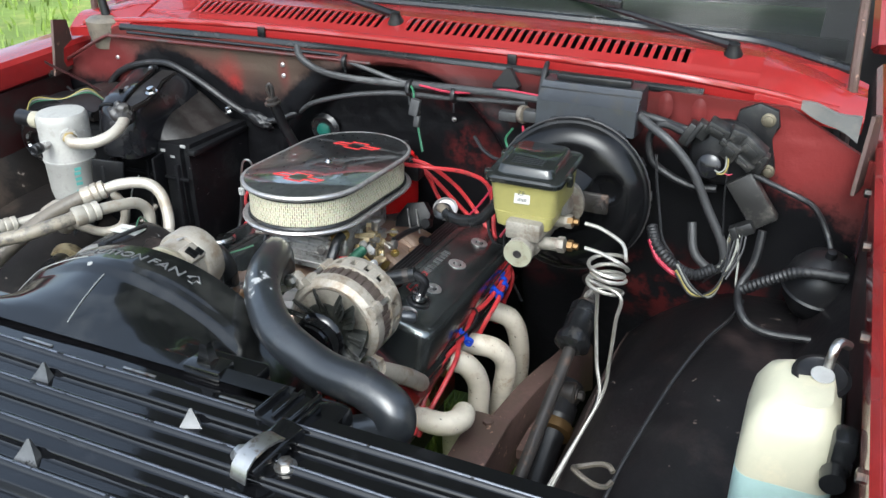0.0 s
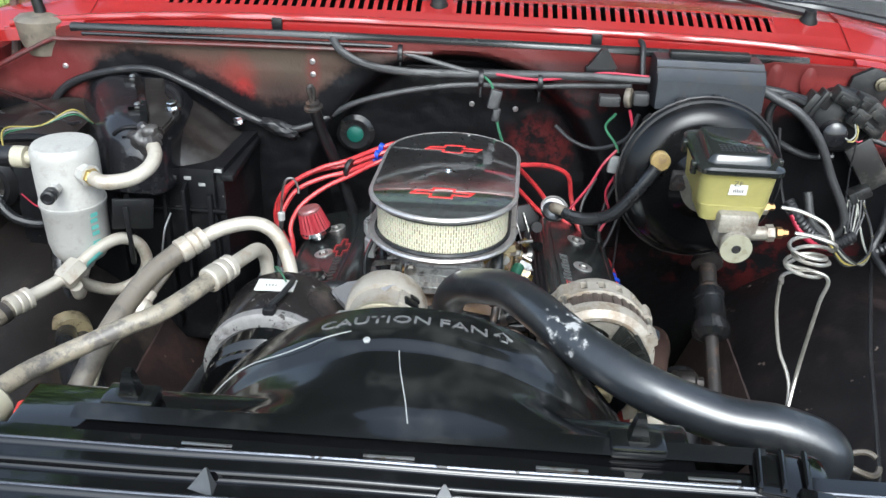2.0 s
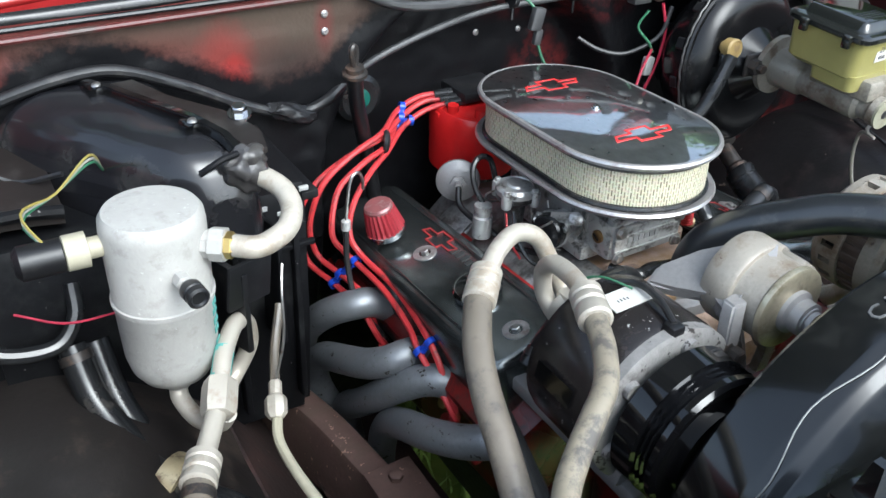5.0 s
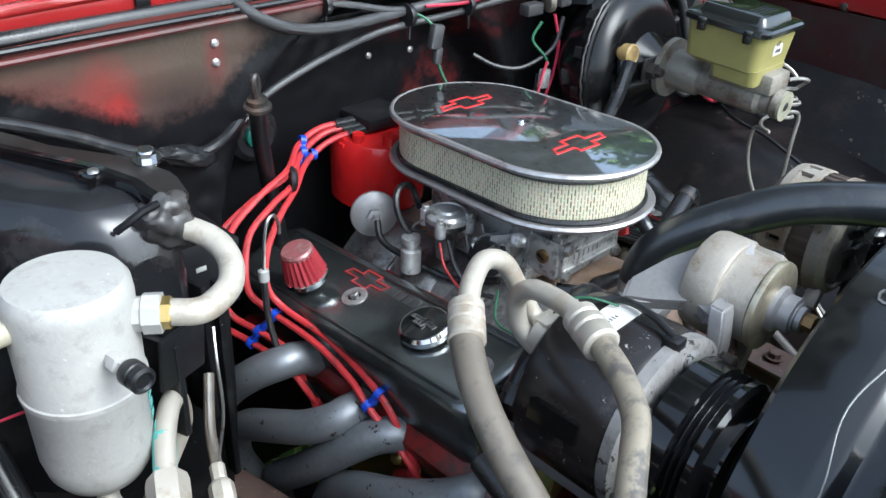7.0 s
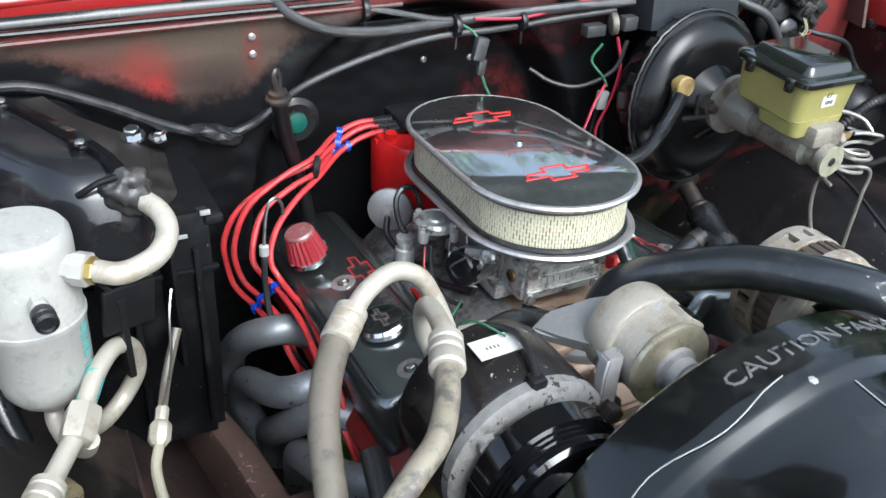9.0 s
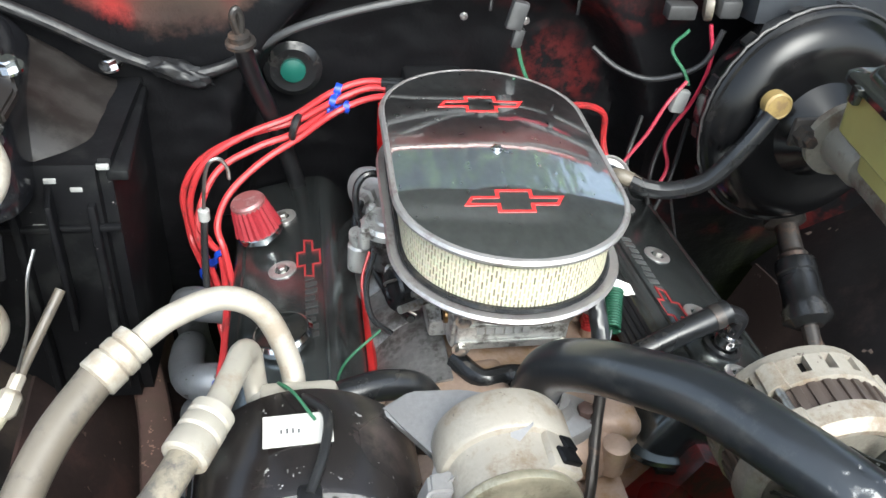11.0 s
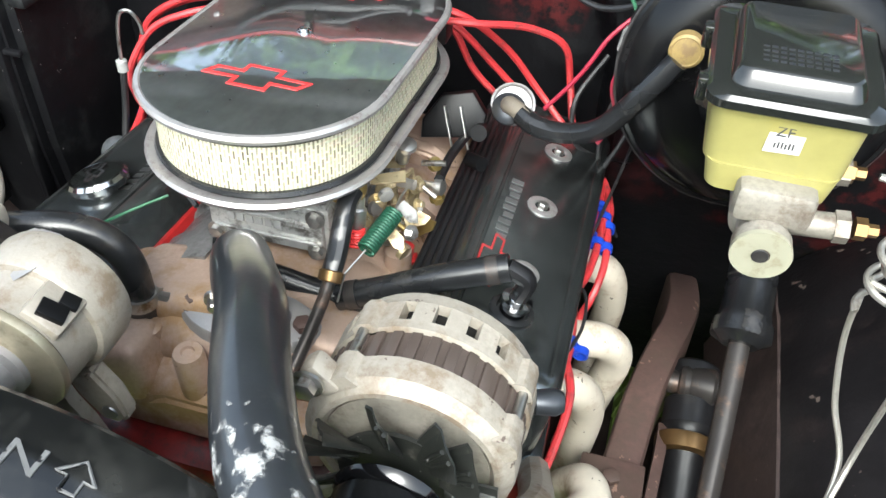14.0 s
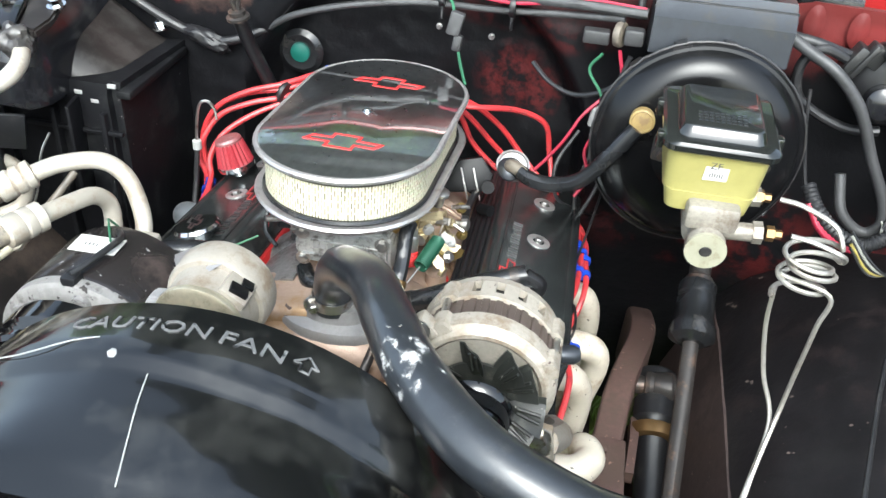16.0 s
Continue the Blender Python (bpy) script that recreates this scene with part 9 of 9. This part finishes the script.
part("crimp_collar", b, alu_tube, sl)
clamped_hose("suction_hose", [(-0.602, 1.002, 0.895), (-0.622, 0.955, 0.888), (-0.645, 0.88, 0.87), (-0.655, 0.79, 0.845), (-0.652, 0.70, 0.81), (-0.63, 0.60, 0.77)], 0.0145, rubber_grey, "dusty grey refrigerant hose running forward", "refrigerant hose", 16)
clamped_hose("heater_return_hose", [(-0.655, 1.27, 0.88), (-0.648, 1.235, 0.83), (-0.628, 1.19, 0.795), (-0.603, 1.13, 0.775), (-0.56, 1.05, 0.79), (-0.50, 0.95, 0.80), (-0.43, 0.88, 0.78), (-0.36, 0.84, 0.74)], 0.0165, rubber, "thick black heater hose along the inner fender", "heater hose", 16)
hose("heater_feed_hose", [(-0.63, 1.28, 0.87), (-0.622, 1.235, 0.81), (-0.598, 1.17, 0.765), (-0.56, 1.09, 0.755), (-0.50, 1.00, 0.75), (-0.44, 0.92, 0.73), (-0.38, 0.86, 0.69)], 0.0155, rubber, "second black heater hose beneath the first", "heater hose", 16)
b = B()
lathe(b, [(0.034, -0.012), (0.035, 0.0), (0.034, 0.012)], (-0.598, 1.13, 0.768), (0.6, -0.85, -0.1), 20)
solo("hose_strap", b, zinc_yellow, "brown strap joining the heater hoses", "strap")
ll = thing("liquid_line", (-0.5, 1.1, 0.75), "white refrigerant liquid line with a crimped joint", "refrigerant line")
b = B()
tube(b, [(-0.432, 1.235, 0.88), (-0.455, 1.20, 0.845), (-0.470, 1.165, 0.825)], 0.0055, 10, 4)
part("upper_pipe", b, rubber_grey, ll)
b = B()
lathe(b, [(0.006, 0), (0.0075, 0.002), (0.0075, 0.016), (0.010, 0.018), (0.0125, 0.022), (0.0125, 0.038), (0.008, 0.044)], (-0.468, 1.170, 0.828), (-0.3, -0.75, -0.45), 8)
part("joint", b, alu_tube, ll)
b = B()
tube(b, [(-0.480, 1.138, 0.808), (-0.492, 1.10, 0.802), (-0.492, 1.02, 0.806), (-0.480, 0.95, 0.80), (-0.462, 0.88, 0.79), (-0.445, 0.80, 0.77)], 0.0058, 10, 5)
part("white_pipe", b, cream_plastic, ll)
b = B()
lathe(b, [(0.006, -0.005), (0.013, -0.005), (0.013, 0.005), (0.006, 0.005)], (-0.497, 0.967, 0.808), (0.1, -0.5, 0.8), 18)
part("grommet", b, rubber, ll)
hose("steel_rod", [(-0.437, 1.205, 0.955), (-0.445, 1.19, 0.93), (-0.452, 1.175, 0.88), (-0.468, 1.165, 0.835)], 0.0016, steel, "thin bent steel rod beside the heater case", "rod", 6)


# compressor hoses
def ac_hose(name, pipe, collar, run, r, material, label):
    t = thing(name, collar[0], label, "refrigerant hose", "compressor hoses")
    b = B()
    tube(b, pipe, 0.0095, 14, 7)
    part("pipe", b, alu_tube, t, "pale aluminium pipe end")
    b = B()
    o, d = V(collar[0]), (V(collar[1]) - V(collar[0]))
    k = d.length / 0.045
    lathe(b, [(0.011, 0), (0.0155, 0.002 * k), (0.0155, 0.010 * k), (0.0138, 0.012 * k), (0.0158, 0.015 * k), (0.0158, 0.023 * k), (0.014, 0.025 * k), (0.016, 0.028 * k), (0.016, 0.043 * k), (0.0135, 0.045 * k)], o, d, 22)
    part("crimp_collar", b, alu_tube, t)
    b = B()
    tube(b, run, r, 16, 7)
    part("hose", b, material, t)


ac_hose("suction_hose_to_compressor", [(-0.315, 0.996, 1.027), (-0.290, 1.016, 1.034), (-0.256, 1.034, 1.034), (-0.229, 1.034, 1.022), (-0.213, 1.028, 0.994), (-0.204, 1.015, 0.965), (-0.206, 0.992, 0.955)],
        ((-0.313, 1.0, 1.028), (-0.340, 0.972, 1.017)),
        [(-0.338, 0.976, 1.018), (-0.363, 0.938, 1.004), (-0.380, 0.898, 0.987), (-0.392, 0.851, 0.966), (-0.402, 0.812, 0.944), (-0.410, 0.775, 0.915), (-0.415, 0.73, 0.875), (-0.41, 0.69, 0.82)], 0.0135, rubber_grey, "dusty grey refrigerant hose arching from the compressor")
ac_hose("discharge_hose", [(-0.256, 0.925, 1.030), (-0.246, 0.960, 1.026), (-0.240, 0.990, 1.018), (-0.236, 1.008, 0.998), (-0.234, 1.006, 0.972), (-0.230, 0.99, 0.955), (-0.228, 0.975, 0.952)],
        ((-0.256, 0.926, 1.030), (-0.274, 0.888, 1.028)),
        [(-0.273, 0.890, 1.028), (-0.290, 0.858, 1.024), (-0.313, 0.828, 1.018), (-0.342, 0.808, 1.012), (-0.370, 0.790, 1.004), (-0.398, 0.768, 0.998), (-0.424, 0.735, 0.996), (-0.440, 0.695, 0.998)], 0.0108, hose_pale, "worn pale refrigerant hose crossing over the bay")
hose("lower_hose", [(-0.30, 0.98, 0.86), (-0.31, 0.93, 0.85), (-0.33, 0.86, 0.84), (-0.37, 0.79, 0.82), (-0.40, 0.74, 0.80)], 0.0135, rubber, "black coolant hose under the compressor", "hose", 14)
t = thing("condenser_fitting", (-0.44, 0.65, 1.0), "large cream plastic cover on the condenser fitting", "fitting cover")
b = B()
FD = V((-0.45, -1, -0.15)).normalized()
lathe(b, [(0.013, -0.046), (0.020, -0.042), (0.0235, -0.03), (0.0225, 0.0), (0.0235, 0.03), (0.019, 0.040), (0.010, 0.044)], (-0.452, 0.655, 0.985), FD, 10)
part("cover", b, cream_plastic, t)
b = B()
lathe(b, [(0.018, 0.042), (0.016, 0.07)], (-0.452, 0.655, 0.985), FD, 14)
part("neck", b, black_satin, t)

# battery corner
bt = thing("battery", (-0.40, 0.62, 0.8), "black battery with a red terminal cover", "battery")
b = B()
box(b, (-0.372, 0.655, 0.90), (0.075, 0.11, 0.18), 0.008)
part("case", b, black_satin, bt)
b = B()
box(b, (-0.388, 0.662, 1.0), (0.026, 0.030, 0.018), 0.006, (0, 0, 12))
part("red_terminal", b, red_cap_mat, bt, "red plastic terminal cover")
b = B()
box(b, (-0.352, 0.688, 0.997), (0.03, 0.012, 0.012), 0.003)
box(b, (-0.343, 0.622, 0.998), (0.012, 0.06, 0.004), 0.001)
part("clamp", b, steel, bt)
t = thing("side_terminal", (-0.68, 0.80, 0.9), "brass and red cable terminal by the fender", "terminal")
b = B()
lathe(b, [(0.012, 0), (0.014, 0.004), (0.014, 0.016), (0.008, 0.018), (0.008, 0.03)], (-0.69, 0.805, 0.945), (1, -0.3, 0.2), 10)
part("stud", b, brass, t)
b = B()
box(b, (-0.70, 0.83, 0.965), (0.02, 0.03, 0.02), 0.005)
part("red_insulator", b, red_cap_mat, t)
hose("terminal_cable", [(-0.69, 0.80, 0.94), (-0.675, 0.775, 0.925), (-0.665, 0.75, 0.89), (-0.67, 0.70, 0.86)], 0.008, rubber, "black cable from the side terminal", "cable")

# cowl corner cup with rod on the passenger side
t = thing("antenna_mount", (-0.77, 1.60, 1.15), "grey rubber antenna cup with black mast", "antenna")
b = B()
lathe(b, [(0.035, -0.05), (0.045, -0.02), (0.048, 0.01), (0.040, 0.016), (0.014, 0.02)], (-0.742, 1.50, 1.165), (0, 0, 1), 24)
part("cup", b, rubber_grey, t)
b = B()
tube(b, [(-0.742, 1.50, 1.17), (-0.757, 1.50, 1.25), (-0.79, 1.50, 1.40)], (0.011, 0.006), 10, 4)
part("mast", b, black_satin, t)

# ---- the rest of the truck round the bay, mostly unseen, added to shade the ground below ----
cab = thing("truck_cab", (0, 2.6, 0.5), "red truck cab behind the windshield with dark interior", "truck cab")
b = B()
for sx in (-1, 1):
    sheet(b, lambda u, v: (sx * (0.96 + 0.03 * math.sin(math.pi * min(1, u * 1.3))), v, 0.42 + 0.76 * u), span(0, 1, 8), span(1.955, 3.3, 8), (sx * -0.03, 0, 0))
part("side_panel", b, red_paint, cab)
b = B()
for sx in (-1, 1):
    tube(b, [(sx * 0.86, 1.80, 1.20), (sx * 0.80, 2.14, 1.72)], 0.03, 8, 3)
part("pillar", b, red_paint, cab)
b = B()
sheet(b, lambda u, v: (u, 3.29, v), span(-0.95, 0.95, 5), [0.42, 0.8, 1.15], (0, -0.03, 0))
sheet(b, lambda u, v: (u, v, 0.44), span(-0.93, 0.93, 5), span(1.62, 3.28, 5), (0, 0, -0.03))
part("floor_and_rear_wall", b, dark_trim, cab)


def front_wheel(sx):
    t = thing("road_wheel", (sx * 0.85, 0.98, 0), "black front tyre on a steel rim under the fender", "wheel", "front wheels")
    b = B()
    lathe(b, [(0.20, -0.10), (0.30, -0.115), (0.345, -0.105), (0.36, -0.08), (0.362, 0.0), (0.36, 0.08), (0.345, 0.105), (0.30, 0.115), (0.20, 0.10)], (sx * 0.86, 0.98, 0.362), (sx, 0, 0), 40)
    part("tyre", b, tyre_rubber, t)
    b = B()
    lathe(b, [(0.205, 0.085), (0.195, 0.10), (0.15, 0.06), (0.06, 0.075), (0.05, 0.11), (0.02, 0.115)], (sx * 0.86, 0.98, 0.362), (sx, 0, 0), 32)
    part("rim", b, steel, t)


front_wheel(1)
front_wheel(-1)
grille = thing("grille", (0, 0.3, 0.6), "black front panel and grille ahead of the radiator", "grille")
b = B()
sheet(b, lambda u, v: (u, 0.27 + 0.03 * (abs(u) / 0.9) ** 2, v), span(-0.95, 0.95, 13), [0.55, 0.8, 1.0, 1.01], (0, 0.03, 0))
part("panel", b, black_satin, grille)
b = B()
box(b, (0, 0.22, 0.52), (1.9, 0.12, 0.18), 0.03)
part("bumper", b, chrome, grille)
cross = thing("crossmember", (0, 1.0, 0.4), "dark oily suspension crossmember under the engine", "crossmember")
b = B()
box(b, (0, 1.0, 0.40), (0.72, 0.20, 0.10), 0.02)
part("beam", b, dark_steel, cross)
b = B()
box(b, (0, 1.25, 0.42), (0.24, 0.42, 0.16), 0.03)
solo("oil_pan", b, black_matt, "black oil pan under the engine block", "oil pan")
for sx in (-1, 1):
    b = B()
    loft(b, [[(sx * x, y - w, z), (sx * x, y + w, z), (sx * x, y + w, z - 0.03), (sx * x, y - w, z - 0.03)] for x, y, w, z in ((0.30, 1.02, 0.20, 0.42), (0.50, 1.0, 0.10, 0.44), (0.68, 0.99, 0.05, 0.42))])
    part("control_arm", b, dark_steel, cross)

# ---- corner of the firewall by the driver's hinge ----
b = B()
sheet(b, lambda u, v: (0.735 + 0.09 * u, 1.440 - 0.02 * u + 0.002 * math.sin(u * 9), 1.186 - 0.01 * u - (0.012 + 0.026 * u) * v + 0.003 * math.sin(7 * u + 3 * v)), span(0, 1, 9), span(0, 1, 5), (0, 0.01, 0))
solo("cowl_seal", b, bare_grey, "torn grey sealer flap at the cowl corner", "seal")
b = B()
for x, z in ((0.523, 1.149), (0.579, 1.146)):
    loft(b, [[(x + (0.013 - 0.009 * k) * math.cos(a), 1.4485 - 0.0045 * k, z + (0.024 - 0.012 * k) * math.sin(a)) for a in span(0, 2 * math.pi * 15 / 16, 16)] for k in (0, 0.6, 1.0)])
part("boss", b, firewall_mat, wall_firewall)
for k in range(6):
    hose("module_lead", [(0.690 - 0.005 * k, 1.375, 0.970), (0.690 - 0.006 * k, 1.362, 0.950 - 0.003 * k), (0.682 - 0.004 * k, 1.35, 0.925), (0.672 - 0.003 * k, 1.335, 0.905 + 0.004 * k)], 0.0018, (loom_grey, wire_black, wire_white)[k % 3], "thin lead below the control module", "wire", 6, 5, group="module leads")
hose("booster_strap", [(0.532, 1.36, 1.005), (0.52, 1.345, 0.965), (0.505, 1.33, 0.925)], 0.003, black_satin, "thin black rod beside the booster", "rod", 6)

# added dark sheet, hides the lawn and stands in for shade below
b = B()
sheet(b, lambda u, v: (-0.22 - 0.17 * u, v, 0.50 + 0.05 * u + 0.004 * math.sin(v * 30)), span(0, 1, 6), span(0.72, 1.42, 12), (0, 0, -0.004))
solo("gap_shade_sheet", b, flange_dark, "dark sheet added for the deep shade beside the engine", "splash shield", "splash shields")

# more added sheets that darken the open gaps round the driver's rail
for x0, x1, y0, y1 in ((0.21, 0.345, 0.85, 1.46), (0.39, 0.48, 1.12, 1.37), (0.39, 0.48, 0.45, 0.98)):
    b = B()
    sheet(b, lambda u, v: (x0 + (x1 - x0) * u, v, 0.46 + 0.03 * u + 0.004 * math.sin(v * 30)), span(0, 1, 5), span(y0, y1, 9), (0, 0, -0.004))
    solo("gap_shade_sheet", b, flange_dark, "dark sheet added for the deep shade beside the frame rail", "splash shield", "splash shields")
